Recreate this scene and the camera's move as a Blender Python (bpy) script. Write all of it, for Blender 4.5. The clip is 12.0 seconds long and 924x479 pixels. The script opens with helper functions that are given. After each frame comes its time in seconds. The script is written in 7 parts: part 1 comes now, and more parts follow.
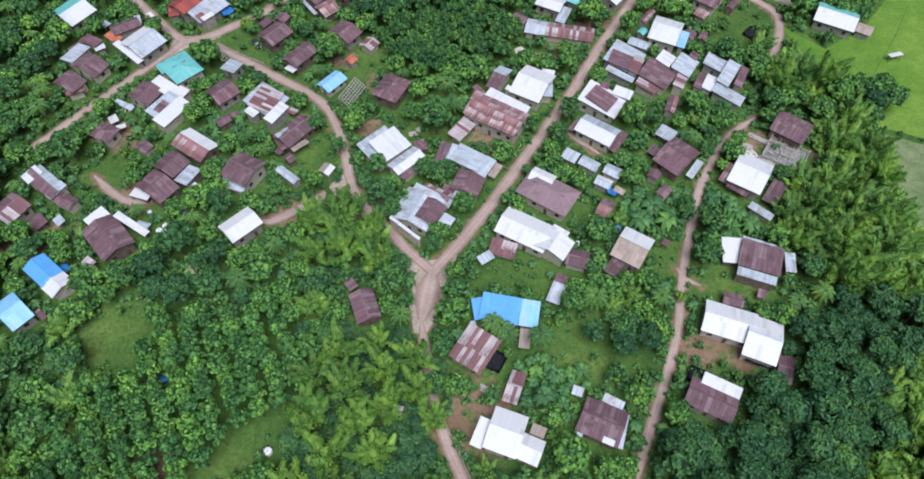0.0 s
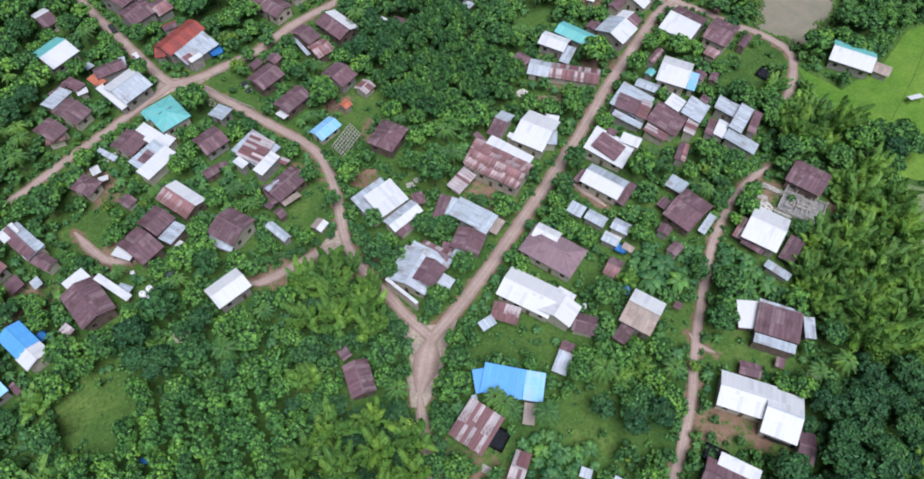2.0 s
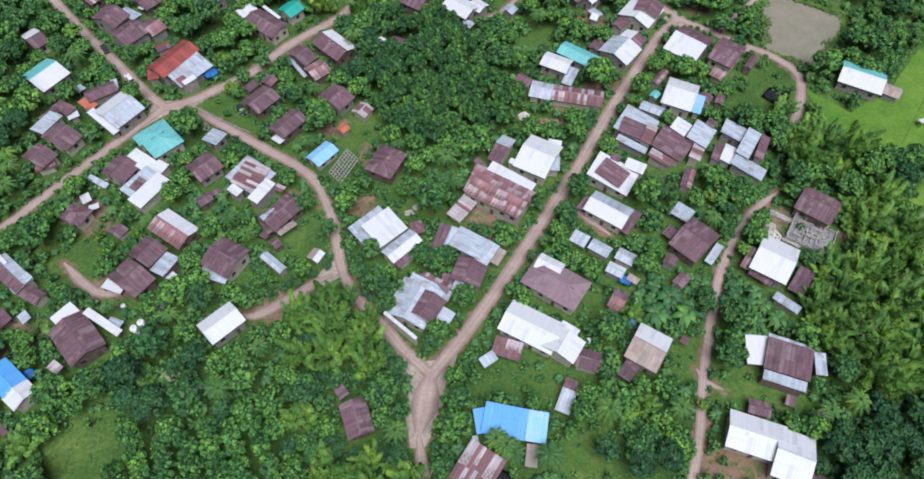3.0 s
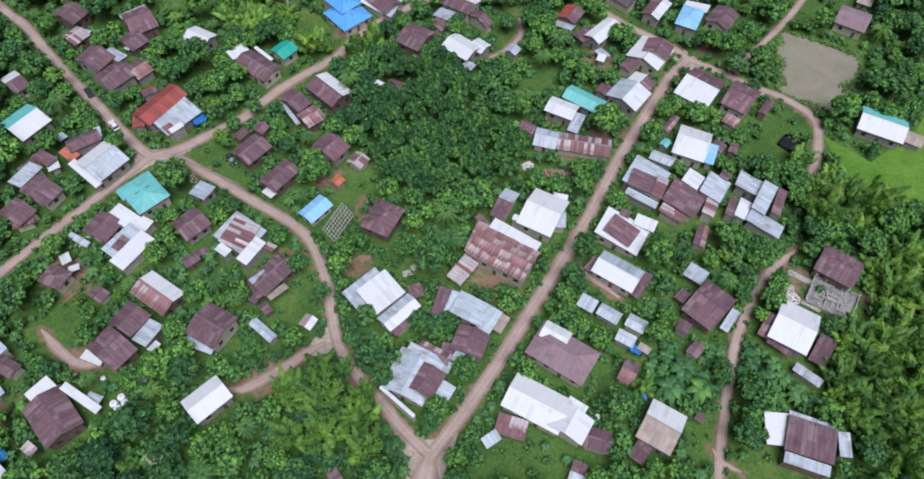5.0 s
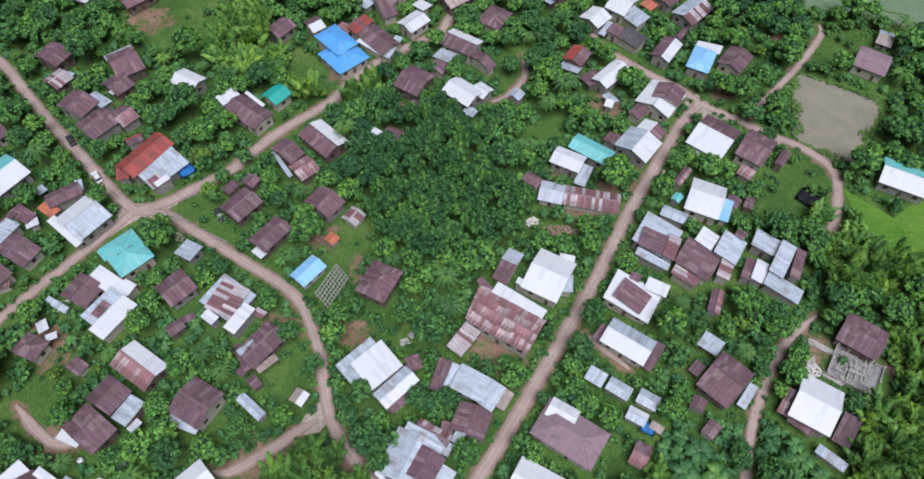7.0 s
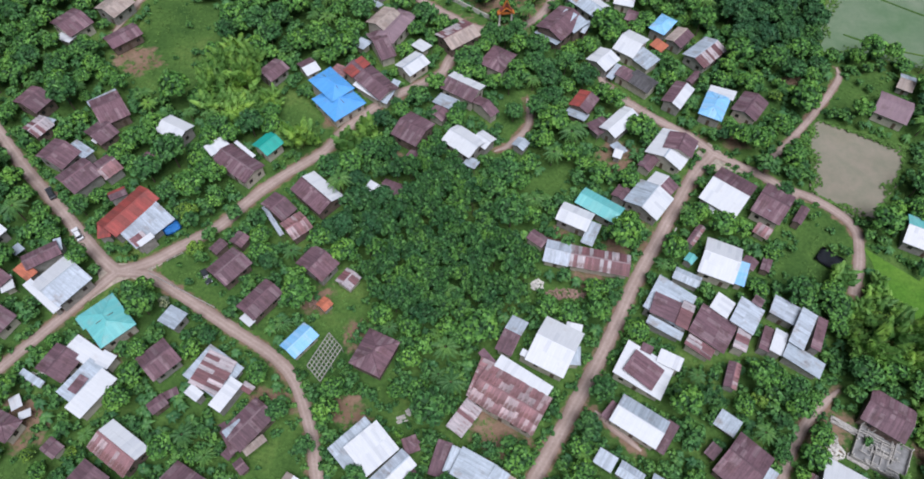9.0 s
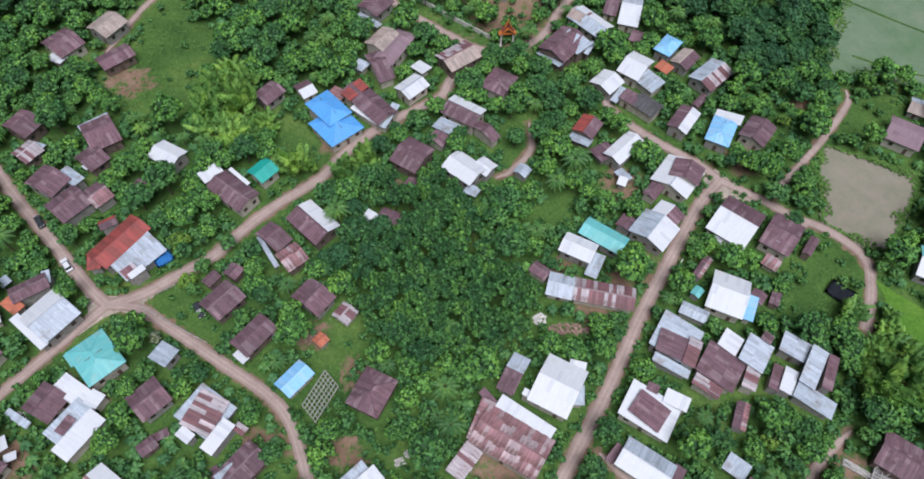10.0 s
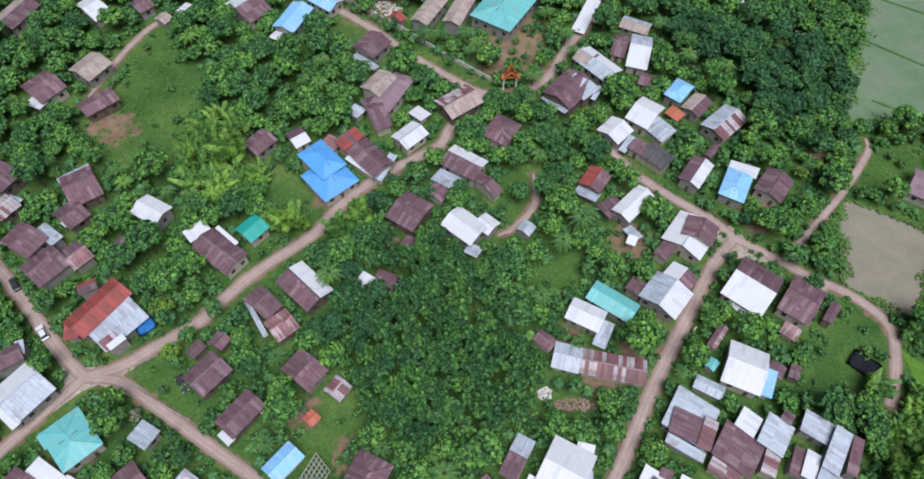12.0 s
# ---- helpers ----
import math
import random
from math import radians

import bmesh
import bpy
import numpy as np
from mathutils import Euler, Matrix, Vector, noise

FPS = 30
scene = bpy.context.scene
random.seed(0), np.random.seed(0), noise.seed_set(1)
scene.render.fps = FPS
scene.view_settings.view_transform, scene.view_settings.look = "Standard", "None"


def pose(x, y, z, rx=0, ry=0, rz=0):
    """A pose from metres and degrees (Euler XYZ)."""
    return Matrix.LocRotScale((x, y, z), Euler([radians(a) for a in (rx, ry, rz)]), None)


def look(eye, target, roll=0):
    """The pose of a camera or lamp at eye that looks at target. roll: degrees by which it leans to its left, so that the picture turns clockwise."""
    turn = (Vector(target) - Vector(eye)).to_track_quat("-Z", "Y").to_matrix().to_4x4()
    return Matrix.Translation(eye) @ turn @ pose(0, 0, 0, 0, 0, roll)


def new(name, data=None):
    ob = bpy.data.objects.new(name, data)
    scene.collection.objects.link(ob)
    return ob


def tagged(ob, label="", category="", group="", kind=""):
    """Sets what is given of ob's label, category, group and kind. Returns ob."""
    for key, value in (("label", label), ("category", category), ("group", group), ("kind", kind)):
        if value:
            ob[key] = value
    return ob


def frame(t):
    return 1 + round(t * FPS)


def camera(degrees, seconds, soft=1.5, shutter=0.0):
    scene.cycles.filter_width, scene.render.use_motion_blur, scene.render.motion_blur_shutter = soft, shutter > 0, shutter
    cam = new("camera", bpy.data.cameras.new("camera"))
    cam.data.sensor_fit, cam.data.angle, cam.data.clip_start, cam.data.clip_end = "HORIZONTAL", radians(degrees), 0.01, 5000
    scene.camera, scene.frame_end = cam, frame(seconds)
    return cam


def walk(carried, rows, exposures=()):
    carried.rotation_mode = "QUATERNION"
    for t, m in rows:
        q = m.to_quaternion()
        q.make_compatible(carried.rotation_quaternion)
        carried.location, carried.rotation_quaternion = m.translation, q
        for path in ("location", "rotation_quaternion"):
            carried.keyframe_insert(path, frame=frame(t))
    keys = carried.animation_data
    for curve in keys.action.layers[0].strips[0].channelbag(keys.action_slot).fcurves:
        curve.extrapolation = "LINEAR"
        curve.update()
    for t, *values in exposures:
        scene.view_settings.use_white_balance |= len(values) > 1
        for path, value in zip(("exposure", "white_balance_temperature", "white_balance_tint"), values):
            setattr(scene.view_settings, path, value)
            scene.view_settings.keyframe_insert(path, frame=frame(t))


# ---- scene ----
cam = camera(67.0, 12.0, soft=1.8)
# seconds, place in metres, turn in degrees
ROWS = [
    (0.0, 0.0, 0.0, 152.443, 32.054, -0.687, 1.091),
    (0.5, -0.103, 4.488, 152.433, 32.052, -0.672, 1.051),
    (1.0, -0.213, 8.987, 152.424, 32.051, -0.66, 1.016),
    (1.5, -0.332, 13.499, 152.416, 32.05, -0.651, 0.988),
    (2.0, -0.456, 18.023, 152.409, 32.048, -0.644, 0.966),
    (2.5, -0.586, 22.56, 152.404, 32.047, -0.641, 0.949),
    (3.0, -0.721, 27.11, 152.399, 32.046, -0.641, 0.939),
    (3.5, -0.86, 31.673, 152.396, 32.044, -0.643, 0.935),
    (4.0, -1.002, 36.249, 152.393, 32.043, -0.649, 0.937),
    (4.5, -1.146, 40.838, 152.391, 32.04, -0.658, 0.944),
    (5.0, -1.294, 45.439, 152.389, 32.038, -0.67, 0.955),
    (5.5, -1.443, 50.052, 152.387, 32.035, -0.685, 0.972),
    (6.0, -1.594, 54.676, 152.385, 32.031, -0.702, 0.993),
    (6.5, -1.746, 59.31, 152.383, 32.027, -0.722, 1.018),
    (7.0, -1.9, 63.954, 152.38, 32.022, -0.744, 1.046),
    (7.5, -2.055, 68.607, 152.375, 32.017, -0.768, 1.076),
    (8.0, -2.212, 73.267, 152.369, 32.011, -0.795, 1.108),
    (8.5, -2.371, 77.933, 152.361, 32.004, -0.823, 1.142),
    (9.0, -2.532, 82.604, 152.351, 31.997, -0.852, 1.176),
    (9.5, -2.695, 87.278, 152.337, 31.989, -0.883, 1.209),
    (10.0, -2.861, 91.954, 152.32, 31.98, -0.914, 1.242),
    (10.5, -3.03, 96.629, 152.3, 31.971, -0.946, 1.271),
    (11.0, -3.203, 101.302, 152.274, 31.96, -0.978, 1.298),
    (11.5, -3.38, 105.971, 152.244, 31.95, -1.01, 1.32),
    (12.0, -3.563, 110.633, 152.208, 31.939, -1.04, 1.336),
]
walk(cam, [(t, pose(x, y, z, rx, ry, rz)) for t, x, y, z, rx, ry, rz in ROWS],
     [(0.0, 0.30), (3.0, 0.25), (6.0, 0.17), (9.0, 0.18), (12.0, 0.20)])
SKY, SUN = 0.038, 3.1

# ---- light ----
world = bpy.data.worlds.new("sky")
scene.world = world
world.use_nodes = True
wn = world.node_tree
sky = wn.nodes.new("ShaderNodeTexSky")
sky.sky_type, sky.sun_disc = "NISHITA", False
sky.sun_elevation, sky.sun_rotation = radians(68), radians(164)
sky.air_density, sky.dust_density, sky.ozone_density = 1.0, 4.0, 1.0
pale = wn.nodes.new("ShaderNodeHueSaturation")
pale.inputs["Saturation"].default_value = 1.0
wn.links.new(sky.outputs[0], pale.inputs["Color"])
wn.links.new(pale.outputs[0], wn.nodes["Background"].inputs[0])
wn.nodes["Background"].inputs[1].default_value = SKY
lamp = bpy.data.lights.new("sun", "SUN")
lamp.energy, lamp.angle, lamp.color = SUN, radians(42), (0.965, 0.98, 1.10)
sun = new("sun", lamp)
sun.matrix_world = look((0, 0, 300), (0 + 300 * math.cos(radians(68)) * math.sin(radians(-16)), 300 * math.cos(radians(68)) * math.cos(radians(-16)), 300 - 300 * math.sin(radians(68))))

# ---- materials ----


def nodes_of(name, rough=0.8, spec=0.3):
    m = bpy.data.materials.new(name)
    m.use_nodes = True
    nt = m.node_tree
    b = nt.nodes["Principled BSDF"]
    b.inputs["Roughness"].default_value = rough
    b.inputs["Specular IOR Level"].default_value = spec
    return m, nt, b


def texture(nt, scale, detail=4.0, rough=0.6, where="Object", stretch=(1, 1, 1)):
    tc = nt.nodes.new("ShaderNodeTexCoord")
    mp = nt.nodes.new("ShaderNodeMapping")
    mp.inputs["Scale"].default_value = stretch
    nz = nt.nodes.new("ShaderNodeTexNoise")
    nz.inputs["Scale"].default_value, nz.inputs["Detail"].default_value, nz.inputs["Roughness"].default_value = scale, detail, rough
    nt.links.new(tc.outputs[where], mp.inputs[0])
    nt.links.new(mp.outputs[0], nz.inputs["Vector"])
    return nz.outputs["Fac"]


def ramp(nt, fac, stops):
    r = nt.nodes.new("ShaderNodeValToRGB")
    while len(r.color_ramp.elements) < len(stops):
        r.color_ramp.elements.new(0.5)
    for e, (p, c) in zip(r.color_ramp.elements, stops):
        e.position, e.color = p, (*c, 1) if len(c) == 3 else c
    nt.links.new(fac, r.inputs[0])
    return r.outputs[0]


def mix(nt, fac, a, b, kind="MIX"):
    n = nt.nodes.new("ShaderNodeMix")
    n.data_type, n.blend_type = "RGBA", kind
    for socket, value in ((n.inputs[0], fac), (n.inputs[6], a), (n.inputs[7], b)):
        if isinstance(value, (int, float)):
            socket.default_value = value
        elif isinstance(value, tuple):
            socket.default_value = (*value, 1)
        else:
            nt.links.new(value, socket)
    return n.outputs[2]


def bump(nt, b, height, strength=0.3, distance=0.05):
    n = nt.nodes.new("ShaderNodeBump")
    n.inputs["Strength"].default_value, n.inputs["Distance"].default_value = strength, distance
    nt.links.new(height, n.inputs["Height"])
    nt.links.new(n.outputs[0], b.inputs["Normal"])


def island(nt):
    return nt.nodes.new("ShaderNodeNewGeometry").outputs["Random Per Island"]


def lot(nt):
    return nt.nodes.new("ShaderNodeObjectInfo").outputs["Random"]


def plain(name, colour, rough=0.8, var=0.25, scale=1.5, spec=0.3):
    m, nt, b = nodes_of(name, rough, spec)
    dark = tuple(v * (1 - var) for v in colour)
    lite = tuple(min(0.95, v * (1 + var)) for v in colour)
    c = ramp(nt, texture(nt, scale), [(0.3, dark), (0.7, lite)])
    nt.links.new(c, b.inputs["Base Color"])
    return m


def sheet_metal(name, one, two, share, rough, stain, stain_share, rib=0.35, worn=1.0, course=3.4):
    """Corrugated sheets: two tones dealt out sheet by sheet, with streaky stains and ribs."""
    m, nt, b = nodes_of(name, rough, 0.4)
    uv = nt.nodes.new("ShaderNodeUVMap")
    cell = nt.nodes.new("ShaderNodeVectorMath")
    cell.operation = "MULTIPLY"
    cell.inputs[1].default_value = (1 / 0.95, 1 / course, 0)
    nt.links.new(uv.outputs[0], cell.inputs[0])
    whole = nt.nodes.new("ShaderNodeVectorMath")
    whole.operation = "FLOOR"
    nt.links.new(cell.outputs[0], whole.inputs[0])
    own = nt.nodes.new("ShaderNodeCombineXYZ")
    far = nt.nodes.new("ShaderNodeMath")
    far.operation = "MULTIPLY"
    far.inputs[1].default_value = 97.0
    nt.links.new(lot(nt), far.inputs[0])
    nt.links.new(far.outputs[0], own.inputs[2])
    both = nt.nodes.new("ShaderNodeVectorMath")
    nt.links.new(whole.outputs[0], both.inputs[0])
    nt.links.new(own.outputs[0], both.inputs[1])
    deal = nt.nodes.new("ShaderNodeTexWhiteNoise")
    nt.links.new(both.outputs[0], deal.inputs["Vector"])
    rnd = deal.outputs["Value"]
    tone = ramp(nt, rnd, [(0.0, tuple(v * (1 - 0.12 * worn) for v in one)), (max(0.02, share - 0.02), tuple(min(0.95, v * (1 + 0.09 * worn)) for v in one)), (min(1.0, share + 0.02), two), (1.0, tuple(v * 0.9 for v in two))])
    big = texture(nt, 0.28, 6.0, 0.65)
    streak = texture(nt, 1.3, 5.0, 0.7)
    run = nt.nodes.new("ShaderNodeVectorMath")
    run.operation = "MULTIPLY"
    run.inputs[1].default_value = (2.4, 0.16, 1.0)
    shifted = nt.nodes.new("ShaderNodeVectorMath")
    nt.links.new(uv.outputs[0], shifted.inputs[0])
    nt.links.new(own.outputs[0], shifted.inputs[1])
    nt.links.new(shifted.outputs[0], run.inputs[0])
    down = nt.nodes.new("ShaderNodeTexNoise")
    down.inputs["Scale"].default_value, down.inputs["Detail"].default_value, down.inputs["Roughness"].default_value = 1.0, 4.0, 0.65
    nt.links.new(run.outputs[0], down.inputs["Vector"])
    lines = ramp(nt, down.outputs["Fac"], [(0.3, (1 - 0.3 * worn,) * 3), (0.52, (1.0, 1.0, 1.0)), (0.7, (1 + 0.42 * worn, 1 + 0.36 * worn, 1 + 0.36 * worn))])
    mask = ramp(nt, big, [(0.62 - stain_share * 0.4, (0, 0, 0)), (0.72 - stain_share * 0.3, (1, 1, 1))])
    fine = ramp(nt, streak, [(0.32, (1 - 0.2 * worn,) * 3), (0.5, (1.0, 1.0, 1.0)), (0.72, (1 + 0.13 * worn,) * 3)])
    c = mix(nt, mask, tone, stain)
    c = mix(nt, 1.0, mix(nt, 1.0, c, fine, "MULTIPLY"), lines, "MULTIPLY")
    c = mix(nt, 1.0, c, ramp(nt, lot(nt), [(0.0, (1 - 0.14 * worn,) * 3), (0.5, (1.0, 1.0, 1.0)), (1.0, (1 + 0.15 * worn, 1 + 0.09 * worn, 1 + 0.09 * worn))]), "MULTIPLY")
    nt.links.new(c, b.inputs["Base Color"])
    wave = nt.nodes.new("ShaderNodeTexWave")
    wave.wave_type, wave.bands_direction = "BANDS", "X"
    wave.inputs["Scale"].default_value = 1.6
    nt.links.new(uv.outputs[0], wave.inputs["Vector"])
    bump(nt, b, wave.outputs["Fac"], rib, 0.03)
    return m


ROOFS = {
    "W": sheet_metal("white_zinc", (0.645, 0.67, 0.70), (0.60, 0.63, 0.67), 0.85, 0.45, (0.58, 0.585, 0.60), 0.08, worn=0.16),
    "Z": sheet_metal("grey_zinc", (0.43, 0.50, 0.57), (0.37, 0.43, 0.49), 0.8, 0.45, (0.31, 0.31, 0.32), 0.2, worn=0.7),
    "R": sheet_metal("rusty_iron", (0.155, 0.092, 0.112), (0.225, 0.155, 0.175), 0.8, 0.75, (0.115, 0.066, 0.074), 0.3),
    "P": sheet_metal("pink_rust_iron", (0.30, 0.165, 0.175), (0.44, 0.35, 0.36), 0.7, 0.7, (0.16, 0.08, 0.075), 0.3),
    "S": sheet_metal("patched_iron", (0.20, 0.10, 0.11), (0.46, 0.42, 0.44), 0.62, 0.65, (0.16, 0.085, 0.08), 0.2, course=60),
    "M": sheet_metal("mauve_tiles", (0.265, 0.185, 0.215), (0.29, 0.205, 0.232), 0.7, 0.8, (0.20, 0.135, 0.15), 0.2, worn=0.35),
    "D": sheet_metal("dark_slate_sheets", (0.085, 0.085, 0.09), (0.11, 0.11, 0.115), 0.7, 0.7, (0.06, 0.06, 0.06), 0.2),
    "B": sheet_metal("blue_metal", (0.105, 0.375, 0.79), (0.12, 0.40, 0.80), 0.7, 0.4, (0.14, 0.34, 0.68), 0.15, worn=0.3),
    "L": sheet_metal("pale_blue_metal", (0.25, 0.55, 0.85), (0.32, 0.59, 0.86), 0.7, 0.45, (0.42, 0.55, 0.70), 0.2, worn=0.3),
    "T": sheet_metal("turquoise_metal", (0.15, 0.50, 0.50), (0.19, 0.55, 0.54), 0.7, 0.45, (0.22, 0.46, 0.45), 0.2, worn=0.3),
    "G": sheet_metal("green_metal", (0.02, 0.36, 0.30), (0.03, 0.40, 0.33), 0.7, 0.5, (0.04, 0.30, 0.25), 0.2, worn=0.3),
    "E": sheet_metal("red_metal", (0.34, 0.075, 0.065), (0.27, 0.07, 0.06), 0.6, 0.6, (0.20, 0.06, 0.055), 0.25, worn=0.6),
    "O": sheet_metal("orange_tiles", (0.52, 0.17, 0.10), (0.45, 0.15, 0.09), 0.6, 0.8, (0.25, 0.10, 0.06), 0.25, worn=0.5),
    "N": sheet_metal("tan_sheets", (0.40, 0.335, 0.295), (0.35, 0.295, 0.265), 0.6, 0.8, (0.28, 0.22, 0.195), 0.3, worn=0.5),
}
WORDS = {"W": "white zinc", "Z": "grey zinc", "R": "rusty brown iron", "P": "faded pink iron", "S": "rust-striped patched iron", "M": "mauve tiled", "D": "dark slate-grey",
         "B": "bright blue metal", "L": "pale blue metal", "T": "turquoise metal", "G": "green metal", "E": "red metal", "O": "orange tiled", "N": "weathered tan"}
CREAM = plain("cream_plaster", (0.52, 0.48, 0.41), 0.85, 0.2, 0.8)
CEMENT = plain("grey_cement", (0.33, 0.315, 0.295), 0.9, 0.25, 0.9)
PLANKS = plain("weathered_planks", (0.185, 0.14, 0.118), 0.85, 0.4, 1.4)
FRAME = plain("window_wood", (0.13, 0.09, 0.07), 0.7, 0.3)
TIMBER = plain("grey_timber", (0.42, 0.40, 0.37), 0.85, 0.3, 2.0)
SLAB = plain("bare_concrete", (0.24, 0.24, 0.24), 0.9, 0.35, 0.7)
PALE = plain("pale_concrete", (0.62, 0.60, 0.56), 0.85, 0.2, 1.0)
BRICKS = plain("broken_brick", (0.33, 0.22, 0.18), 0.9, 0.35, 1.2)
TANK = plain("white_plastic", (0.72, 0.74, 0.78), 0.4, 0.1)
GOLD = plain("orange_lacquer", (0.62, 0.20, 0.05), 0.5, 0.25, 2.0)
TARP_B = plain("blue_tarpaulin", (0.06, 0.30, 0.72), 0.5, 0.2, 1.5)
TARP_T = plain("teal_tarpaulin", (0.02, 0.42, 0.36), 0.5, 0.2, 1.5)
TARP_D = plain("dark_net", (0.03, 0.035, 0.045), 0.8, 0.3, 1.5)
PAINT = plain("white_car_paint", (0.70, 0.71, 0.73), 0.25, 0.03, 1.0, 0.5)
PAINT_D = plain("dark_car_paint", (0.04, 0.045, 0.05), 0.25, 0.1, 1.0, 0.5)
RUBBER = plain("tyre_rubber", (0.025, 0.025, 0.025), 0.85, 0.2)
GLASS, gnt, gb = nodes_of("dark_glass", 0.1, 0.5)
gb.inputs["Base Color"].default_value = (0.03, 0.035, 0.04, 1)


def foliage(name, dark, lite, rough=0.55, spec=0.25, top=(1.42, 1.3, 0.95)):
    """Leaves: tone by leaf and by plant."""
    m, nt, b = nodes_of(name, rough, spec)
    c = ramp(nt, island(nt), [(0.0, dark), (0.75, lite), (1.0, tuple(v * 1.25 for v in lite))])
    per = ramp(nt, lot(nt), [(0.0, (0.68, 0.74, 0.85)), (0.35, (0.92, 0.95, 0.98)), (0.75, (1.05, 1.03, 0.97)), (1.0, top)])
    c = mix(nt, 1.0, c, per, "MULTIPLY")
    where = nt.nodes.new("ShaderNodeNewGeometry").outputs["Position"]
    nz = nt.nodes.new("ShaderNodeTexNoise")
    nz.inputs["Scale"].default_value, nz.inputs["Detail"].default_value = 0.22, 2.0
    nt.links.new(where, nz.inputs["Vector"])
    lie = ramp(nt, nz.outputs["Fac"], [(0.32, (0.66, 0.74, 0.80)), (0.5, (0.98, 0.98, 0.98)), (0.68, (1.42, 1.24, 0.98))])
    c = mix(nt, 1.0, c, lie, "MULTIPLY")
    nt.links.new(c, b.inputs["Base Color"])
    b.inputs["Subsurface Weight"].default_value = 0.0
    tr = nt.nodes.new("ShaderNodeBsdfTranslucent")
    nt.links.new(c, tr.inputs[0])
    ad = nt.nodes.new("ShaderNodeMixShader")
    ad.inputs[0].default_value = 0.12
    nt.links.new(b.outputs[0], ad.inputs[1])
    nt.links.new(tr.outputs[0], ad.inputs[2])
    nt.links.new(ad.outputs[0], nt.nodes["Material Output"].inputs[0])
    return m


LEAF = foliage("broad_leaves", (0.042, 0.132, 0.041), (0.11, 0.28, 0.082))
LEAF_D = foliage("dark_leaves", (0.032, 0.104, 0.04), (0.068, 0.19, 0.07))
LEAF_R = foliage("plantation_leaves", (0.045, 0.145, 0.046), (0.14, 0.345, 0.09))
LEAF_G = foliage("grove_leaves", (0.03, 0.10, 0.034), (0.102, 0.262, 0.078))
LEAF_Y = foliage("lime_leaves", (0.12, 0.24, 0.04), (0.20, 0.35, 0.07), top=(1.1, 1.1, 1.0))
BLOSSOM = foliage("cream_blossom", (0.30, 0.36, 0.17), (0.50, 0.52, 0.32), top=(1.05, 1.05, 1.0))
LEAF_B = foliage("bamboo_leaves", (0.108, 0.248, 0.046), (0.19, 0.37, 0.085), top=(1.15, 1.12, 1.0))
# dark green for crown cores: the shade between the leaves, as colour
INNER_SHADE = plain("inner_leaf_shade", (0.03, 0.082, 0.029), 0.8, 0.35, 0.9)
LEAF_N = foliage("banana_leaves", (0.045, 0.145, 0.048), (0.095, 0.235, 0.08), 0.5, 0.25)
LEAF_P = foliage("palm_leaves", (0.06, 0.165, 0.045), (0.12, 0.26, 0.075), 0.55, 0.2)
TUFT = plain("long_grass", (0.10, 0.20, 0.045), 0.8, 0.3, 0.15)
LEAF_S = foliage("shrub_leaves", (0.055, 0.16, 0.048), (0.12, 0.285, 0.082))
BARK = plain("bark", (0.13, 0.10, 0.075), 0.9, 0.35, 3.0)
CULM = plain("bamboo_culm", (0.22, 0.26, 0.08), 0.6, 0.3, 2.0)


def ground_material():
    m, nt, b = nodes_of("grass_and_soil", 0.95, 0.15)
    g1 = ramp(nt, texture(nt, 0.05, 6.0, 0.65), [(0.3, (0.04, 0.10, 0.026)), (0.55, (0.088, 0.175, 0.042)), (0.75, (0.175, 0.25, 0.068))])
    g2 = ramp(nt, texture(nt, 1.1, 5.0, 0.7), [(0.25, (0.45, 0.5, 0.5)), (0.75, (1.3, 1.25, 1.2))])
    grass = mix(nt, 1.0, g1, g2, "MULTIPLY")
    s1 = ramp(nt, texture(nt, 0.12, 6.0, 0.65), [(0.3, (0.19, 0.12, 0.08)), (0.7, (0.31, 0.22, 0.16))])
    s2 = ramp(nt, texture(nt, 1.6, 5.0, 0.7), [(0.25, (0.75, 0.72, 0.7)), (0.75, (1.15, 1.12, 1.1))])
    soil = mix(nt, 1.0, s1, s2, "MULTIPLY")
    at = nt.nodes.new("ShaderNodeAttribute")
    at.attribute_name = "soil"
    ragged = texture(nt, 0.22, 7.0, 0.72)
    add = nt.nodes.new("ShaderNodeMath")
    add.operation = "ADD"
    nt.links.new(at.outputs["Fac"], add.inputs[0])
    nt.links.new(ragged, add.inputs[1])
    mask = ramp(nt, add.outputs[0], [(0.86, (0, 0, 0)), (1.06, (1, 1, 1))])
    nt.links.new(mix(nt, mask, grass, soil), b.inputs["Base Color"])
    bump(nt, b, texture(nt, 2.5, 6.0, 0.75), 0.6, 0.25)
    return m


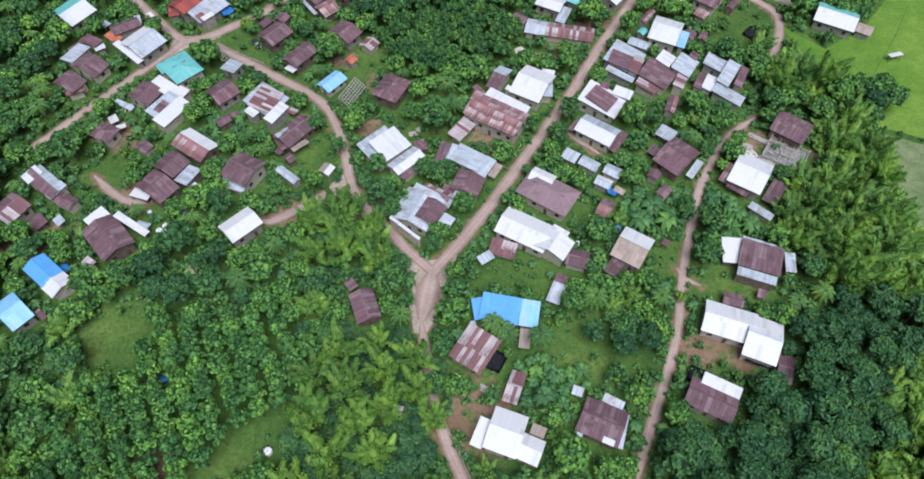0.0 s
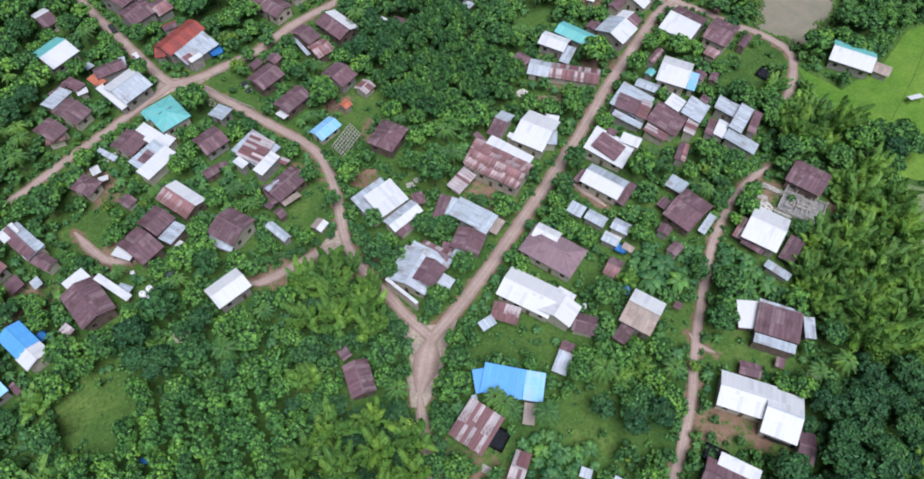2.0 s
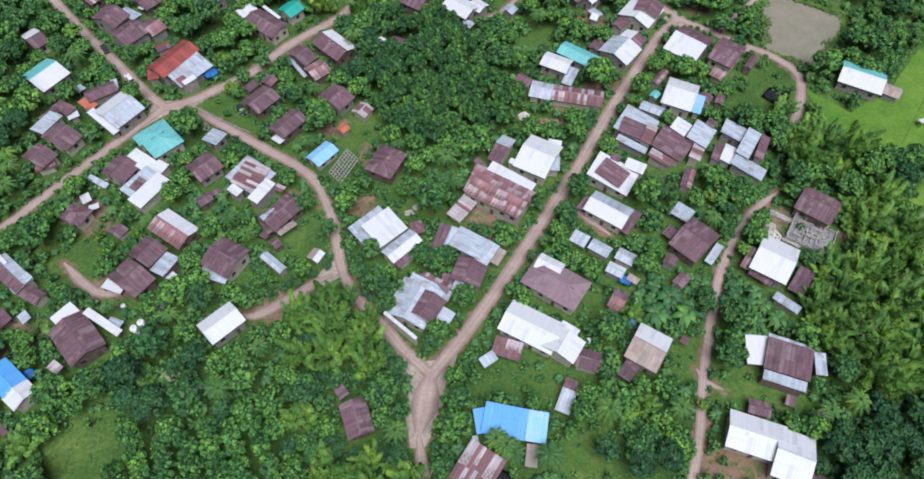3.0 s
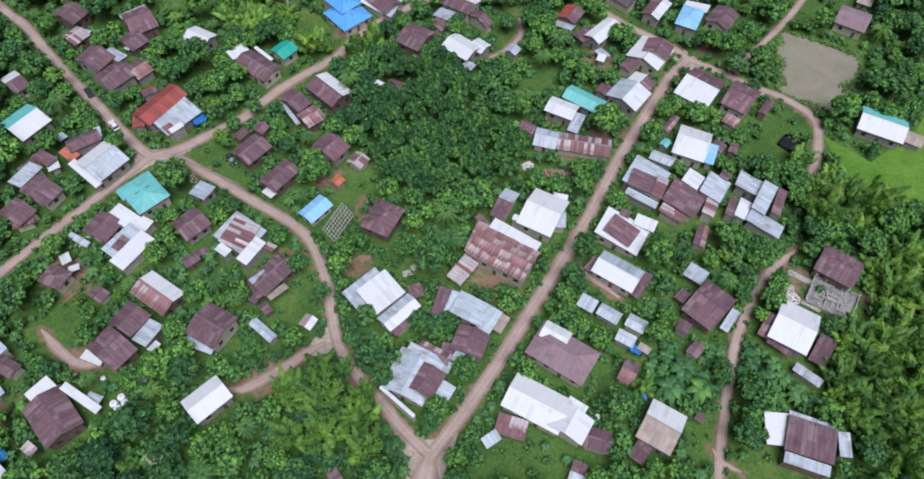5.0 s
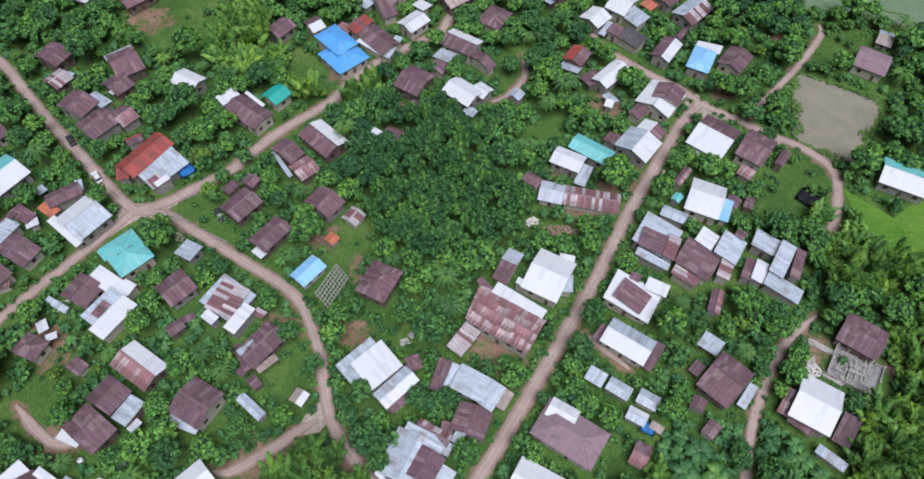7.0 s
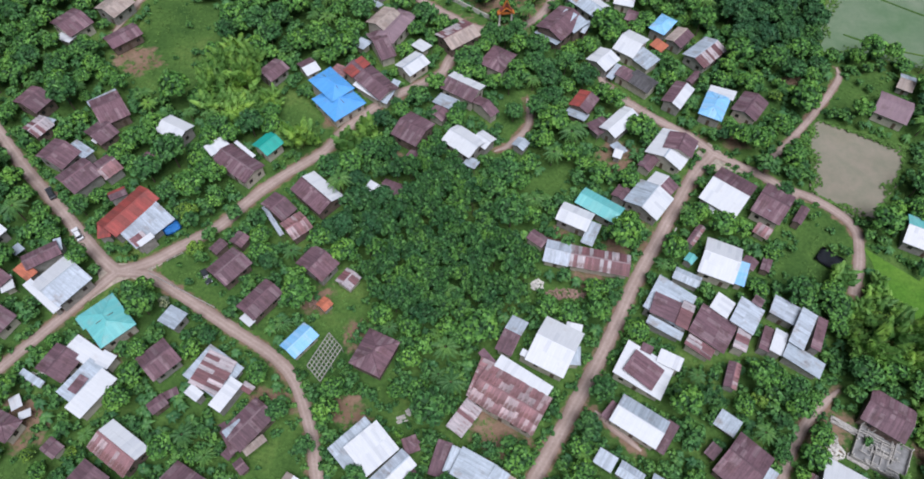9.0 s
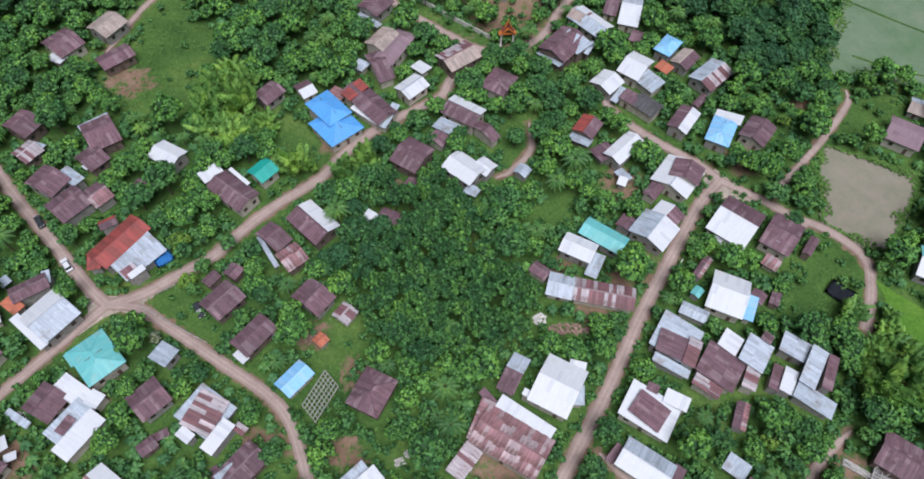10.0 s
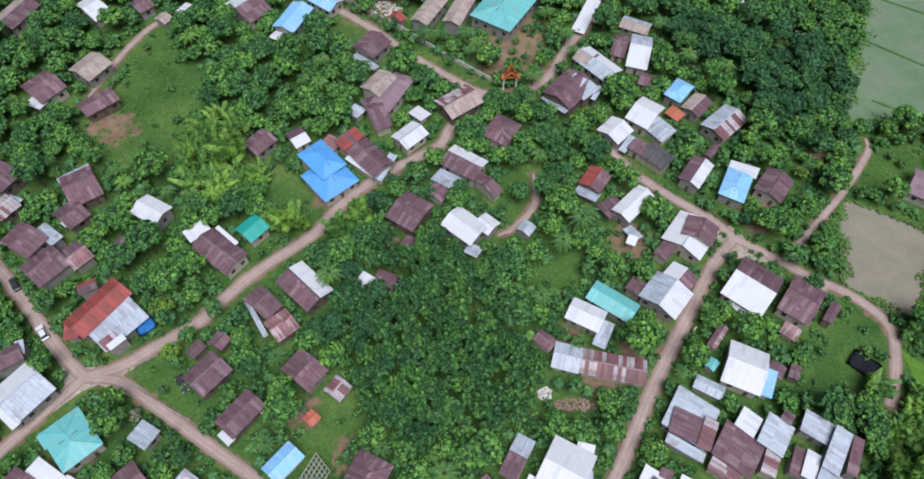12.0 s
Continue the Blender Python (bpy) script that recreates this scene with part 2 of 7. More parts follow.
def road_material():
    m, nt, b = nodes_of("packed_dirt", 0.95, 0.15)
    uv = nt.nodes.new("ShaderNodeUVMap")
    sep = nt.nodes.new("ShaderNodeSeparateXYZ")
    nt.links.new(uv.outputs[0], sep.inputs[0])
    track = ramp(nt, sep.outputs[0], [(0.0, (0.282, 0.217, 0.186)), (0.2, (0.356, 0.278, 0.245)), (0.33, (0.452, 0.367, 0.333)), (0.5, (0.390, 0.312, 0.278)), (0.67, (0.452, 0.367, 0.333)), (0.82, (0.356, 0.278, 0.245)), (1.0, (0.282, 0.217, 0.186))])
    big = ramp(nt, texture(nt, 0.15, 5.0, 0.65), [(0.3, (0.8, 0.76, 0.74)), (0.7, (1.12, 1.1, 1.1))])
    fine = ramp(nt, texture(nt, 1.8, 6.0, 0.75), [(0.25, (0.78, 0.77, 0.76)), (0.75, (1.14, 1.14, 1.13))])
    c = mix(nt, 1.0, mix(nt, 1.0, track, big, "MULTIPLY"), fine, "MULTIPLY")
    nt.links.new(c, b.inputs["Base Color"])
    bump(nt, b, texture(nt, 3.0, 6.0, 0.7), 0.4, 0.08)
    return m


def rice_material(name, a, b_, scale):
    m, nt, b = nodes_of(name, 0.9, 0.2)
    c1 = ramp(nt, texture(nt, scale, 6.0, 0.6), [(0.35, a), (0.65, b_)])
    c2 = ramp(nt, texture(nt, 1.2, 5.0, 0.7), [(0.3, (0.68, 0.72, 0.7)), (0.7, (1.2, 1.16, 1.12))])
    c3 = ramp(nt, texture(nt, 0.2, 6.0, 0.7), [(0.35, (0.78, 0.84, 0.8)), (0.65, (1.14, 1.1, 1.05))])
    c2 = mix(nt, 1.0, c2, c3, "MULTIPLY")
    nt.links.new(mix(nt, 1.0, c1, c2, "MULTIPLY"), b.inputs["Base Color"])
    bump(nt, b, texture(nt, 3.0, 5.0, 0.7), 0.4, 0.15)
    return m


def water_material(name, a, b_):
    m, nt, b = nodes_of(name, 0.12, 0.5)
    c1 = ramp(nt, texture(nt, 0.035, 6.0, 0.6), [(0.35, a), (0.65, b_)])
    c2 = ramp(nt, texture(nt, 0.25, 6.0, 0.7), [(0.35, (0.86, 0.92, 0.86)), (0.65, (1.08, 1.05, 1.04))])
    c1 = mix(nt, 1.0, c1, c2, "MULTIPLY")
    nt.links.new(c1, b.inputs["Base Color"])
    bump(nt, b, texture(nt, 1.5, 3.0, 0.5), 0.08, 0.03)
    return m


GROUND, ROAD = ground_material(), road_material()
TRODDEN = rice_material("trodden_earth", (0.37, 0.305, 0.27), (0.47, 0.40, 0.36), 0.3)
RICE = rice_material("young_rice", (0.085, 0.215, 0.028), (0.175, 0.30, 0.055), 0.04)
PADDY = rice_material("wet_stubble", (0.15, 0.22, 0.10), (0.24, 0.285, 0.17), 0.05)
MUDDY = water_material("muddy_water", (0.24, 0.22, 0.17), (0.29, 0.265, 0.21))
FLOOD = water_material("flooded_paddy_water", (0.13, 0.215, 0.115), (0.20, 0.26, 0.175))

# ---- helpers of the plan ----


def part(name, bm, material, parent=None, label=""):
    """Links a bmesh as one mesh object under a thing or a part."""
    me = bpy.data.meshes.new(name)
    bm.to_mesh(me)
    bm.free()
    for mat in material if isinstance(material, (list, tuple)) else (material,):
        me.materials.append(mat)
    ob = new(name, me)
    ob.parent = parent
    if label:
        ob["label"] = label
    return ob


def raw(name, verts, faces, material, parent=None):
    me = bpy.data.meshes.new(name)
    me.from_pydata([tuple(map(float, v)) for v in verts], [], [tuple(int(i) for i in f) for f in faces])
    me.materials.append(material)
    ob = new(name, me)
    ob.parent = parent
    return ob


def block(bm, x0, x1, y0, y1, z0, z1, m=None, slot=0):
    vs = [bm.verts.new(((m @ Vector(c)) if m else c)) for c in ((x0, y0, z0), (x1, y0, z0), (x1, y1, z0), (x0, y1, z0), (x0, y0, z1), (x1, y0, z1), (x1, y1, z1), (x0, y1, z1))]
    for q in ((3, 2, 1, 0), (4, 5, 6, 7), (0, 1, 5, 4), (1, 2, 6, 5), (2, 3, 7, 6), (3, 0, 4, 7)):
        bm.faces.new([vs[i] for i in q]).material_index = slot


def rod(bm, a, b, r0, r1, sides=6):
    a, b = Vector(a), Vector(b)
    q = (b - a).to_track_quat("Z", "Y").to_matrix()
    rings = []
    for p, r in ((a, r0), (b, r1)):
        rings.append([bm.verts.new(p + q @ Vector((r * math.cos(2 * math.pi * k / sides), r * math.sin(2 * math.pi * k / sides), 0))) for k in range(sides)])
    for k in range(sides):
        bm.faces.new((rings[0][k], rings[0][(k + 1) % sides], rings[1][(k + 1) % sides], rings[1][k]))
    bm.faces.new(rings[1])


def inside(poly, x, y):
    """Which of the points x, y lie in the polygon."""
    hit = np.zeros(np.shape(x), bool)
    n = len(poly)
    for i in range(n):
        (xa, ya), (xb, yb) = poly[i], poly[(i + 1) % n]
        hit ^= ((ya > y) != (yb > y)) & (x < (xb - xa) * (y - ya) / (yb - ya + 1e-9) + xa)
    return hit


def to_segments(points, x, y):
    """Distance of the points x, y from a line of corners."""
    best = np.full(np.shape(x), 1e9)
    for (xa, ya), (xb, yb) in zip(points, points[1:]):
        dx, dy = xb - xa, yb - ya
        s = np.clip(((x - xa) * dx + (y - ya) * dy) / (dx * dx + dy * dy + 1e-9), 0, 1)
        best = np.minimum(best, np.hypot(x - xa - s * dx, y - ya - s * dy))
    return best


def smooth(points, step=1.6):
    """A gliding curve through the corners of a road."""
    p = [Vector((*q, 0)) for q in points]
    p = [2 * p[0] - p[1]] + p + [2 * p[-1] - p[-2]]
    out = []
    for i in range(1, len(p) - 2):
        n = max(2, int((p[i + 1] - p[i]).length / step))
        for k in range(n):
            t = k / n
            v = 0.5 * (2 * p[i] + (p[i + 1] - p[i - 1]) * t + (2 * p[i - 1] - 5 * p[i] + 4 * p[i + 1] - p[i + 2]) * t * t + (3 * p[i] - p[i - 1] - 3 * p[i + 1] + p[i + 2]) * t ** 3)
            out.append((v.x, v.y))
    out.append(tuple(p[-2])[:2])
    return out


# ---- the plan: roads, fields, clearings ----
ROADS = []  # corners, width
ROADS.append(([(-7, 85.6), (-1.3, 93.4), (7.3, 106.5), (15.5, 120.2), (23.5, 133.7), (32.6, 149.7), (40.5, 165.4), (47.7, 178), (51.6, 184.8), (55.8, 191.9), (60.8, 200.3), (67.6, 208.4)], 3.3))
ROADS.append(([(-7.1, 86.8), (-7.9, 80.9), (-9.3, 72.1)], 6.2))
ROADS.append(([(-9.3, 72.1), (-7.9, 63.8), (-6.5, 56.7), (-4.6, 49.8), (-2, 42.1), (1.3, 35.3), (3.2, 30)], 2.6))
ROADS.append(([(-7, 85.6), (-13.7, 91.8), (-18.7, 97.6), (-25.1, 104.2), (-29.6, 111.2), (-32.2, 119.3), (-34.1, 126.8), (-39.3, 138.3), (-45.4, 144.6), (-53.9, 149.9), (-61.2, 154.3), (-71, 160.3), (-79.3, 165), (-87.5, 165.8)], 2.85))
ROADS.append(([(-32.6, 111.4), (-36.8, 108.8), (-40.6, 105.6), (-44.8, 102.8), (-50.2, 99.6), (-53.5, 99.9)], 2.8))
ROADS.append(([(-87.5, 165.8), (-94.6, 171.4), (-109.2, 185.7), (-121.8, 197.5), (-139.9, 216.6), (-148.9, 223.6), (-166.1, 238.7)], 3.3))
ROADS.append(([(-87.5, 165.8), (-93.4, 158.3), (-99, 150.6), (-106.5, 140.8), (-114.4, 129.8), (-120, 122)], 2.85))
ROADS.append(([(-87.5, 165.8), (-80.1, 168.7), (-72, 174.9), (-64.8, 180.3), (-58, 189.5), (-50.7, 197.2), (-41.4, 205.4), (-35.7, 214.4), (-26.5, 224.4), (-17.3, 230.9), (-9.7, 236.8), (-7.1, 243.4), (-1.4, 252.7), (2.9, 256.9)], 3.3))
ROADS.append(([(-65.6, 309.9), (-48.8, 294.4), (-35.5, 284.7), (-21.7, 273.1), (-8.6, 263.1), (2.9, 256.4), (12.5, 256.8), (21.6, 264.4), (28, 277.3), (36.4, 289), (44.4, 300.1)], 2.85))
ROADS.append(([(67.6, 208.4), (62.6, 214.1), (54.2, 219.9), (45.1, 227.5), (39.3, 235.1), (39.3, 239.8)], 2.85))
ROADS.append(([(67.6, 208.4), (79.8, 200.9), (87.6, 194.5), (88, 195.6), (94.9, 191.6), (100.8, 184.3), (99.2, 174.4), (95, 164.4)], 2.85))
ROADS.append(([(80, 202.9), (92.2, 215.6), (102.4, 227.2), (111, 238.7), (111.6, 243.7)], 2.1))
ROADS.append(([(84.9, 139.9), (78.6, 135), (72.2, 127.9), (67, 119.2), (64, 113.2), (61.7, 106.7), (59.5, 99.8), (58.8, 98.2), (55, 84.2), (52.1, 71.3), (48, 60.1), (44.1, 51), (40.9, 43), (38.2, 35.5)], 2.3))
ROADS.append(([(16, 227.4), (16.2, 217.6), (10.9, 209.9), (6.2, 207.1)], 2.1))
ROADS.append(([(28.4, 133.5), (34.5, 127.9), (37.8, 124.8)], 2.4))
ROADS.append(([(-99, 285.1), (-103.7, 278.2), (-108.1, 267.6), (-111, 256.5), (-112.7, 250.5)], 2.2))
ROADS.append(([(-100.1, 113.3), (-93.5, 107.6), (-87.9, 104.9), (-79, 106.5)], 2.4))
ROADS.append(([(54.3, 88.4), (56.3, 85.1), (59.7, 83.5)], 2.2))

RICE_FIELD = [(108.3, 155.9), (103.3, 165.7), (101.3, 178.5), (112.6, 168.9), (128.9, 181.2), (141.1, 196), (185.2, 213), (156.3, 130.6), (131.6, 133.1), (119.7, 137.2), (119.9, 150)]
WET_FIELD = [(119.9, 135), (130.9, 130.9), (155.4, 128.4), (142.9, 89.8), (120.6, 90.1), (118.9, 113.1)]
POND = [(97, 219), (100.1, 222.3), (111, 217.4), (123.6, 212.6), (120.5, 205.7), (107.9, 187.3), (103.2, 187.6), (98.1, 190.8), (92.3, 196)]
FLOODED = [(107.1, 247.9), (113, 263.3), (125.7, 292.4), (134.6, 316.3), (227.6, 333.6), (179.4, 232.5), (134.6, 245.7), (122.6, 250.8)]
BAMBOO = [
    [(-46.3, 106.6), (-34.7, 114.7), (-24.8, 111), (-15.8, 96.2), (-13.5, 82.5), (-26.8, 83.8), (-32.4, 82), (-38.9, 86.9)],
    [(-30.9, 69.3), (-18.3, 69.6), (-5.7, 69.9), (-1, 51.3), (-5.6, 49.8), (-5.6, 35.4), (-8.8, 25.2), (-39.9, 24.5), (-38.6, 38.7), (-34.7, 56), (-32.9, 63.2)],
    [(83.8, 106.3), (87.5, 112.2), (100, 120.6), (106.2, 131.3), (120, 132.8), (121.3, 113.1), (124.3, 96.4), (115.2, 74.4), (100.4, 77.2), (89.4, 85.1), (82.9, 95.3)],
    [(89.3, 168), (102.1, 170.4), (109.5, 162.5), (112, 147.6), (103.5, 142), (92.3, 145.3), (87.3, 156.2)],
    [(80.7, 103), (95.5, 135), (110, 138.7), (114.8, 122.6), (107.6, 102.2), (89.3, 93.9)],
    [(-80.9, 235.2), (-68.5, 243.2), (-59.3, 233.9), (-56, 219.8), (-62, 210.1), (-72, 213.5), (-78, 222.9)],
    [(-39.5, 208.2), (-32, 215.9), (-25.9, 218), (-25, 207.8), (-34.8, 200.3)],
    [(93.5, 56.1), (109.7, 65.0), (104.2, 31.4), (83.6, 30.9), (92.9, 45.6)],
    [(-59.1, 209), (-40.4, 216), (-33.1, 209.8), (-38.6, 201.5)],
]
DARK = [
    [(40.5, 34.3), (43.9, 46.3), (55.5, 49.2), (68.9, 57), (80.5, 72), (93, 81.9), (116.1, 72.9), (98.2, 60.6), (88.2, 27.2), (37.1, 26.1)],
    [(59.8, 284), (81.5, 290.4), (108.8, 278.2), (106.6, 249), (83, 242.6), (78.6, 264.3), (61.7, 271)],
    [(-38.5, 188.2), (-27.2, 195.4), (-20.1, 193.3), (-28.6, 173.1), (-36.2, 175)],
]
GROVE = [
    [(-30.2, 185.6), (-23.3, 206), (-5.2, 206.7), (-0.4, 194.7), (5.4, 180.5), (15, 171.9), (13.3, 160.7), (6.7, 155.2), (-7.4, 152.2), (-20.3, 154.4), (-26.9, 167.7)],
    [(-71.3, 68.3), (-42.8, 73.6), (-32.9, 63.2), (-36.5, 50.5), (-45.4, 41.1), (-53.7, 32.3), (-81.7, 23.6), (-86.3, 45.3), (-80, 54.9), (-71, 56.6)],
]
BANANAS = [
    [(62.7, 111.5), (84.5, 109.2), (83.7, 98.9), (61.5, 99.2)],
    [(11.1, 64.3), (31.7, 63.3), (28.2, 53.3), (13.5, 51.6)],
    [(38.8, 110.8), (58.8, 117.4), (58.7, 101), (42.2, 97.8)],
    [(14.4, 88.2), (26.4, 90.3), (26.1, 85.1), (17.2, 83.2)],
    [(-74.8, 139.5), (-61.4, 139.8), (-59.1, 128.1), (-69.8, 124.7)],
    [(80.4, 110), (54, 115.2), (71.7, 101.4), (77.3, 97.6), (66.8, 97.4)],
]
OPEN = [  # lawns and yards without trees
    [(89.6, 188.3), (98.4, 179.6), (94.2, 176.8), (90.2, 169.9), (75.1, 167.0), (79.5, 176.4), (84.3, 180.9)],
    [(-89.3, 65.6), (-83.7, 72.6), (-78.2, 75.9), (-72.4, 68.3), (-71, 56.6), (-79.7, 56.3)],
    [(-51.1, 34.8), (-45.7, 43), (-37.6, 49.1), (-39, 41.2), (-45.4, 34.3)],
    [(0.4, 81.2), (7, 84.7), (15.9, 87.4), (25.9, 81.8), (20.7, 80), (2.6, 80.7)],
    [(20.3, 70.5), (31.1, 73.1), (43.8, 66.6), (46.6, 61.5), (33.9, 56.9), (22, 61.6)],
    [(56.7, 82.6), (63.8, 86.1), (76.1, 84.7), (78, 79.9), (60.8, 81.1)],
    [(52.5, 69), (66.4, 64.9), (70.8, 59.9), (56.1, 61), (51.1, 64.5)],
    [(49.7, 90.9), (54.2, 91), (52.6, 85), (49.7, 84.9)],
    [(9.7, 64.3), (13.8, 64.4), (10.3, 57.1), (2.9, 52.7), (8.3, 61.3)],
    [(-1, 51.5), (8.3, 51.5), (3.1, 44.1), (-0.9, 46)],
    [(-44.7, 127.7), (-36.2, 128.7), (-34.6, 116.2), (-41.3, 114.6), (-46.8, 119)],
    [(-78.4, 165.5), (-69.4, 171.4), (-64.8, 163.1), (-56.8, 159.9), (-58.1, 154), (-69, 158.9)],
    [(-104.3, 254.4), (-102.6, 270.4), (-96.5, 278.5), (-88.3, 264.7), (-77.9, 260.2), (-78.4, 246.2), (-82.6, 240.5), (-80.1, 224.8), (-96.5, 223.8), (-108.0, 235.2)],
    [(-56.8, 228.8), (-48.8, 224), (-39.6, 214.7), (-45.1, 209.8), (-53.5, 214.2)],
    [(-35.8, 163.7), (-24.5, 163), (-23.9, 155.3), (-29.4, 147.7), (-36.5, 149.4)],
    [(15.1, 197.7), (27.1, 200.7), (26.5, 191.4), (14.9, 191.9)],
    [(89.3, 189.4), (97.4, 182.6), (94, 175.7), (88.8, 177.1)],
    [(90, 177.1), (94.2, 178.7), (94.8, 173.6), (90.6, 171)],
    [(80.5, 133.8), (88.5, 133.5), (98.8, 126.2), (94.5, 117.3), (82.1, 122.2), (78.3, 127.3)],
    [(-38, 141.1), (-32.8, 151.3), (-25.6, 146.4), (-32.7, 136.7)],
    [(14.7, 166.5), (27.8, 162.8), (26.6, 158.1), (15.3, 160.5)],
    [(-79.4, 97.6), (-74.9, 97.7), (-73.5, 93.8), (-77.7, 93.3)],
    [(-43, 42.4), (-38.6, 42.5), (-38.5, 38.1), (-42.4, 38.6)],
    [(5.6, 281.1), (19.1, 284.9), (21.2, 277), (16.3, 266.6), (7.4, 265)],
    [(-35.7, 296.4), (-1.9, 285.4), (-22.4, 283.6), (-32.1, 288.1)],
    [(112.1, 238.3), (127.6, 241), (127.4, 224.5), (116.3, 225.1), (103.6, 225.7)],
    [(-28.2, 135.5), (-13.4, 134.1), (-11.6, 127.6), (-19, 130.7), (-28.8, 127.2)],
    [(-52.7, 98), (-41.5, 105.7), (-35.1, 105), (-47.7, 95.4)],
    [(2, 132.8), (5.7, 132.9), (13.6, 127.4), (5.7, 125.6), (1.4, 126.3)],
    [(28.5, 107.4), (34.7, 109), (34.7, 102), (27.8, 98.5)],
    [(51.4, 94.4), (56.8, 95.8), (54.1, 88.2), (48.8, 86.5)],
    [(-112.3, 243.7), (-116.3, 245.8), (-103.9, 249.7), (-104.4, 239.6), (-109.9, 236.2)],
    [(28.4, 133.5), (38.4, 124), (35.5, 123.1), (26.1, 131.7)],
    [(7.1, 226.1), (16.8, 228.5), (17.2, 216.7), (10.1, 209.9), (7.1, 220.2)],
    [(88.1, 235.3), (91.6, 229.2), (86.2, 220.1), (81.4, 220)],
    [(-89.4, 127.8), (-104.7, 112.8), (-96.1, 105.2), (-86.5, 104.5), (-91.3, 113.1)],
    [(-46, 279.4), (-19.5, 267.6), (3.8, 258.8), (5.6, 262.5), (-20, 275.3), (-41.7, 290.5)],
    [(3.8, 278.9), (18.7, 284.9), (16.4, 269.1), (7.4, 268.8)],
    [(-99.7, 287.9), (-106.1, 276.8), (-110.4, 266.3), (-105.3, 264), (-95.2, 277.2)],
    [(34.5, 208), (43.5, 206.6), (41.2, 199.5), (33.9, 200.9)],
]
SOIL = [  # bare earth: place and reach
    (7.8, 128.9, 3),
    (58.4, 66.9, 5),
    (66.5, 65.6, 4),
    (3, 50, 7),
    (-44.2, 102.8, 4),
    (-25.1, 104.9, 4),
    (9.2, 273.9, 4),
    (12.8, 271.5, 6),
    (-37.7, 159.2, 3),
    (-25.1, 150.5, 3),
    (-88.3, 106.3, 4),
    (-95.8, 125.7, 3),
    (-99.6, 128.8, 4),
    (-106.3, 240.6, 3),
    (-100.8, 238.7, 4),
    (-45.5, 133.4, 3),
    (-26.4, 132.2, 3),
    (37.4, 176.9, 3),
    (43.3, 180.1, 3),
    (22.5, 178.8, 3),
    (74.5, 216.8, 4),
    (98.1, 235.7, 3),
    (-63.2, 35.7, 4),
    (-37, 218.6, 4),
    (-39, 222.4, 3),
    (-24.7, 204.2, 3),
    (101.1, 124.7, 3),
    (77.7, 128.1, 3),
    (79.9, 131.4, 4),
    (-86.6, 145.1, 4),
    (40.4, 206.5, 4),
    (29.8, 169.4, 4),
    (-113.2, 91.9, 4),
    (-104.3, 92.1, 4),
    (11, 272.7, 9),
    (14.9, 282, 7),
    (-32.2, 289.5, 6),
    (7.8, 128.9, 5),
]
HOUSES = []  # place, turn and half sizes of every roof

# ---- ground ----


def soil_at(x, y):
    """How bare the earth is, 0 to 1."""
    s = np.zeros(np.shape(x))
    for points, width in ROADS:
        s = np.maximum(s, np.clip(0.52 - (to_segments(points, x, y) - width / 2) / 4.0, 0, 0.5))
    for cx, cy, reach in SOIL:
        s = np.maximum(s, np.clip(0.66 - np.hypot(x - cx, y - cy) / reach * 0.19, 0, 0.5))
    for poly in GROVE + BAMBOO + DARK:
        s = np.maximum(s, np.where(inside(poly, x, y), 0.12, 0))
    return s


def build_ground():
    gx = np.concatenate([[-2500, -1200, -600, -320, -220], np.linspace(-170, 170, 213), [220, 320, 600, 1200, 2500]])
    gy = np.concatenate([[-2500, -1000, -400, -120, -30], np.linspace(10, 330, 201), [380, 500, 800, 1500, 2800]])
    x, y = (a.ravel() for a in np.meshgrid(gx, gy))
    z = np.where((np.abs(x) < 171) & (y > 9) & (y < 331), 0.12 * np.sin(x * 0.11) * np.cos(y * 0.09) - 0.12, 0.0)
    for poly, low in ((POND, 0.9), (FLOODED, 0.5)):
        z = np.where(inside(poly, x, y), -low, z)
    nx, ny = len(gx), len(gy)
    i = np.arange(nx * ny).reshape(ny, nx)
    faces = np.stack([i[:-1, :-1], i[:-1, 1:], i[1:, 1:], i[1:, :-1]], -1).reshape(-1, 4)
    ob = raw("ground", np.stack([x, y, z], 1), faces, GROUND)
    at = ob.data.attributes.new("soil", "FLOAT", "POINT")
    at.data.foreach_set("value", soil_at(x, y).astype(np.float32))
    ob.data.polygons.foreach_set("use_smooth", [True] * len(faces))
    tagged(ob, "green village ground of grass with patches of bare earth", "ground", kind="structure")


build_ground()


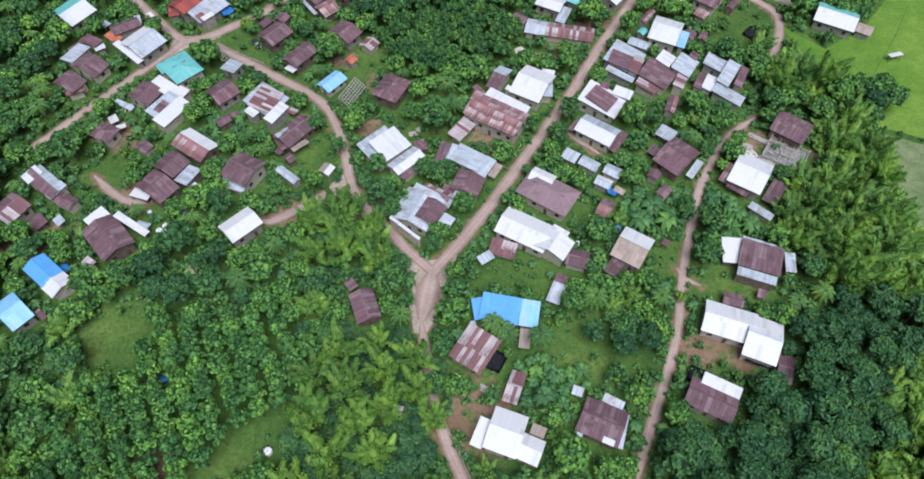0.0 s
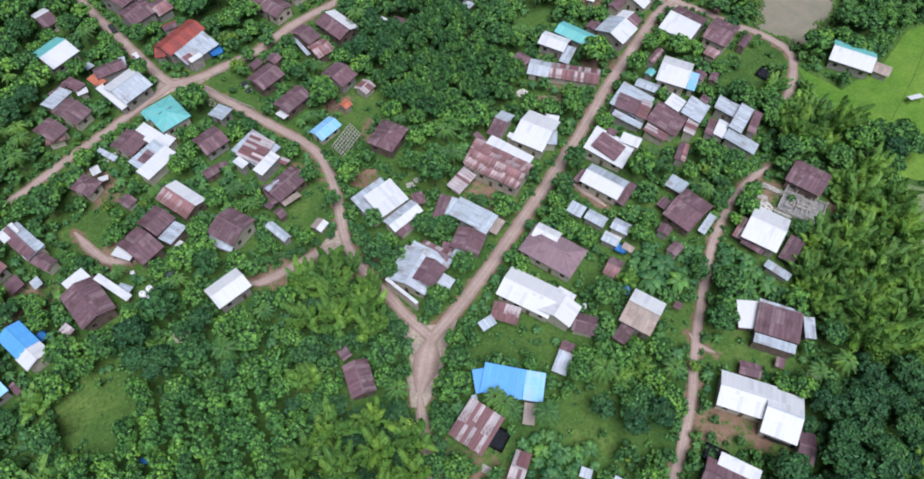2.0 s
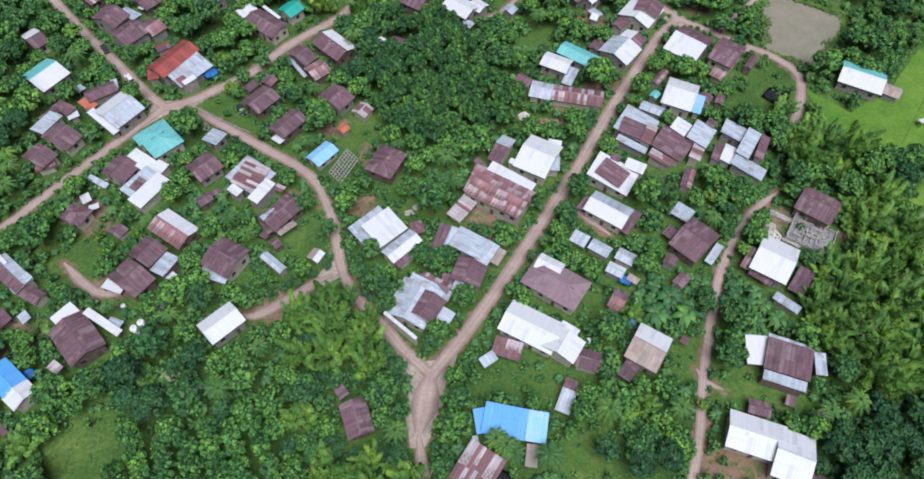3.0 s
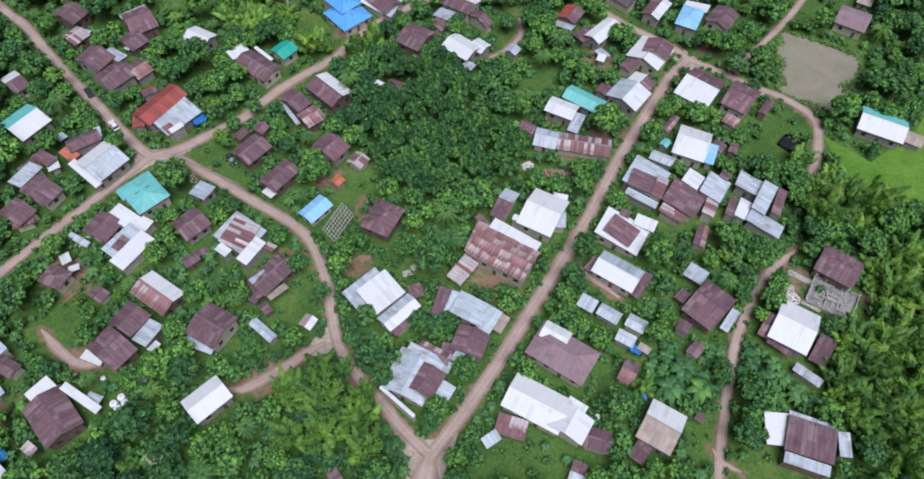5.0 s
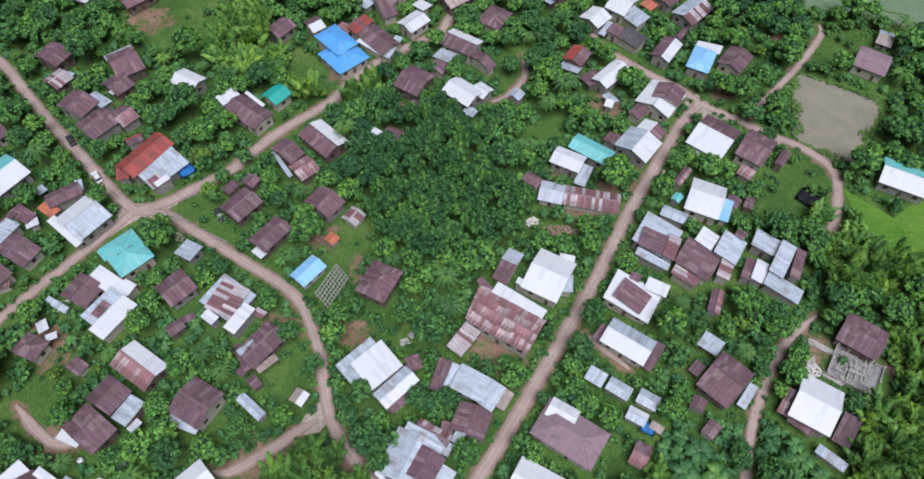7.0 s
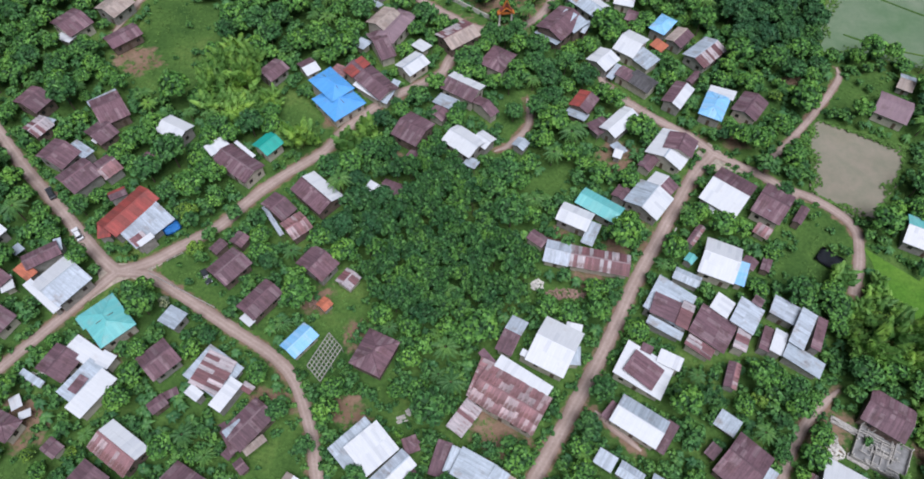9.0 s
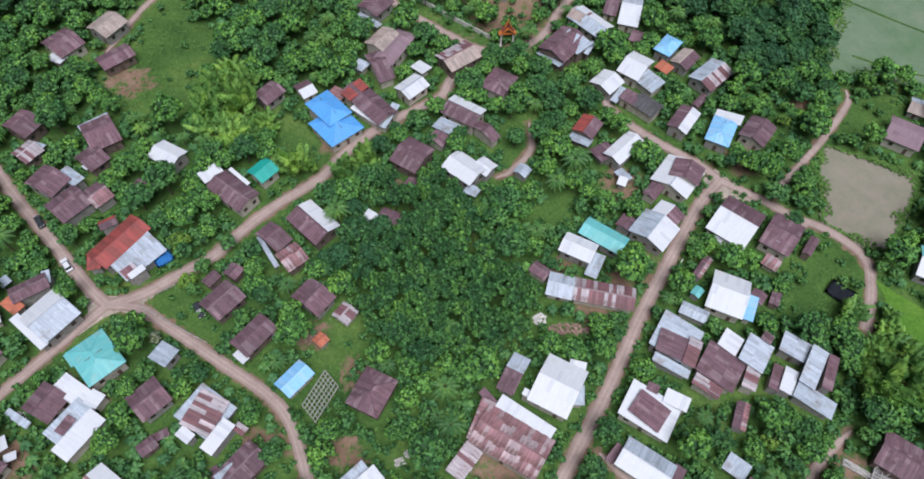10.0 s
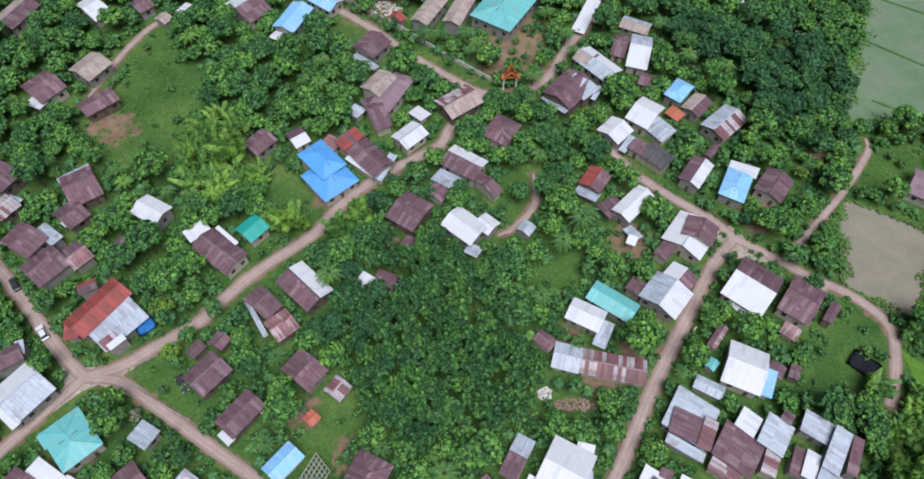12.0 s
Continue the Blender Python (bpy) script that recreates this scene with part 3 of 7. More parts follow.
def sheet_of(name, poly, z, material, label, category, rough=1.2):
    bm = bmesh.new()
    cx, cy = sum(p[0] for p in poly) / len(poly), sum(p[1] for p in poly) / len(poly)
    ring = []
    for i, (xa, ya) in enumerate(poly):
        xb, yb = poly[(i + 1) % len(poly)]
        n = max(2, int(math.hypot(xb - xa, yb - ya) / 2))
        for k in range(n):
            px, py = xa + (xb - xa) * k / n, ya + (yb - ya) * k / n
            w = rough * noise.noise((px * 0.16, py * 0.16, 3.0))
            d = math.hypot(px - cx, py - cy)
            ring.append(bm.verts.new((px + (px - cx) / d * w, py + (py - cy) / d * w, z)))
    f = bm.faces.new(ring)
    if f.normal.z < 0 or f.calc_area() and (f.normal_update() or f.normal.z < 0):
        f.normal_flip()
    bmesh.ops.triangulate(bm, faces=[f])
    return tagged(part(name, bm, material), label, category, kind="structure")


sheet_of("water", POND, -0.35, MUDDY, "still muddy brown water of a fish pond", "pond")
sheet_of("water", [(x + (2.0 if x < 140 else 20.0) * (-1 if x < 140 else 1), y) for x, y in FLOODED], -0.22, FLOOD, "flooded paddy field with grey-green shallow water", "paddy")
sheet_of("rice_field", RICE_FIELD, 0.06, RICE, "bright green field of young rice", "field")
sheet_of("wet_field", WET_FIELD, 0.06, PADDY, "pale wet rice field with sparse stubble", "field")


def build_road(points, width, label):
    line = smooth(points)
    bm = bmesh.new()
    uv = bm.loops.layers.uv.new("UVMap")
    rows, run = [], 0.0
    for i, (x, y) in enumerate(line):
        a, b = line[max(0, i - 1)], line[min(len(line) - 1, i + 1)]
        d = Vector((b[0] - a[0], b[1] - a[1], 0)).normalized()
        n = Vector((-d.y, d.x, 0))
        run += (Vector((x, y, 0)) - Vector((*line[i - 1], 0))).length if i else 0
        row = []
        for k in range(7):
            u = k / 6
            edge = noise.noise((x * 0.3, y * 0.3, 9.0 if k < 3 else 2.0)) * 0.28 * abs(2 * u - 1)
            fade = 1.0 if 2.8 < width < 4 else min(1.0, 0.25 + 0.25 * min(i, len(line) - 1 - i))
            p = Vector((x, y, 0)) + n * (u - 0.5) * (width + 2 * edge) * fade
            row.append((bm.verts.new((p.x, p.y, 0.05 + 0.06 * (1 - (2 * u - 1) ** 2) - 0.02 * math.exp(-((abs(u - 0.5) - 0.17) / 0.07) ** 2))), u, run))
        rows.append(row)
    for r0, r1 in zip(rows, rows[1:]):
        for k in range(6):
            q = (r0[k + 1], r0[k], r1[k], r1[k + 1])
            f = bm.faces.new([v[0] for v in q])
            f.smooth = True
            for loop, v in zip(f.loops, q):
                loop[uv].uv = (v[1], v[2] / 4)
            f.normal_update()
            if f.normal.z < 0:
                f.normal_flip()
    tagged(part("road", bm, ROAD), label, "road", kind="structure")


for corners, width in ROADS:
    build_road(corners, width, "rutted brown dirt village road" if width > 2.7 else "narrow reddish dirt track between the houses")

# trodden earth where roads meet
for junction in (
        [(-95.3, 171.9), (-90.7, 168.5), (-83.4, 167.9), (-78.0, 170.8), (-76.8, 168.4), (-79.2, 166.6), (-74.6, 163.3), (-76.1, 161.7), (-83.8, 164.2), (-87.4, 162.3), (-92.0, 157.6), (-94.3, 158.7), (-91.4, 163.7), (-93.0, 167.1)],
        [(-16.3, 93.8), (-11.1, 88.8), (-5.0, 89.2), (-1.0, 92.1), (-2.6, 84.1), (-4.7, 76.1), (-8.0, 68.8), (-10.9, 68.8), (-12.4, 75.9), (-11.8, 82.9), (-17.0, 89.9)],
        [(-34.2, 114.6), (-32.6, 115.4), (-30.4, 110.6), (-32.0, 108.6), (-36.4, 108.2), (-36.6, 110.0)],
        [(63.1, 208.6), (67.0, 212.6), (70.0, 209.2), (71.4, 205.1), (76.7, 201.9), (74.7, 199.7), (68.3, 202.6), (64.4, 200.6)]):
    sheet_of("road", junction, 0.035, TRODDEN, "wide trodden patch of bare earth where roads meet", "road", 0.5)

# ---- houses ----
PITCH = 0.34
rng = random.Random(7)


def sheet(bm, uv, corners, lift, slot, thick=0.035):
    """One roofing sheet over four corners, with thickness."""
    a, b, c, d = (Vector(p) for p in corners)
    n = (b - a).cross(d - a)
    if n.length < 1e-6:
        n = (c - b).cross(a - b)
    if n.length < 1e-6:
        return
    n.normalize()
    if n.z < 0:
        n = -n
    top = [p + n * (lift + thick) for p in (a, b, c, d)]
    low = [p + n * lift for p in (a, b, c, d)]
    if (top[1] - top[0]).cross(top[3] - top[0]).z < 0:
        top.reverse(), low.reverse()
    tv, lv = [bm.verts.new(p) for p in top], [bm.verts.new(p) for p in low]
    span = (b - a).normalized()
    faces = [bm.faces.new(tv), bm.faces.new(lv[::-1])]
    for k in range(4):
        faces.append(bm.faces.new((lv[k], lv[(k + 1) % 4], tv[(k + 1) % 4], tv[k])))
    for f in faces:
        f.material_index = slot
        for loop in f.loops:
            v = loop.vert.co - a
            loop[uv].uv = (v.dot(span), (v - span * v.dot(span)).length)


def plane(bm, uv, columns, foot, crest, slot, m):
    """A connected slope with raised seams at the sheets' joints and a lap half way up. columns: place along, rise of seam."""
    rows = []
    for x, seam in columns:
        col = []
        for f, lap in ((-0.02, 0.0), (0.49, 0.0), (0.5, 0.03), (1.0, 0.03)):
            p = Vector(foot(x)).lerp(Vector(crest(x)), f)
            col.append((bm.verts.new(m @ (p + Vector((0, 0, seam + lap)))), x, (p - Vector(foot(x))).length))
        rows.append(col)
    for c0, c1 in zip(rows, rows[1:]):
        for k in range(3):
            quad = (c0[k], c1[k], c1[k + 1], c0[k + 1])
            if len({tuple(round(v, 4) for v in q[0].co) for q in quad}) < 3:
                continue
            f = bm.faces.new([q[0] for q in quad])
            f.material_index = slot
            for loop, q in zip(f.loops, quad):
                loop[uv].uv = (q[1], q[2])
            f.normal_update()
            if f.normal.z < 0:
                f.normal_flip()


def seams(length):
    n = max(2, round(length / 0.95))
    out = []
    for i in range(n + 1):
        x = -length / 2 + length * i / n
        for dx, up in ((-0.05, 0.0), (0.0, 0.022), (0.05, 0.0)):
            if -length / 2 - 1e-6 <= x + dx <= length / 2 + 1e-6:
                out.append((x + dx, up))
    return out


def slope(bm, corners, m):
    """One plane of a hipped roof, from its foot to its crest."""
    uv = bm.loops.layers.uv.new("UVMap")
    foot, along = Vector(corners[0]), (Vector(corners[1]) - Vector(corners[0])).normalized()
    seen = []
    for c in corners:
        if all((Vector(c) - Vector(o)).length > 0.01 for o in seen):
            seen.append(c)
    f = bm.faces.new([bm.verts.new(m @ Vector(c)) for c in seen])
    for loop, c in zip(f.loops, seen):
        d = Vector(c) - foot
        loop[uv].uv = (d.dot(along), (d - along * d.dot(along)).length)
    solid(bm, 0.05)


def solid(bm, thick):
    bmesh.ops.remove_doubles(bm, verts=bm.verts[:], dist=0.002)
    bmesh.ops.recalc_face_normals(bm, faces=bm.faces[:])
    if sum(f.normal.z for f in bm.faces) < 0:
        bmesh.ops.reverse_faces(bm, faces=bm.faces[:])
    uv = bm.loops.layers.uv.active
    rim = [e.verts[:] for e in bm.edges if len(e.link_faces) == 1]
    under = {v: bm.verts.new(v.co - Vector((0, 0, thick))) for v in bm.verts[:]}
    for f in bm.faces[:]:
        g = bm.faces.new([under[v] for v in reversed(f.verts)])
        g.material_index = f.material_index
        if uv:
            for loop, old in zip(g.loops, reversed(f.loops[:])):
                loop[uv].uv = old[uv].uv
    for a, c in rim:
        bm.faces.new((a, c, under[c], under[a])).material_index = 0
    bmesh.ops.recalc_face_normals(bm, faces=bm.faces[:])


def roofing(L, W, h, kind, mats, parent, m):
    """A roof of one block of a house, under its Empty."""
    mats = (mats * 2)[:2] if len(mats) == 1 else mats
    loose, ends, made_of = [], [], []
    if kind == "f":
        sides = [(-W / 2, W / 2, h - 0.07 * W, h + 0.07 * W, 0)]
        run = W
    else:
        run = min(L, W) / 2 if kind == "h" else W / 2
        sides = [(s * W / 2, s * (W / 2 - run), h, h + run * PITCH, slot) for s, slot in ((-1, 0), (1, 1))]

    for y0, y1, z0, z1, slot in sides:
        if kind == "h":
            b2 = bmesh.new()
            slope(b2, [(-L / 2, y0, z0), (L / 2, y0, z0), (L / 2 - run, y1, z1), (run - L / 2, y1, z1)], m)
            made_of.append((b2, slot))
        elif mats[slot] in "SP":
            n = max(2, round(L / 0.95))
            for i in range(n):
                x0, x1 = -L / 2 + L * i / n, -L / 2 + L * (i + 1) / n + 0.04
                cut = rng.uniform(0.42, 0.58)
                for a, c, up in ((-rng.uniform(0, 0.04), cut, 0.0), (cut - 0.03, 1.0, 0.025)) if run > 4.2 else ((-rng.uniform(0, 0.04), 1.0, 0.0),):
                    quad = [m @ Vector((x, y0 + (y1 - y0) * f, z0 + (z1 - z0) * f)) for x, f in ((x0, a), (x1, a), (x1, c), (x0, c))]
                    loose.append((quad, up + 0.014 * (i % 2) + rng.uniform(0, 0.01), slot))
        else:
            b2 = bmesh.new()
            uv2 = b2.loops.layers.uv.new("UVMap")
            plane(b2, uv2, seams(L), lambda x: (x, y0, z0), lambda x: (x, y1, z1), 0, m)
            solid(b2, 0.04)
            made_of.append((b2, slot))
    if kind == "h":
        for s in (-1, 1):
            b2 = bmesh.new()
            slope(b2, [(s * L / 2, -W / 2, h), (s * L / 2, W / 2, h), (s * (L / 2 - run), W / 2 - run, h + run * PITCH), (s * (L / 2 - run), run - W / 2, h + run * PITCH)], m)
            ends.append(b2)
    bm = bmesh.new()
    top = h + (0.0 if kind == "f" else run * PITCH)
    block(bm, -L / 2 + 0.15 + (run if kind == "h" else 0) * 0.5, L / 2 - 0.15 - (run if kind == "h" else 0) * 0.5, -0.05, 0.05, top - 0.34, top - 0.2, m)
    roof = part("roof_beam", bm, PLANKS, parent)
    for b2, slot in made_of:
        part("roof_slope", b2, ROOFS[mats[slot]], parent)
    for b2 in ends:
        part("hip_end", b2, ROOFS[mats[0]], parent)
    for quad, lift, slot in loose:
        b2 = bmesh.new()
        uv2 = b2.loops.layers.uv.new("UVMap")
        centre = sum(quad, Vector()) / 4
        sheet(b2, uv2, [p - centre for p in quad], lift, 0)
        part("roof_sheet", b2, ROOFS[mats[slot]], roof).location = centre
    if kind != "f":
        bm = bmesh.new()
        top = h + run * PITCH + 0.07
        if kind == "g" or L >= W:
            reach, flat = (L / 2 if kind == "g" else (L - W) / 2 + 0.1), False
        else:
            reach, flat = (W - L) / 2 + 0.1, True
        bars = [[bm.verts.new(m @ Vector((v, u, z) if flat else (u, v, z))) for u in (-reach, reach)] for v, z in ((-0.22, top - 0.06), (0, top + 0.03), (0.22, top - 0.06))]
        for p, q in zip(bars, bars[1:]):
            bm.faces.new((p[0], p[1], q[1], q[0]))
        solid(bm, 0.02)
        if kind == "h":
            for sx in (-1, 1):
                for sy in (-1, 1):
                    rod(bm, m @ Vector((sx * L / 2, sy * W / 2, h + 0.03)), m @ Vector((sx * (L / 2 - run), sy * (W / 2 - run), h + run * PITCH + 0.05)), 0.09, 0.09, 5)
        part("ridge_cap", bm, ROOFS["Z" if rng.random() < 0.08 and mats[0] in "WZS" else mats[0]], parent)
    return roof


def window(parent, m, wide, high):
    bm = bmesh.new()
    for x0, x1, z0, z1 in ((-wide / 2 - 0.07, -wide / 2, -high / 2, high / 2), (wide / 2, wide / 2 + 0.07, -high / 2, high / 2), (-wide / 2 - 0.07, wide / 2 + 0.07, high / 2, high / 2 + 0.07),
                           (-wide / 2 - 0.12, wide / 2 + 0.12, -high / 2 - 0.08, -high / 2), (-0.03, 0.03, -high / 2, high / 2)):
        block(bm, x0, x1, -0.06, 0.02, z0, z1, m)
    w = part("window", bm, FRAME, parent)
    bm = bmesh.new()
    block(bm, -wide / 2, wide / 2, -0.02, 0.01, -high / 2, high / 2, m)
    part("pane", bm, GLASS, w)


def walls(L, W, h, kind, material, parent, m, openings):
    inset = min(0.6, W * 0.11)
    a, b = L / 2 - inset, W / 2 - inset
    bm = bmesh.new()
    if kind == "g":
        prof = [(-b, 0), (b, 0), (b, h + inset * PITCH - 0.06), (0, h + W / 2 * PITCH - 0.06), (-b, h + inset * PITCH - 0.06)]
    elif kind == "h":
        prof = [(-b, 0), (b, 0), (b, h), (-b, h)]
    else:
        lo, hi = h - 0.07 * W + 0.14 * inset - 0.06, h + 0.07 * W - 0.14 * inset - 0.06
        prof = [(-b, 0), (b, 0), (b, hi), (-b, lo)]
    ends = [[bm.verts.new(m @ Vector((x, y, z))) for y, z in prof] for x in (-a, a)]
    bm.faces.new(ends[0][::-1])
    bm.faces.new(ends[1])
    for k in range(len(prof)):
        bm.faces.new((ends[0][k], ends[0][(k + 1) % len(prof)], ends[1][(k + 1) % len(prof)], ends[1][k]))
    bmesh.ops.recalc_face_normals(bm, faces=bm.faces[:])
    wall = part("wall", bm, material, parent)
    if not openings:
        return
    sides = [(pose(0, -b, 0), a), (pose(0, b, 0, 0, 0, 180), a), (pose(a, 0, 0, 0, 0, 90), b), (pose(-a, 0, 0, 0, 0, -90), b)]
    # openings on the two sides that face south most
    turned = sorted(sides, key=lambda s: (m.to_3x3() @ s[0].to_3x3() @ Vector((0, -1, 0))).y)
    for n, (side, half) in enumerate(turned[:2]):
        count = max(1, int(half * 2 / 2.9))
        for k in range(count):
            x = -half + 2 * half * (k + 0.5) / count
            if n == 0 and k == count // 2:
                bm = bmesh.new()
                block(bm, x - 0.45, x + 0.45, -0.05, 0.02, 0.0, 2.05, m @ side)
                block(bm, x + 0.30, x + 0.36, -0.10, -0.05, 0.95, 1.1, m @ side)
                part("door", bm, FRAME, parent)
            else:
                window(parent, m @ side @ pose(x, 0, h * 0.52), 1.0, 1.05)


def posts(L, W, h, parent, m):
    for x in (-L / 2 + 0.25, L / 2 - 0.25):
        for y in (-W / 2 + 0.25, W / 2 - 0.25):
            bm = bmesh.new()
            rod(bm, m @ Vector((x, y, 0)), m @ Vector((x, y, h - 0.16 + 0.14 * y)), 0.07, 0.06)
            part("post", bm, PLANKS, parent)


def house(*blocks, name="", told=""):
    """A house of one or more roofed blocks: x, y, turn, length, width, eave height, kind of roof, sheets."""
    x, y, turn, L, W, h, kind, mats = blocks[0]
    small = L * W < 24 and len(blocks) == 1
    base = new(name or ("shed" if small else "house"))
    base.matrix_world = pose(x, y, 0)
    main = WORDS[mats[0]] if len(mats) == 1 or mats[0] == mats[1] else WORDS[mats[0]].replace(" iron", "").replace(" metal", "") + " and " + WORDS[mats[1]]
    label = ("small shed with a " if small else "single-storey village house with a ") + main + " roof"
    if len(blocks) > 1 and len(label.split()) < 9:
        label += ", " + WORDS[blocks[1][7][0]] + " annex"
    if told:
        tagged(base, told, name.replace("_", " "))
    else:
        tagged(base, label, "shed" if small else "house", "sheds of the village" if small else "houses of the village")
    skin = CREAM if rng.random() < (0.7 if mats[0] in "WBPEM" else 0.25) else CEMENT if mats[0] in "ZNTLMWB" or rng.random() < 0.3 else PLANKS
    for i, (bx, by, bt, bl, bw, bh, bk, bmat) in enumerate(blocks):
        m = pose(bx - x, by - y, -0.012 * i, 0, 0, bt)
        roofing(bl, bw, bh + 0.013 * i, bk, bmat, base, m)
        HOUSES.append((bx, by, bt, bl / 2, bw / 2))
        if bk == "f" and (i or small) and bh < 3.1:
            posts(bl, bw, bh, base, m)
            if bl * bw > 14:
                walls(bl * 0.8, bw * 0.75, bh, bk, skin, base, m, False)
        else:
            walls(bl, bw, bh, bk, skin, base, m, i == 0 and not small)
    return base


house((-59.1, 232.9, -126.7, 7.5, 6.3, 3.45, "g", "RR"))
house((-49.1, 235.4, -141.1, 4.7, 6.3, 2.8, "g", "RW"))
house((-57.2, 282.1, -111.7, 12.6, 7.3, 4.45, "g", "LL"),
      (-60.5, 275.5, -118.7, 4.3, 5.6, 2.8, "f", "W"))
house((-72.4, 287.2, -129.9, 9, 13, 3.65, "g", "WR"))
house((-105.6, 286.9, -131.7, 5.4, 6.6, 3.45, "g", "RR"))
house((-98.0, 282.4, -119, 3.8, 4.6, 2.2, "g", "NN"))
house((-92.7, 286.9, -119.9, 4.9, 2.8, 2.6, "f", "W"))
house((-123.8, 250.4, -126.6, 8.6, 10.4, 4.05, "g", "RR"),
      (-124.7, 245.4, -113.9, 3.4, 6.3, 2.6, "f", "W"))
house((-107.0, 245.8, -136.2, 10.2, 6.5, 3.45, "g", "RR"))
house((-113.1, 259.1, -119.6, 9.1, 8.6, 3.85, "g", "NN"))
house((-142.9, 281.1, -111.9, 12.5, 8.7, 3.65, "g", "NR"))
house((-120.1, 284.4, -128.1, 6.2, 11.3, 3.45, "g", "WW"))
house((-124.2, 218.3, -117.7, 7.1, 9, 4.25, "g", "RR"),
      (-119.0, 211.9, -112.2, 2.4, 4.7, 2.6, "f", "Z"))
house((-120.1, 209.1, -122, 5.9, 6.3, 3.45, "g", "SS"))
house((-102.5, 216.3, -144.2, 8.2, 11.5, 3.85, "g", "RR"),
      (-105.2, 219.7, -140.3, 8.5, 2.9, 4.15, "f", "Z"))
house((-102.3, 207.7, -127.2, 6.3, 7.7, 3.45, "g", "RR"),
      (-103.4, 205.5, -124.9, 2, 2.5, 2.6, "f", "W"))
house((-111.0, 199.1, -117, 7.1, 9.6, 4.25, "g", "RR"),
      (-103.5, 192.2, -127.5, 8.8, 8.6, 4.05, "g", "RR"),
      (-97.3, 195.8, -130.7, 5.5, 7.3, 3.45, "g", "RP"),
      (-106.0, 201.3, -125.4, 3.5, 8.2, 3.65, "f", "Z"))
house((-82.3, 209.2, -27.3, 8.5, 6.5, 4.05, "g", "WW"))
house((-62.6, 197.8, -35.3, 12.8, 7.3, 3.9, "g", "RR"),
      (-69.5, 203.4, 43.7, 5.9, 3.8, 4.0, "f", "W"),
      (-61.4, 201.8, 53.1, 1.1, 6.9, 4.9, "f", "W"))
house((-55.8, 204.7, -128.2, 6.3, 6.1, 3.85, "g", "GG"))
house((-38.4, 221.4, -47.4, 11.4, 11, 3.45, "h", "BB"),
      (-40.9, 226.2, -45.9, 11.5, 8, 5.2, "h", "BB"))
house((-30.0, 230.1, -45.6, 17.1, 7.2, 3.85, "g", "RR"),
      (-34.3, 233.8, -45.4, 4.4, 7, 4.85, "f", "E"),
      (-30.6, 226.5, -36.9, 10.2, 2.3, 2.8, "f", "W"),
      (-24.0, 225.7, -25, 2.5, 8.5, 3.45, "f", "Z"))
house((-39.6, 234.0, -123.1, 4.4, 5.5, 2.8, "f", "P"))
house((-18.2, 236.8, -133.6, 8.3, 6.6, 3.65, "g", "WW"))
house((-16.0, 245.6, -134.3, 4, 5.4, 2.8, "f", "W"))
house((-24.2, 252.2, -116.6, 14.8, 6.7, 4.45, "h", "MM"),
      (-27.7, 254.6, -125.1, 9, 8.2, 4.65, "g", "NN"),
      (-28.3, 244.8, -152.4, 5, 12.5, 3.45, "g", "RR"),
      (-34.1, 245.8, -125.5, 4.3, 4.6, 2.8, "f", "Z"))
house((-31.8, 271.6, -125, 9.1, 8.2, 4.05, "g", "RR"),
      (-33.4, 265.5, -132.7, 2.4, 10.3, 2.8, "f", "Z"))
house((-5.0, 249.6, -141.5, 11.3, 8.5, 3.85, "g", "SN"))
house((7.2, 239.8, -120.9, 9.3, 8, 3.65, "h", "RR"))
house((-3.0, 227.2, -30.8, 10.8, 7.7, 4.45, "g", "RW"),
      (-7.7, 222.3, -124.7, 4.5, 6.7, 3.45, "f", "Z"),
      (-9.7, 218.3, -124.2, 4.2, 5.2, 2.8, "g", "RR"),
      (3.4, 220.7, -134.6, 3.4, 8.2, 3.45, "g", "RR"))
house((-16.5, 211.2, -31.4, 8.6, 9.7, 4.05, "g", "RR"))
house((-2.4, 207.3, -38.2, 10, 7.5, 4.05, "g", "WW"),
      (3.2, 208.2, -39.7, 5, 5, 3.65, "g", "WW"),
      (-0.1, 200.9, -122, 3.3, 3.9, 2.6, "f", "Z"))
house((13.4, 208.0, -125.8, 3.6, 3.8, 2.6, "g", "ZZ"))
house((31.9, 223.2, -122.7, 7.1, 6.3, 3.85, "g", "ER"),
      (29.8, 219.5, -124.4, 3.1, 6.5, 2.6, "f", "Z"))
house((41.3, 215.7, -133.1, 11.4, 5.7, 4.05, "g", "WW"),
      (36.0, 215.1, -148.3, 6.2, 5.7, 2.8, "f", "R"))
house((40.6, 207.5, -147.7, 2.8, 4.6, 2.4, "f", "Z"))
house((26.8, 255.4, -129.8, 12.8, 9.9, 4.45, "g", "RR"),
      (22.9, 250.8, -137.6, 2.6, 9.3, 2.8, "f", "Z"),
      (28.3, 256.6, -39.6, 4.3, 6.5, 5.35, "f", "Z"),
      (31.8, 254.6, -50.2, 4.3, 6.2, 4.85, "f", "Z"),
      (34.8, 254.4, -30, 1.5, 5.2, 4.05, "f", "Z"))
house((35.9, 266.1, -46.6, 13.4, 7.7, 4.05, "g", "ZW"),
      (32.7, 268.9, -36.7, 5.9, 5.9, 4.35, "g", "NP"))
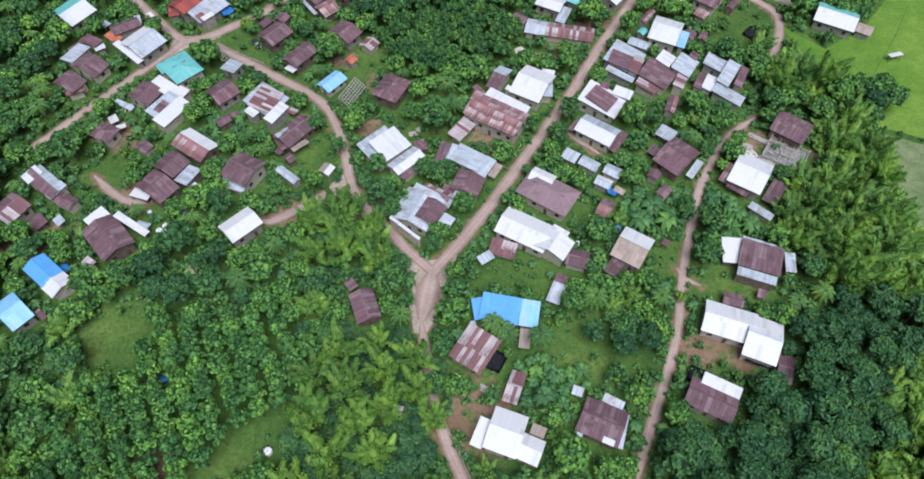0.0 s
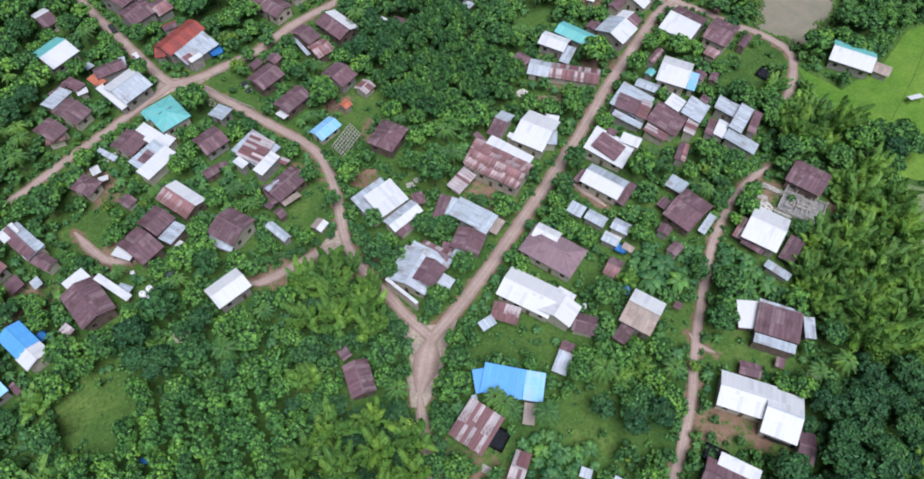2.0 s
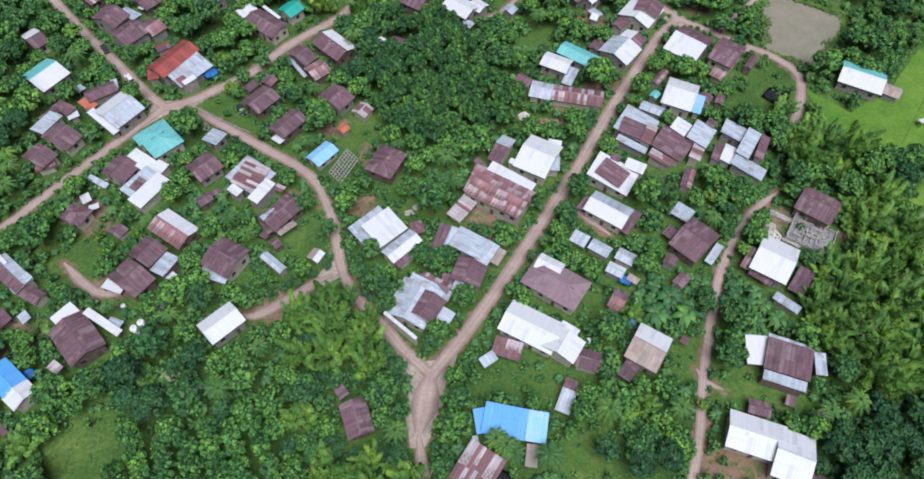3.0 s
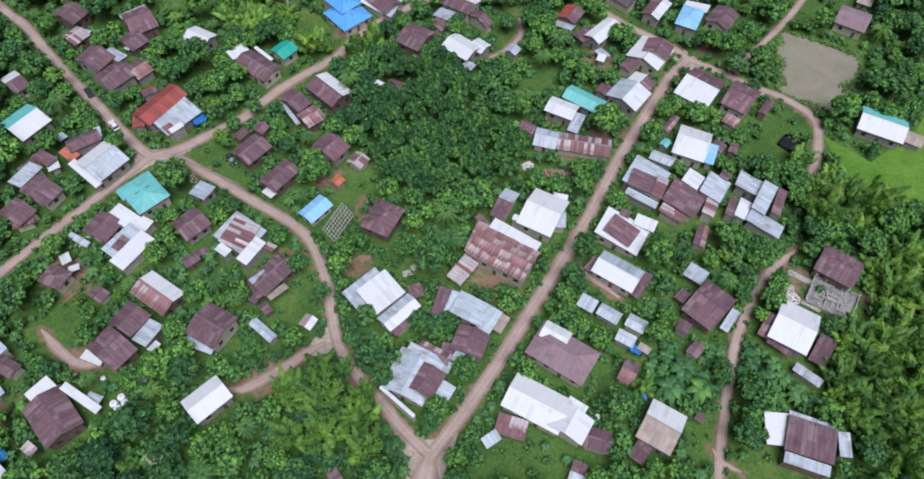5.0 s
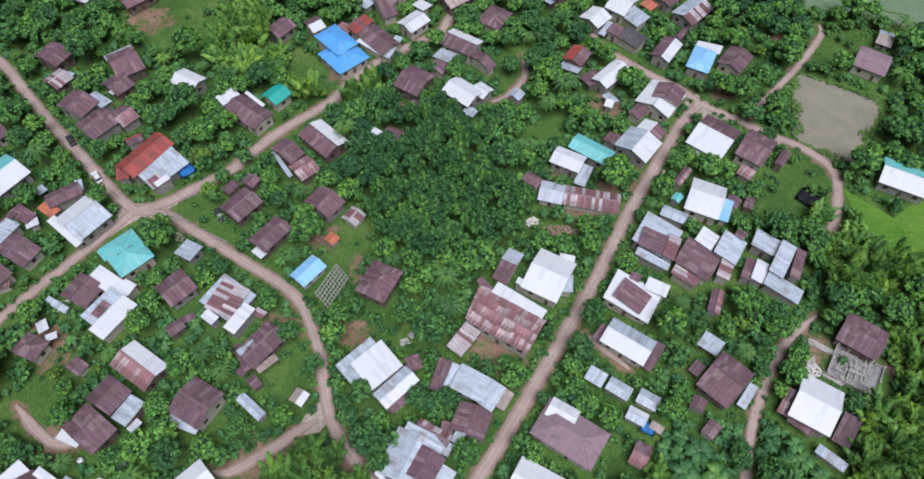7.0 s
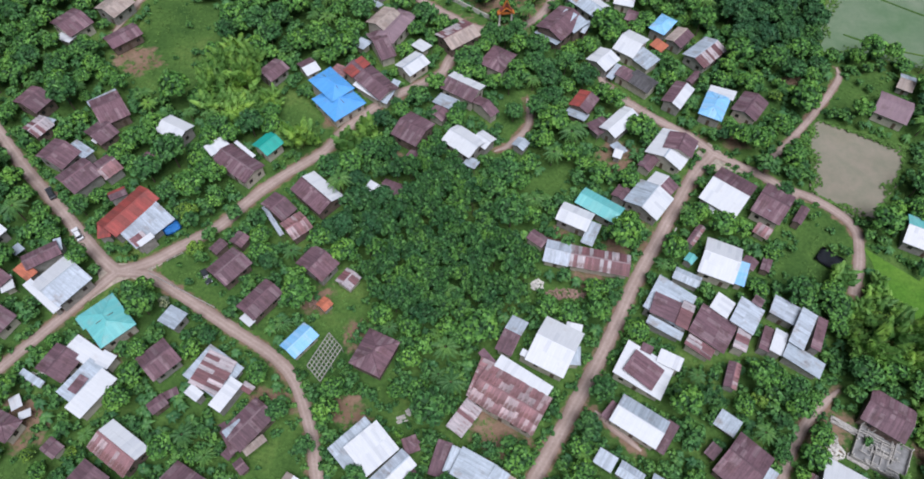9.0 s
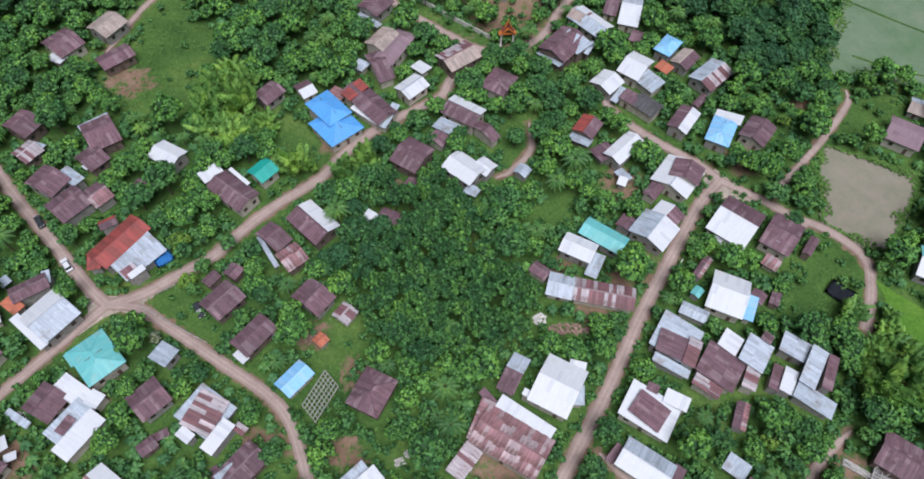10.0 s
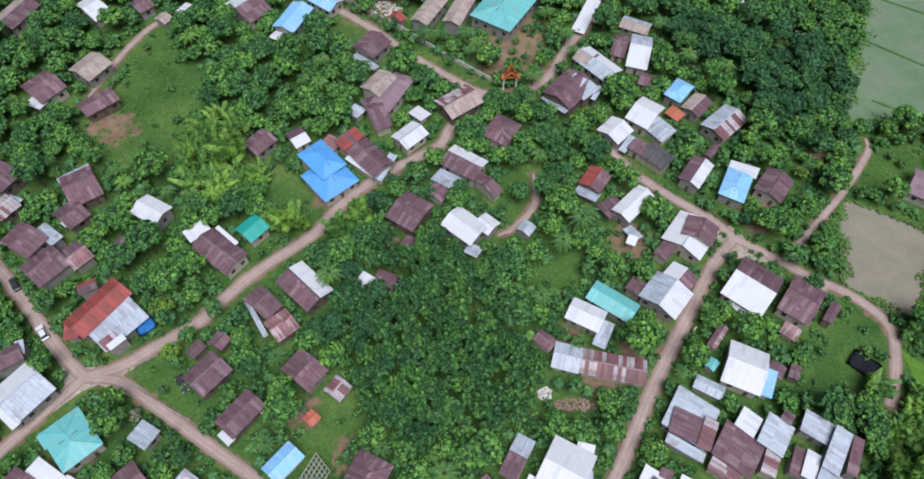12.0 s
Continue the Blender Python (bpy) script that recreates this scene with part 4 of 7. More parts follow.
house((38.9, 240.8, -132.4, 7.3, 7.5, 3.65, "g", "WW"),
      (42.2, 236.9, -36.4, 2.3, 5.9, 2.6, "f", "Z"))
house((48.0, 247.3, -35.7, 7.3, 10.3, 4.05, "g", "WW"),
      (51.7, 241.9, -49.7, 7.1, 5.7, 3.45, "f", "Z"))
house((45.2, 235.3, -39.2, 4.9, 4.8, 3.45, "g", "RR"),
      (49.8, 232.2, -42.1, 7.9, 6.1, 3.45, "g", "DD"))
house((58.9, 256.4, -127.4, 8.4, 5.6, 4.05, "h", "LL"))
house((63.5, 251.4, -131.5, 7.8, 5.9, 3.45, "g", "NR"))
house((70.3, 245.1, -136.4, 11.6, 8.1, 3.45, "g", "ZS"))
house((65.6, 235.3, -130.9, 5.7, 2.1, 2.6, "g", "RR"))
house((59.4, 226.8, -124.2, 9.7, 6, 3.85, "g", "RW"))
house((69.4, 222.9, -115.8, 10.2, 6.9, 3.85, "h", "LL"),
      (72.5, 228.2, -117.9, 4.1, 7.5, 3.65, "f", "W"))
house((79.7, 223.3, -126.6, 9.1, 7.6, 3.65, "g", "RR"))
house((54.8, 206.7, -125.5, 10.8, 10.7, 3.65, "g", "WW"),
      (57.0, 207.2, -115.9, 6.7, 8.1, 5.05, "g", "RR"),
      (48.1, 202.4, -128.4, 5.5, 3.8, 2.8, "g", "RR"))
house((46.3, 189.2, -127.5, 8.9, 10, 3.85, "g", "ZW"),
      (50.7, 194.6, -131.6, 5, 7.3, 3.45, "g", "WR"),
      (39.8, 191.7, -126.6, 4.4, 4.3, 2.8, "g", "RR"))
house((67.6, 192.1, -37.2, 10.6, 13, 4.25, "g", "WR"),
      (63.5, 187.2, -36.8, 4.6, 2, 2.6, "f", "W"))
house((78.8, 188.8, -35.4, 8, 11, 4.05, "g", "RR"),
      (76.7, 188.6, -39.4, 4.2, 3.7, 5.05, "f", "Z"),
      (75.0, 181.2, -37.5, 4.1, 3.5, 2.6, "f", "P"))
house((86.0, 186.2, -125.8, 6.2, 2.3, 2.8, "g", "RR"))
house((61.9, 171.2, -22.8, 9, 10.8, 4.05, "g", "WW"),
      (66.8, 167.8, -21.6, 2.5, 6.4, 3.65, "f", "L"))
house((69.6, 171.4, -127.3, 3.5, 3.5, 2.6, "g", "RR"))
house((74.0, 171.3, -116.2, 4.2, 2.3, 2.2, "g", "RR"))
house((55.1, 172.4, -130.9, 2.9, 2.4, 2.4, "g", "TT"))
house((57.4, 179.2, -126.6, 6.9, 2.2, 2.8, "g", "RP"))
house((53.4, 166.8, -26.8, 6.7, 3.5, 2.6, "g", "ZZ"))
house((47.8, 159.5, 59.4, 10.2, 9.9, 3.8, "f", "Z"),
      (46.3, 157.4, 68.1, 6.0, 6.7, 4.7, "f", "R"),
      (50.8, 155.7, 64.8, 7.1, 3.1, 4.4, "f", "S"),
      (45.8, 152.9, 63.2, 2.4, 8.7, 3.2, "f", "Z"))
house((56.9, 152.7, 57.0, 8.7, 9.2, 4.0, "f", "R"),
      (60.0, 158.5, 54.6, 5.1, 4.6, 4.5, "f", "W"),
      (65.3, 155.9, 57.4, 7.7, 6.0, 4.6, "f", "Z"),
      (68.6, 159.6, 53.5, 2.6, 2.5, 4.9, "f", "R"),
      (63.6, 150.6, 64.2, 6.7, 3.2, 3.7, "f", "S"),
      (53.3, 148.2, 56.8, 3.2, 6.7, 3.2, "f", "S"))
house((75.2, 157.9, 61.7, 5.4, 6.8, 3.7, "f", "Z"),
      (77.8, 152.9, 58.2, 10.5, 3.8, 4.6, "f", "Z"),
      (81.5, 151.8, 64.0, 8.9, 2.4, 4.2, "f", "R"),
      (71.9, 149.8, 62.9, 6.3, 3.1, 3.5, "f", "W"),
      (69.4, 150.7, 64.8, 6.4, 2.5, 3.2, "f", "R"),
      (76.7, 145.6, 57.9, 4.4, 9.1, 3.3, "f", "Z"))
house((39.5, 142.1, 60.5, 9.1, 11.7, 3.8, "f", "W"),
      (39.2, 141.7, 53.6, 6.1, 7.5, 4.7, "f", "R"),
      (45.7, 144.4, -26.5, 5.5, 3.3, 4.2, "f", "W"),
      (40.7, 147.0, -27.1, 2.7, 2.0, 4.4, "f", "R"))
house((37.2, 130.2, -33.1, 11.2, 7.1, 3.85, "g", "WZ"),
      (42.9, 127.2, -33.7, 2.6, 7.2, 2.8, "f", "R"),
      (31.3, 132.9, -40.2, 1.8, 4.3, 2.6, "f", "R"))
house((29.4, 122.1, -32.1, 4.3, 3.5, 2.4, "f", "Z"))
house((34.3, 119.2, -33.1, 5.5, 3.4, 2.6, "g", "ZZ"))
house((40.5, 116.8, -30.1, 4.7, 3.6, 2.6, "g", "ZZ"))
house((37.6, 113.0, -29, 4.5, 3.2, 2.6, "g", "ZW"))
house((37.3, 104.6, -28.2, 3.6, 5.5, 2.6, "g", "PR"))
house((22.4, 108.5, -32.2, 14.8, 9.4, 3.85, "h", "MM"),
      (21.0, 112.8, -29.5, 6.6, 4.5, 4.35, "g", "WW"))
house((16.1, 96.5, -27.7, 13.8, 8.5, 3.95, "g", "WW"),
      (23.0, 92.2, -121.2, 6.4, 8.5, 4.25, "g", "WW"),
      (24.7, 96.0, -33, 4.6, 2.6, 3.75, "f", "W"),
      (10.4, 91.6, -16.5, 6.7, 4.4, 2.6, "f", "S"),
      (28.9, 89.0, -14.9, 5.6, 4.9, 2.8, "g", "RR"),
      (6.0, 88.9, 35.1, 3.9, 2.5, 2.4, "f", "Z"))
house((42.7, 91.8, -30.6, 8, 9.7, 4.05, "g", "NW"),
      (37.9, 86.8, -36.5, 3.4, 4.6, 2.8, "f", "R"))
house((58.1, 121.5, -42.9, 8.3, 11.1, 3.85, "g", "RR"),
      (56.8, 130.6, -37.5, 5, 4, 2.8, "f", "Z"),
      (52.6, 124.5, -44.1, 2.5, 3.2, 2.6, "f", "R"),
      (62.9, 118.2, -37.3, 2.1, 6, 2.6, "f", "Z"))
house((77.1, 116.2, -30.9, 9.3, 11.4, 4.05, "g", "WW"),
      (71.7, 116.9, -34.5, 2.7, 6.4, 2.8, "f", "P"),
      (83.0, 110.8, -35.3, 3.9, 7.3, 2.8, "f", "R"),
      (73.3, 111.7, -38.1, 5.8, 1.9, 2.6, "f", "R"),
      (78.2, 104.9, -40.5, 6.6, 2.2, 2.4, "f", "Z"))
house((92.1, 132.9, -35, 9.8, 8.7, 3.85, "g", "RR"))
house((74.3, 89.6, -18.1, 10.3, 7.5, 4.5, "f", "R"),
      (72.4, 84.5, -18.7, 9.5, 2.3, 3.9, "f", "Z"),
      (68.0, 92.1, -4.0, 5.2, 6.8, 3.4, "f", "W"),
      (81.9, 89.0, -5.5, 2.6, 5.1, 3.2, "f", "Z"),
      (75.6, 93.7, -19.3, 9.8, 1.4, 4.1, "f", "Z"))
house((63.4, 71.8, -18.2, 12.3, 8.5, 3.85, "g", "WW"),
      (70.2, 67.5, -21.5, 7.9, 11, 4.05, "g", "WW"),
      (74.3, 60.9, -17.5, 3.6, 7, 2.8, "g", "RR"))
house((66.0, 78.6, -14.7, 4.9, 3.4, 2.4, "g", "RR"))
house((56.0, 53.0, -25.7, 10.9, 6.8, 3.65, "g", "RR"),
      (58.4, 55.5, -26.3, 8.7, 4.1, 4.05, "f", "W"))
house((31.3, 47.4, -22.6, 9.5, 8.3, 3.85, "g", "RR"),
      (27.4, 47.9, -24.8, 2, 7.3, 3.65, "f", "Z"),
      (32.8, 44.4, -23.6, 2.6, 4.2, 4.35, "f", "W"),
      (35.6, 45.6, -15.4, 1.5, 7.3, 3.45, "f", "Z"),
      (34.4, 52.3, -27.2, 4.8, 2, 2.8, "f", "Z"))
house((10.3, 44.5, -19, 7.5, 9.4, 4.35, "g", "WW"),
      (5.0, 44.5, -22.1, 2.7, 6.3, 3.85, "f", "W"),
      (15.5, 41.0, -22.3, 5.1, 5.7, 3.85, "g", "WW"))
house((12.5, 55.2, -19.6, 3.4, 7.6, 2.6, "g", "SS"))
house((3.6, 63.8, -32.3, 8.6, 9.1, 4.05, "f", "S"),
      (3.2, 69.8, 16.7, 1.2, 2.1, 3.45, "f", "Z"))
house((9.5, 74.2, -10.2, 9.4, 6.6, 3.8, "f", "B"),
      (16.4, 73.1, -8.6, 4.5, 6.5, 3.7, "f", "L"),
      (4.4, 74.4, 10.5, 3.0, 5.3, 3.0, "f", "B"))
house((15.2, 67.2, -7.1, 2.6, 4.6, 2.4, "f", "N"))
house((23.2, 79.4, -22.2, 3.4, 5.3, 2.4, "f", "Z"),
      (24.4, 82.8, -23.3, 3.1, 3.1, 2.6, "f", "R"))
house((-22.7, 74.2, -68.9, 8.2, 5.8, 3.45, "g", "RR"))
house((-26.8, 80.5, -52.4, 3.1, 2.4, 2.4, "f", "R"))
house((-14.2, 49.7, -12.3, 4.3, 1.8, 2.6, "g", "SS"))
house((-56.1, 95.8, -135.2, 9.1, 6.7, 4.25, "g", "WW"))
house((-104.7, 70.5, -129.5, 5.6, 9.3, 3.85, "g", "LL"),
      (-98.9, 70.5, -36.2, 3.5, 1.4, 2.4, "f", "R"))
house((-88.4, 91.4, -46.2, 11.6, 8.5, 3.9, "g", "RR"),
      (-92.8, 97.1, 52.5, 5.6, 3.4, 4.3, "f", "W"),
      (-84.0, 95.8, 60.3, 1.9, 10.0, 3.6, "f", "W"),
      (-91.7, 84.7, -32.4, 3.3, 2.2, 2.8, "f", "S"))
house((-81.7, 95.8, -111, 2.8, 3.9, 2.4, "f", "Z"))
house((-80.2, 107.3, -124.9, 6.8, 9.9, 4.05, "g", "RR"),
      (-84.4, 105.7, -110.9, 2.8, 5.9, 2.6, "f", "W"))
house((-78.1, 114.7, -120.7, 6.6, 7.2, 4.05, "g", "RR"),
      (-73.2, 111.5, -117.6, 6.1, 4.5, 3.65, "f", "Z"),
      (-71.5, 108.5, -123.9, 2.9, 1.9, 2.4, "f", "W"))
house((-58.6, 113.3, -28.7, 8.4, 9, 4.45, "g", "RR"),
      (-60.9, 109.3, -18.8, 7.4, 2.7, 2.8, "f", "Z"))
house((-73.5, 121.8, -32.7, 11.2, 7.2, 3.65, "g", "PW"))
house((-47.2, 127.5, -127.9, 10.3, 6.5, 3.65, "g", "RR"),
      (-49.8, 126.0, -137.8, 4.3, 2.7, 4.35, "f", "Z"),
      (-45.3, 123.3, -137.3, 5.2, 2, 2.6, "f", "N"),
      (-51.3, 124.7, -144.9, 1.8, 7.8, 2.4, "f", "R"))
house((-57.1, 139.2, 58.7, 8.9, 9.5, 3.6, "f", "Z"),
      (-57.0, 138.8, 68.4, 8.6, 6.9, 4.1, "f", "S"),
      (-53.2, 133.8, 60.2, 7.6, 3.1, 4.1, "f", "W"),
      (-60.2, 134.0, 57.5, 2.5, 3.4, 4.0, "f", "W"))
house((-70.0, 141.7, -133.5, 7.4, 7.5, 3.65, "g", "RR"))
house((-91.9, 140.3, 64.5, 7.0, 7.7, 3.7, "g", "RR"),
      (-86.6, 142.8, 60.3, 4.5, 8.7, 3.9, "f", "W"),
      (-82.5, 133.4, 59.1, 10.7, 4.3, 4.0, "f", "W"),
      (-85.9, 136.4, 58.0, 9.6, 4.5, 3.5, "f", "Z"),
      (-86.1, 135.4, 64.4, 4.1, 2.2, 3.8, "f", "R"),
      (-81.8, 141.4, 67.0, 3.5, 3.2, 3.6, "f", "W"))
house((-99.4, 125.8, -112.7, 5.4, 6.4, 3.45, "h", "RR"),
      (-99.0, 131.3, -143.9, 2.4, 3.5, 2.6, "f", "W"),
      (-96.2, 128.8, -153.2, 2.6, 2, 2.4, "f", "W"))
house((-88.0, 121.8, -121.1, 3.3, 4.1, 2.4, "g", "RR"))
house((-47.2, 113.3, -39.1, 7.5, 2.3, 2.4, "g", "ZZ"))
house((-47.5, 118.9, -135.3, 2.2, 3.2, 2.4, "g", "RR"))
house((-50.7, 121.4, -125.5, 2, 2.4, 2.2, "f", "R"))
house((-37.1, 115.9, -118, 3.4, 3.4, 1.8, "g", "NW"))
house((-114.9, 144.2, -119.9, 5.7, 7.9, 3.65, "g", "RR"),
      (-113.1, 141.7, -153.9, 5.2, 2.7, 2.4, "f", "P"))
house((-111.1, 151.1, -117.1, 6.2, 9.6, 3.65, "g", "RR"),
      (-117.1, 156.2, -116.1, 7.7, 5.3, 3.45, "f", "Z"),
      (-114.5, 162.4, -121.9, 3.5, 7.5, 2.8, "f", "R"),
      (-111.6, 160.4, -146.3, 3.1, 4.7, 2.6, "f", "W"),
      (-118.1, 160.3, -124.1, 6.1, 2.3, 2.8, "f", "R"))
house((-123.0, 173.8, -123.4, 9.5, 10.5, 4.05, "g", "TW"))
house((-131.5, 189.2, -130, 4.9, 8.7, 3.65, "g", "WR"))
house((-97.7, 160.7, 54.7, 9.7, 10.4, 4.25, "g", "ZW"),
      (-101.3, 156.8, 53.2, 2.3, 10.8, 3.85, "f", "W"),
      (-107.8, 163.6, 56.5, 3.2, 4.7, 3.45, "f", "O"),
      (-105.1, 167.8, 35.3, 8.7, 4.7, 3.95, "g", "RR"),
      (-102.3, 171.1, 22, 1.9, 3.5, 3.65, "f", "Z"))
house((-112.7, 170.2, -126.8, 2.6, 3.3, 2.4, "f", "Z"))
house((-87.4, 181.3, 57.2, 14.4, 7.2, 4.25, "g", "EE"),
      (-82.2, 177.7, 50.9, 11.8, 7.6, 3.75, "f", "Z"),
      (-92.1, 187.1, 33.1, 4.5, 3, 3.45, "g", "RE"),
      (-82.5, 173.1, 48.5, 3.6, 2.9, 4.05, "f", "S"),
      (-80.8, 172.9, 47.9, 4.1, 1.7, 4.15, "f", "W"),
      (-92.3, 175.9, 13.5, 3.3, 4.3, 3.45, "f", "E"))
house((-84.1, 150.8, 44.8, 9, 11.1, 4.05, "h", "TT"),
      (-89.5, 150.8, 44.7, 2.7, 3.5, 3.45, "f", "T"))
house((-69.4, 152.3, -118.5, 4.8, 5.4, 3.45, "f", "Z"))
house((-58.9, 166.2, -128.3, 8.6, 7.2, 3.65, "g", "RR"),
      (-63.1, 172.4, -125.2, 4, 2.9, 2.6, "g", "RR"),
      (-58.1, 174.5, -117.9, 3.7, 3.9, 2.8, "g", "RR"))
house((-49.9, 157.4, -127, 9.6, 6, 3.65, "g", "RR"),
      (-52.1, 152.5, -129.1, 2.1, 3.8, 2.6, "f", "W"))
house((-49.6, 184.1, -128.7, 5.2, 8.3, 3.85, "g", "RR"),
      (-50.7, 180.3, -145.6, 1.2, 11.6, 2.8, "f", "Z"),
      (-44.3, 178.6, -138.6, 6, 6.4, 3.45, "g", "PP"))
house((-40.4, 188.8, -41.8, 11.7, 8.1, 3.85, "g", "RW"))
house((-37.5, 167.7, -125.2, 6.6, 8.6, 3.65, "g", "RR"))
house((-29.7, 164.1, -124.5, 4.5, 4.7, 2.4, "g", "SS"))
house((-34.7, 157.3, -129, 2.9, 3.1, 2.2, "g", "OO"))
house((-39.2, 147.5, -128.9, 7.7, 5.1, 2.8, "g", "LL"))
house((-21.5, 144.6, -24.8, 8.1, 9.6, 3.85, "h", "RR"))
house((-22.6, 122.7, 44.4, 10.2, 9.3, 3.85, "f", "Z"),
      (-20.2, 122.7, 42.8, 8.8, 7.6, 5.05, "f", "W"),
      (-15.6, 118.0, 45.2, 9.7, 4.7, 3.65, "g", "WZ"),
      (-12.1, 124.2, 21.4, 3.3, 3.4, 2.8, "f", "R"),
      (-13.7, 115.9, 45.9, 8.3, 1.7, 2.6, "f", "R"))
house((1.3, 119.0, 64.8, 6.3, 8.1, 4.25, "f", "Z"),
      (-3.0, 121.0, -21.6, 2.5, 5.5, 3.75, "f", "Z"),
      (5.8, 116.5, -32.5, 3.6, 6.1, 3.85, "f", "Z"),
      (8.6, 116.0, -31.6, 2.3, 4.4, 2.8, "f", "N"),
      (1.2, 110.8, -110.1, 6.7, 7.6, 3.65, "g", "RR"))
house((-11.7, 102.3, 66.0, 10.7, 10.4, 3.6, "g", "ZZ"),
      (-8.5, 100.9, 60.9, 6.9, 6.5, 4.8, "g", "RR"),
      (-4.1, 99.3, 61.5, 3.6, 3.3, 3.0, "f", "Z"),
      (-14.6, 96.3, -39.8, 10.3, 0.8, 3.75, "f", "W"),
      (-8.1, 106.8, 65.6, 2.9, 10.6, 3.4, "f", "Z"),
      (-6.9, 108.2, -28.3, 8.2, 3, 2.8, "g", "RS"),
      (-4.1, 108.8, -9.2, 2.7, 4, 2.6, "f", "R"),
      (-1.5, 107.6, -31.4, 2.3, 3, 2.6, "f", "Z"))
house((9.1, 134.2, -29.6, 15.9, 9.4, 4.85, "g", "PP"),
      (2.9, 138.5, 69.3, 9.6, 3.8, 4.5, "f", "P"),
      (12.0, 139.1, -33.0, 13.6, 3.7, 4.9, "f", "W"),
      (-0.8, 130.3, 54.7, 7.8, 4.2, 2.9, "f", "S"),
      (4.3, 143.6, 43.3, 1.9, 4.8, 4.3, "f", "R"))
house((19.6, 146.9, -27, 9.6, 12.1, 4.45, "g", "WW"),
      (9.9, 149.8, -26.5, 4.2, 9.5, 3.45, "g", "RZ"),
      (24.1, 150.7, -13.6, 3.8, 4.7, 3.85, "f", "W"),
      (23.6, 145.2, -2.6, 3.8, 4.3, 3.65, "f", "Z"),
      (16.5, 143.2, -27.4, 10.4, 1.6, 4.15, "f", "W"))
house((21.8, 172.9, -13.6, 6.5, 6.5, 2.8, "g", "ZZ"),
      (32.2, 170.9, -10.2, 14.9, 6.2, 2.8, "g", "SS"),
      (17.0, 177.1, -38.2, 4.9, 3.4, 2.6, "g", "RR"))
house((26.7, 183.3, -26, 8.6, 6.1, 3.85, "g", "WW"),
      (30.7, 179.1, -24.4, 3.2, 6.5, 2.6, "f", "Z"))
house((33.4, 187.1, -33.4, 11.8, 5.8, 3.65, "g", "TT"))
house((49.3, 272.6, -14.1, 6.5, 14.3, 3.45, "g", "WZ"))
house((43.9, 275.7, -17.6, 4.5, 9.8, 2.8, "g", "RR"))
house((49.7, 285.2, -23.5, 9.2, 5.8, 2.6, "g", "NZ"))
house((87.6, 296.2, -35.5, 5.2, 4.4, 2.6, "g", "ZN"))
house((101.0, 282.7, -23.4, 3.4, 5, 2.2, "g", "NN"))
house((34.5, 289.3, -24.8, 4.3, 14.4, 2.6, "f", "W"))
house((50.4, 261.6, -23.8, 4.2, 5.3, 2.6, "g", "RR"))
house((121.4, 224.1, -30.9, 9.6, 9.7, 3.65, "g", "MM"))
house((129.3, 235.4, -28.5, 4.6, 6.8, 2.4, "g", "NZ"))
house((117.3, 179.8, -25.9, 12.6, 9.6, 3.65, "g", "WT"))
house((125.5, 175.5, -31.1, 4.8, 4.8, 2.6, "g", "NN"))
house((-109.7, 108.0, -37.2, 12, 5.1, 3.85, "g", "RZ"),
      (-103.4, 103.0, -26.4, 6.5, 3.6, 2.8, "g", "RR"),
      (-113.7, 110.0, -39.5, 3.8, 4.5, 4.35, "f", "W"),
      (-105.8, 105.2, -35.2, 2.5, 5.2, 4.25, "f", "Z"))
house((-116.0, 99.5, -120.2, 7.4, 7.5, 3.65, "g", "RS"))
house((-108.6, 96.8, -40.7, 4.4, 3.3, 2.2, "f", "R"))
house((-103.4, 97.2, -42.2, 3, 2.2, 2.2, "f", "Z"))
house((-25.9, 191.2, -32.1, 4.5, 3.5, 2.8, "f", "W"),
      (-21.1, 191.9, -21.9, 5.7, 4, 2.6, "g", "RR"))
house((59.9, 141.7, -112, 6.6, 2.9, 2.6, "g", "RP"))
house((53.5, 110.5, -133, 3.9, 2.9, 2.4, "g", "RR"))
house((51.6, 116.2, -121.3, 3.2, 3.1, 2.4, "g", "RR"))
house((52.0, 94.6, -127.7, 2, 1.8, 2.2, "f", "R"))
house((-16.3, 202.5, -120.7, 3.5, 3.6, 2.6, "g", "RR"))
house((-48.5, 291.8, -34.6, 10, 7.1, 3.45, "g", "LZ"))
house((10.8, 294.1, 60, 28.8, 14.4, 4.65, "h", "TT"), name="temple_hall", told="temple hall with a broad turquoise hipped roof")
house((-15.0, 287.9, -116.3, 15, 6, 4.45, "g", "NN"),
      (-5.5, 288.4, -110, 16.2, 5.8, 4.85, "g", "NN"), name="temple_building", told="cream temple building with steep weathered tan roofs")
house((-25.2, 286.2, -127, 2.8, 5, 2.4, "g", "EE"))
house((-101.3, 81.5, -37.1, 8.2, 5.8, 4.05, "g", "BB"),
      (-96.6, 77.8, -36.3, 4.6, 6, 3.95, "g", "WW"))
house((73.4, 80.5, -19.9, 2.1, 2.4, 2.2, "f", "R"))
house((26.7, 54.7, -18.5, 2.5, 2.1, 2.4, "f", "Z"))
house((17.5, 45.5, -22.4, 3.2, 2.4, 2.4, "f", "N"))
house((-97.5, 137.0, -27.7, 6.7, 1.6, 2.4, "f", "Z"))
house((-49.2, 136.0, -121.2, 2.1, 3.1, 2.4, "f", "S"))
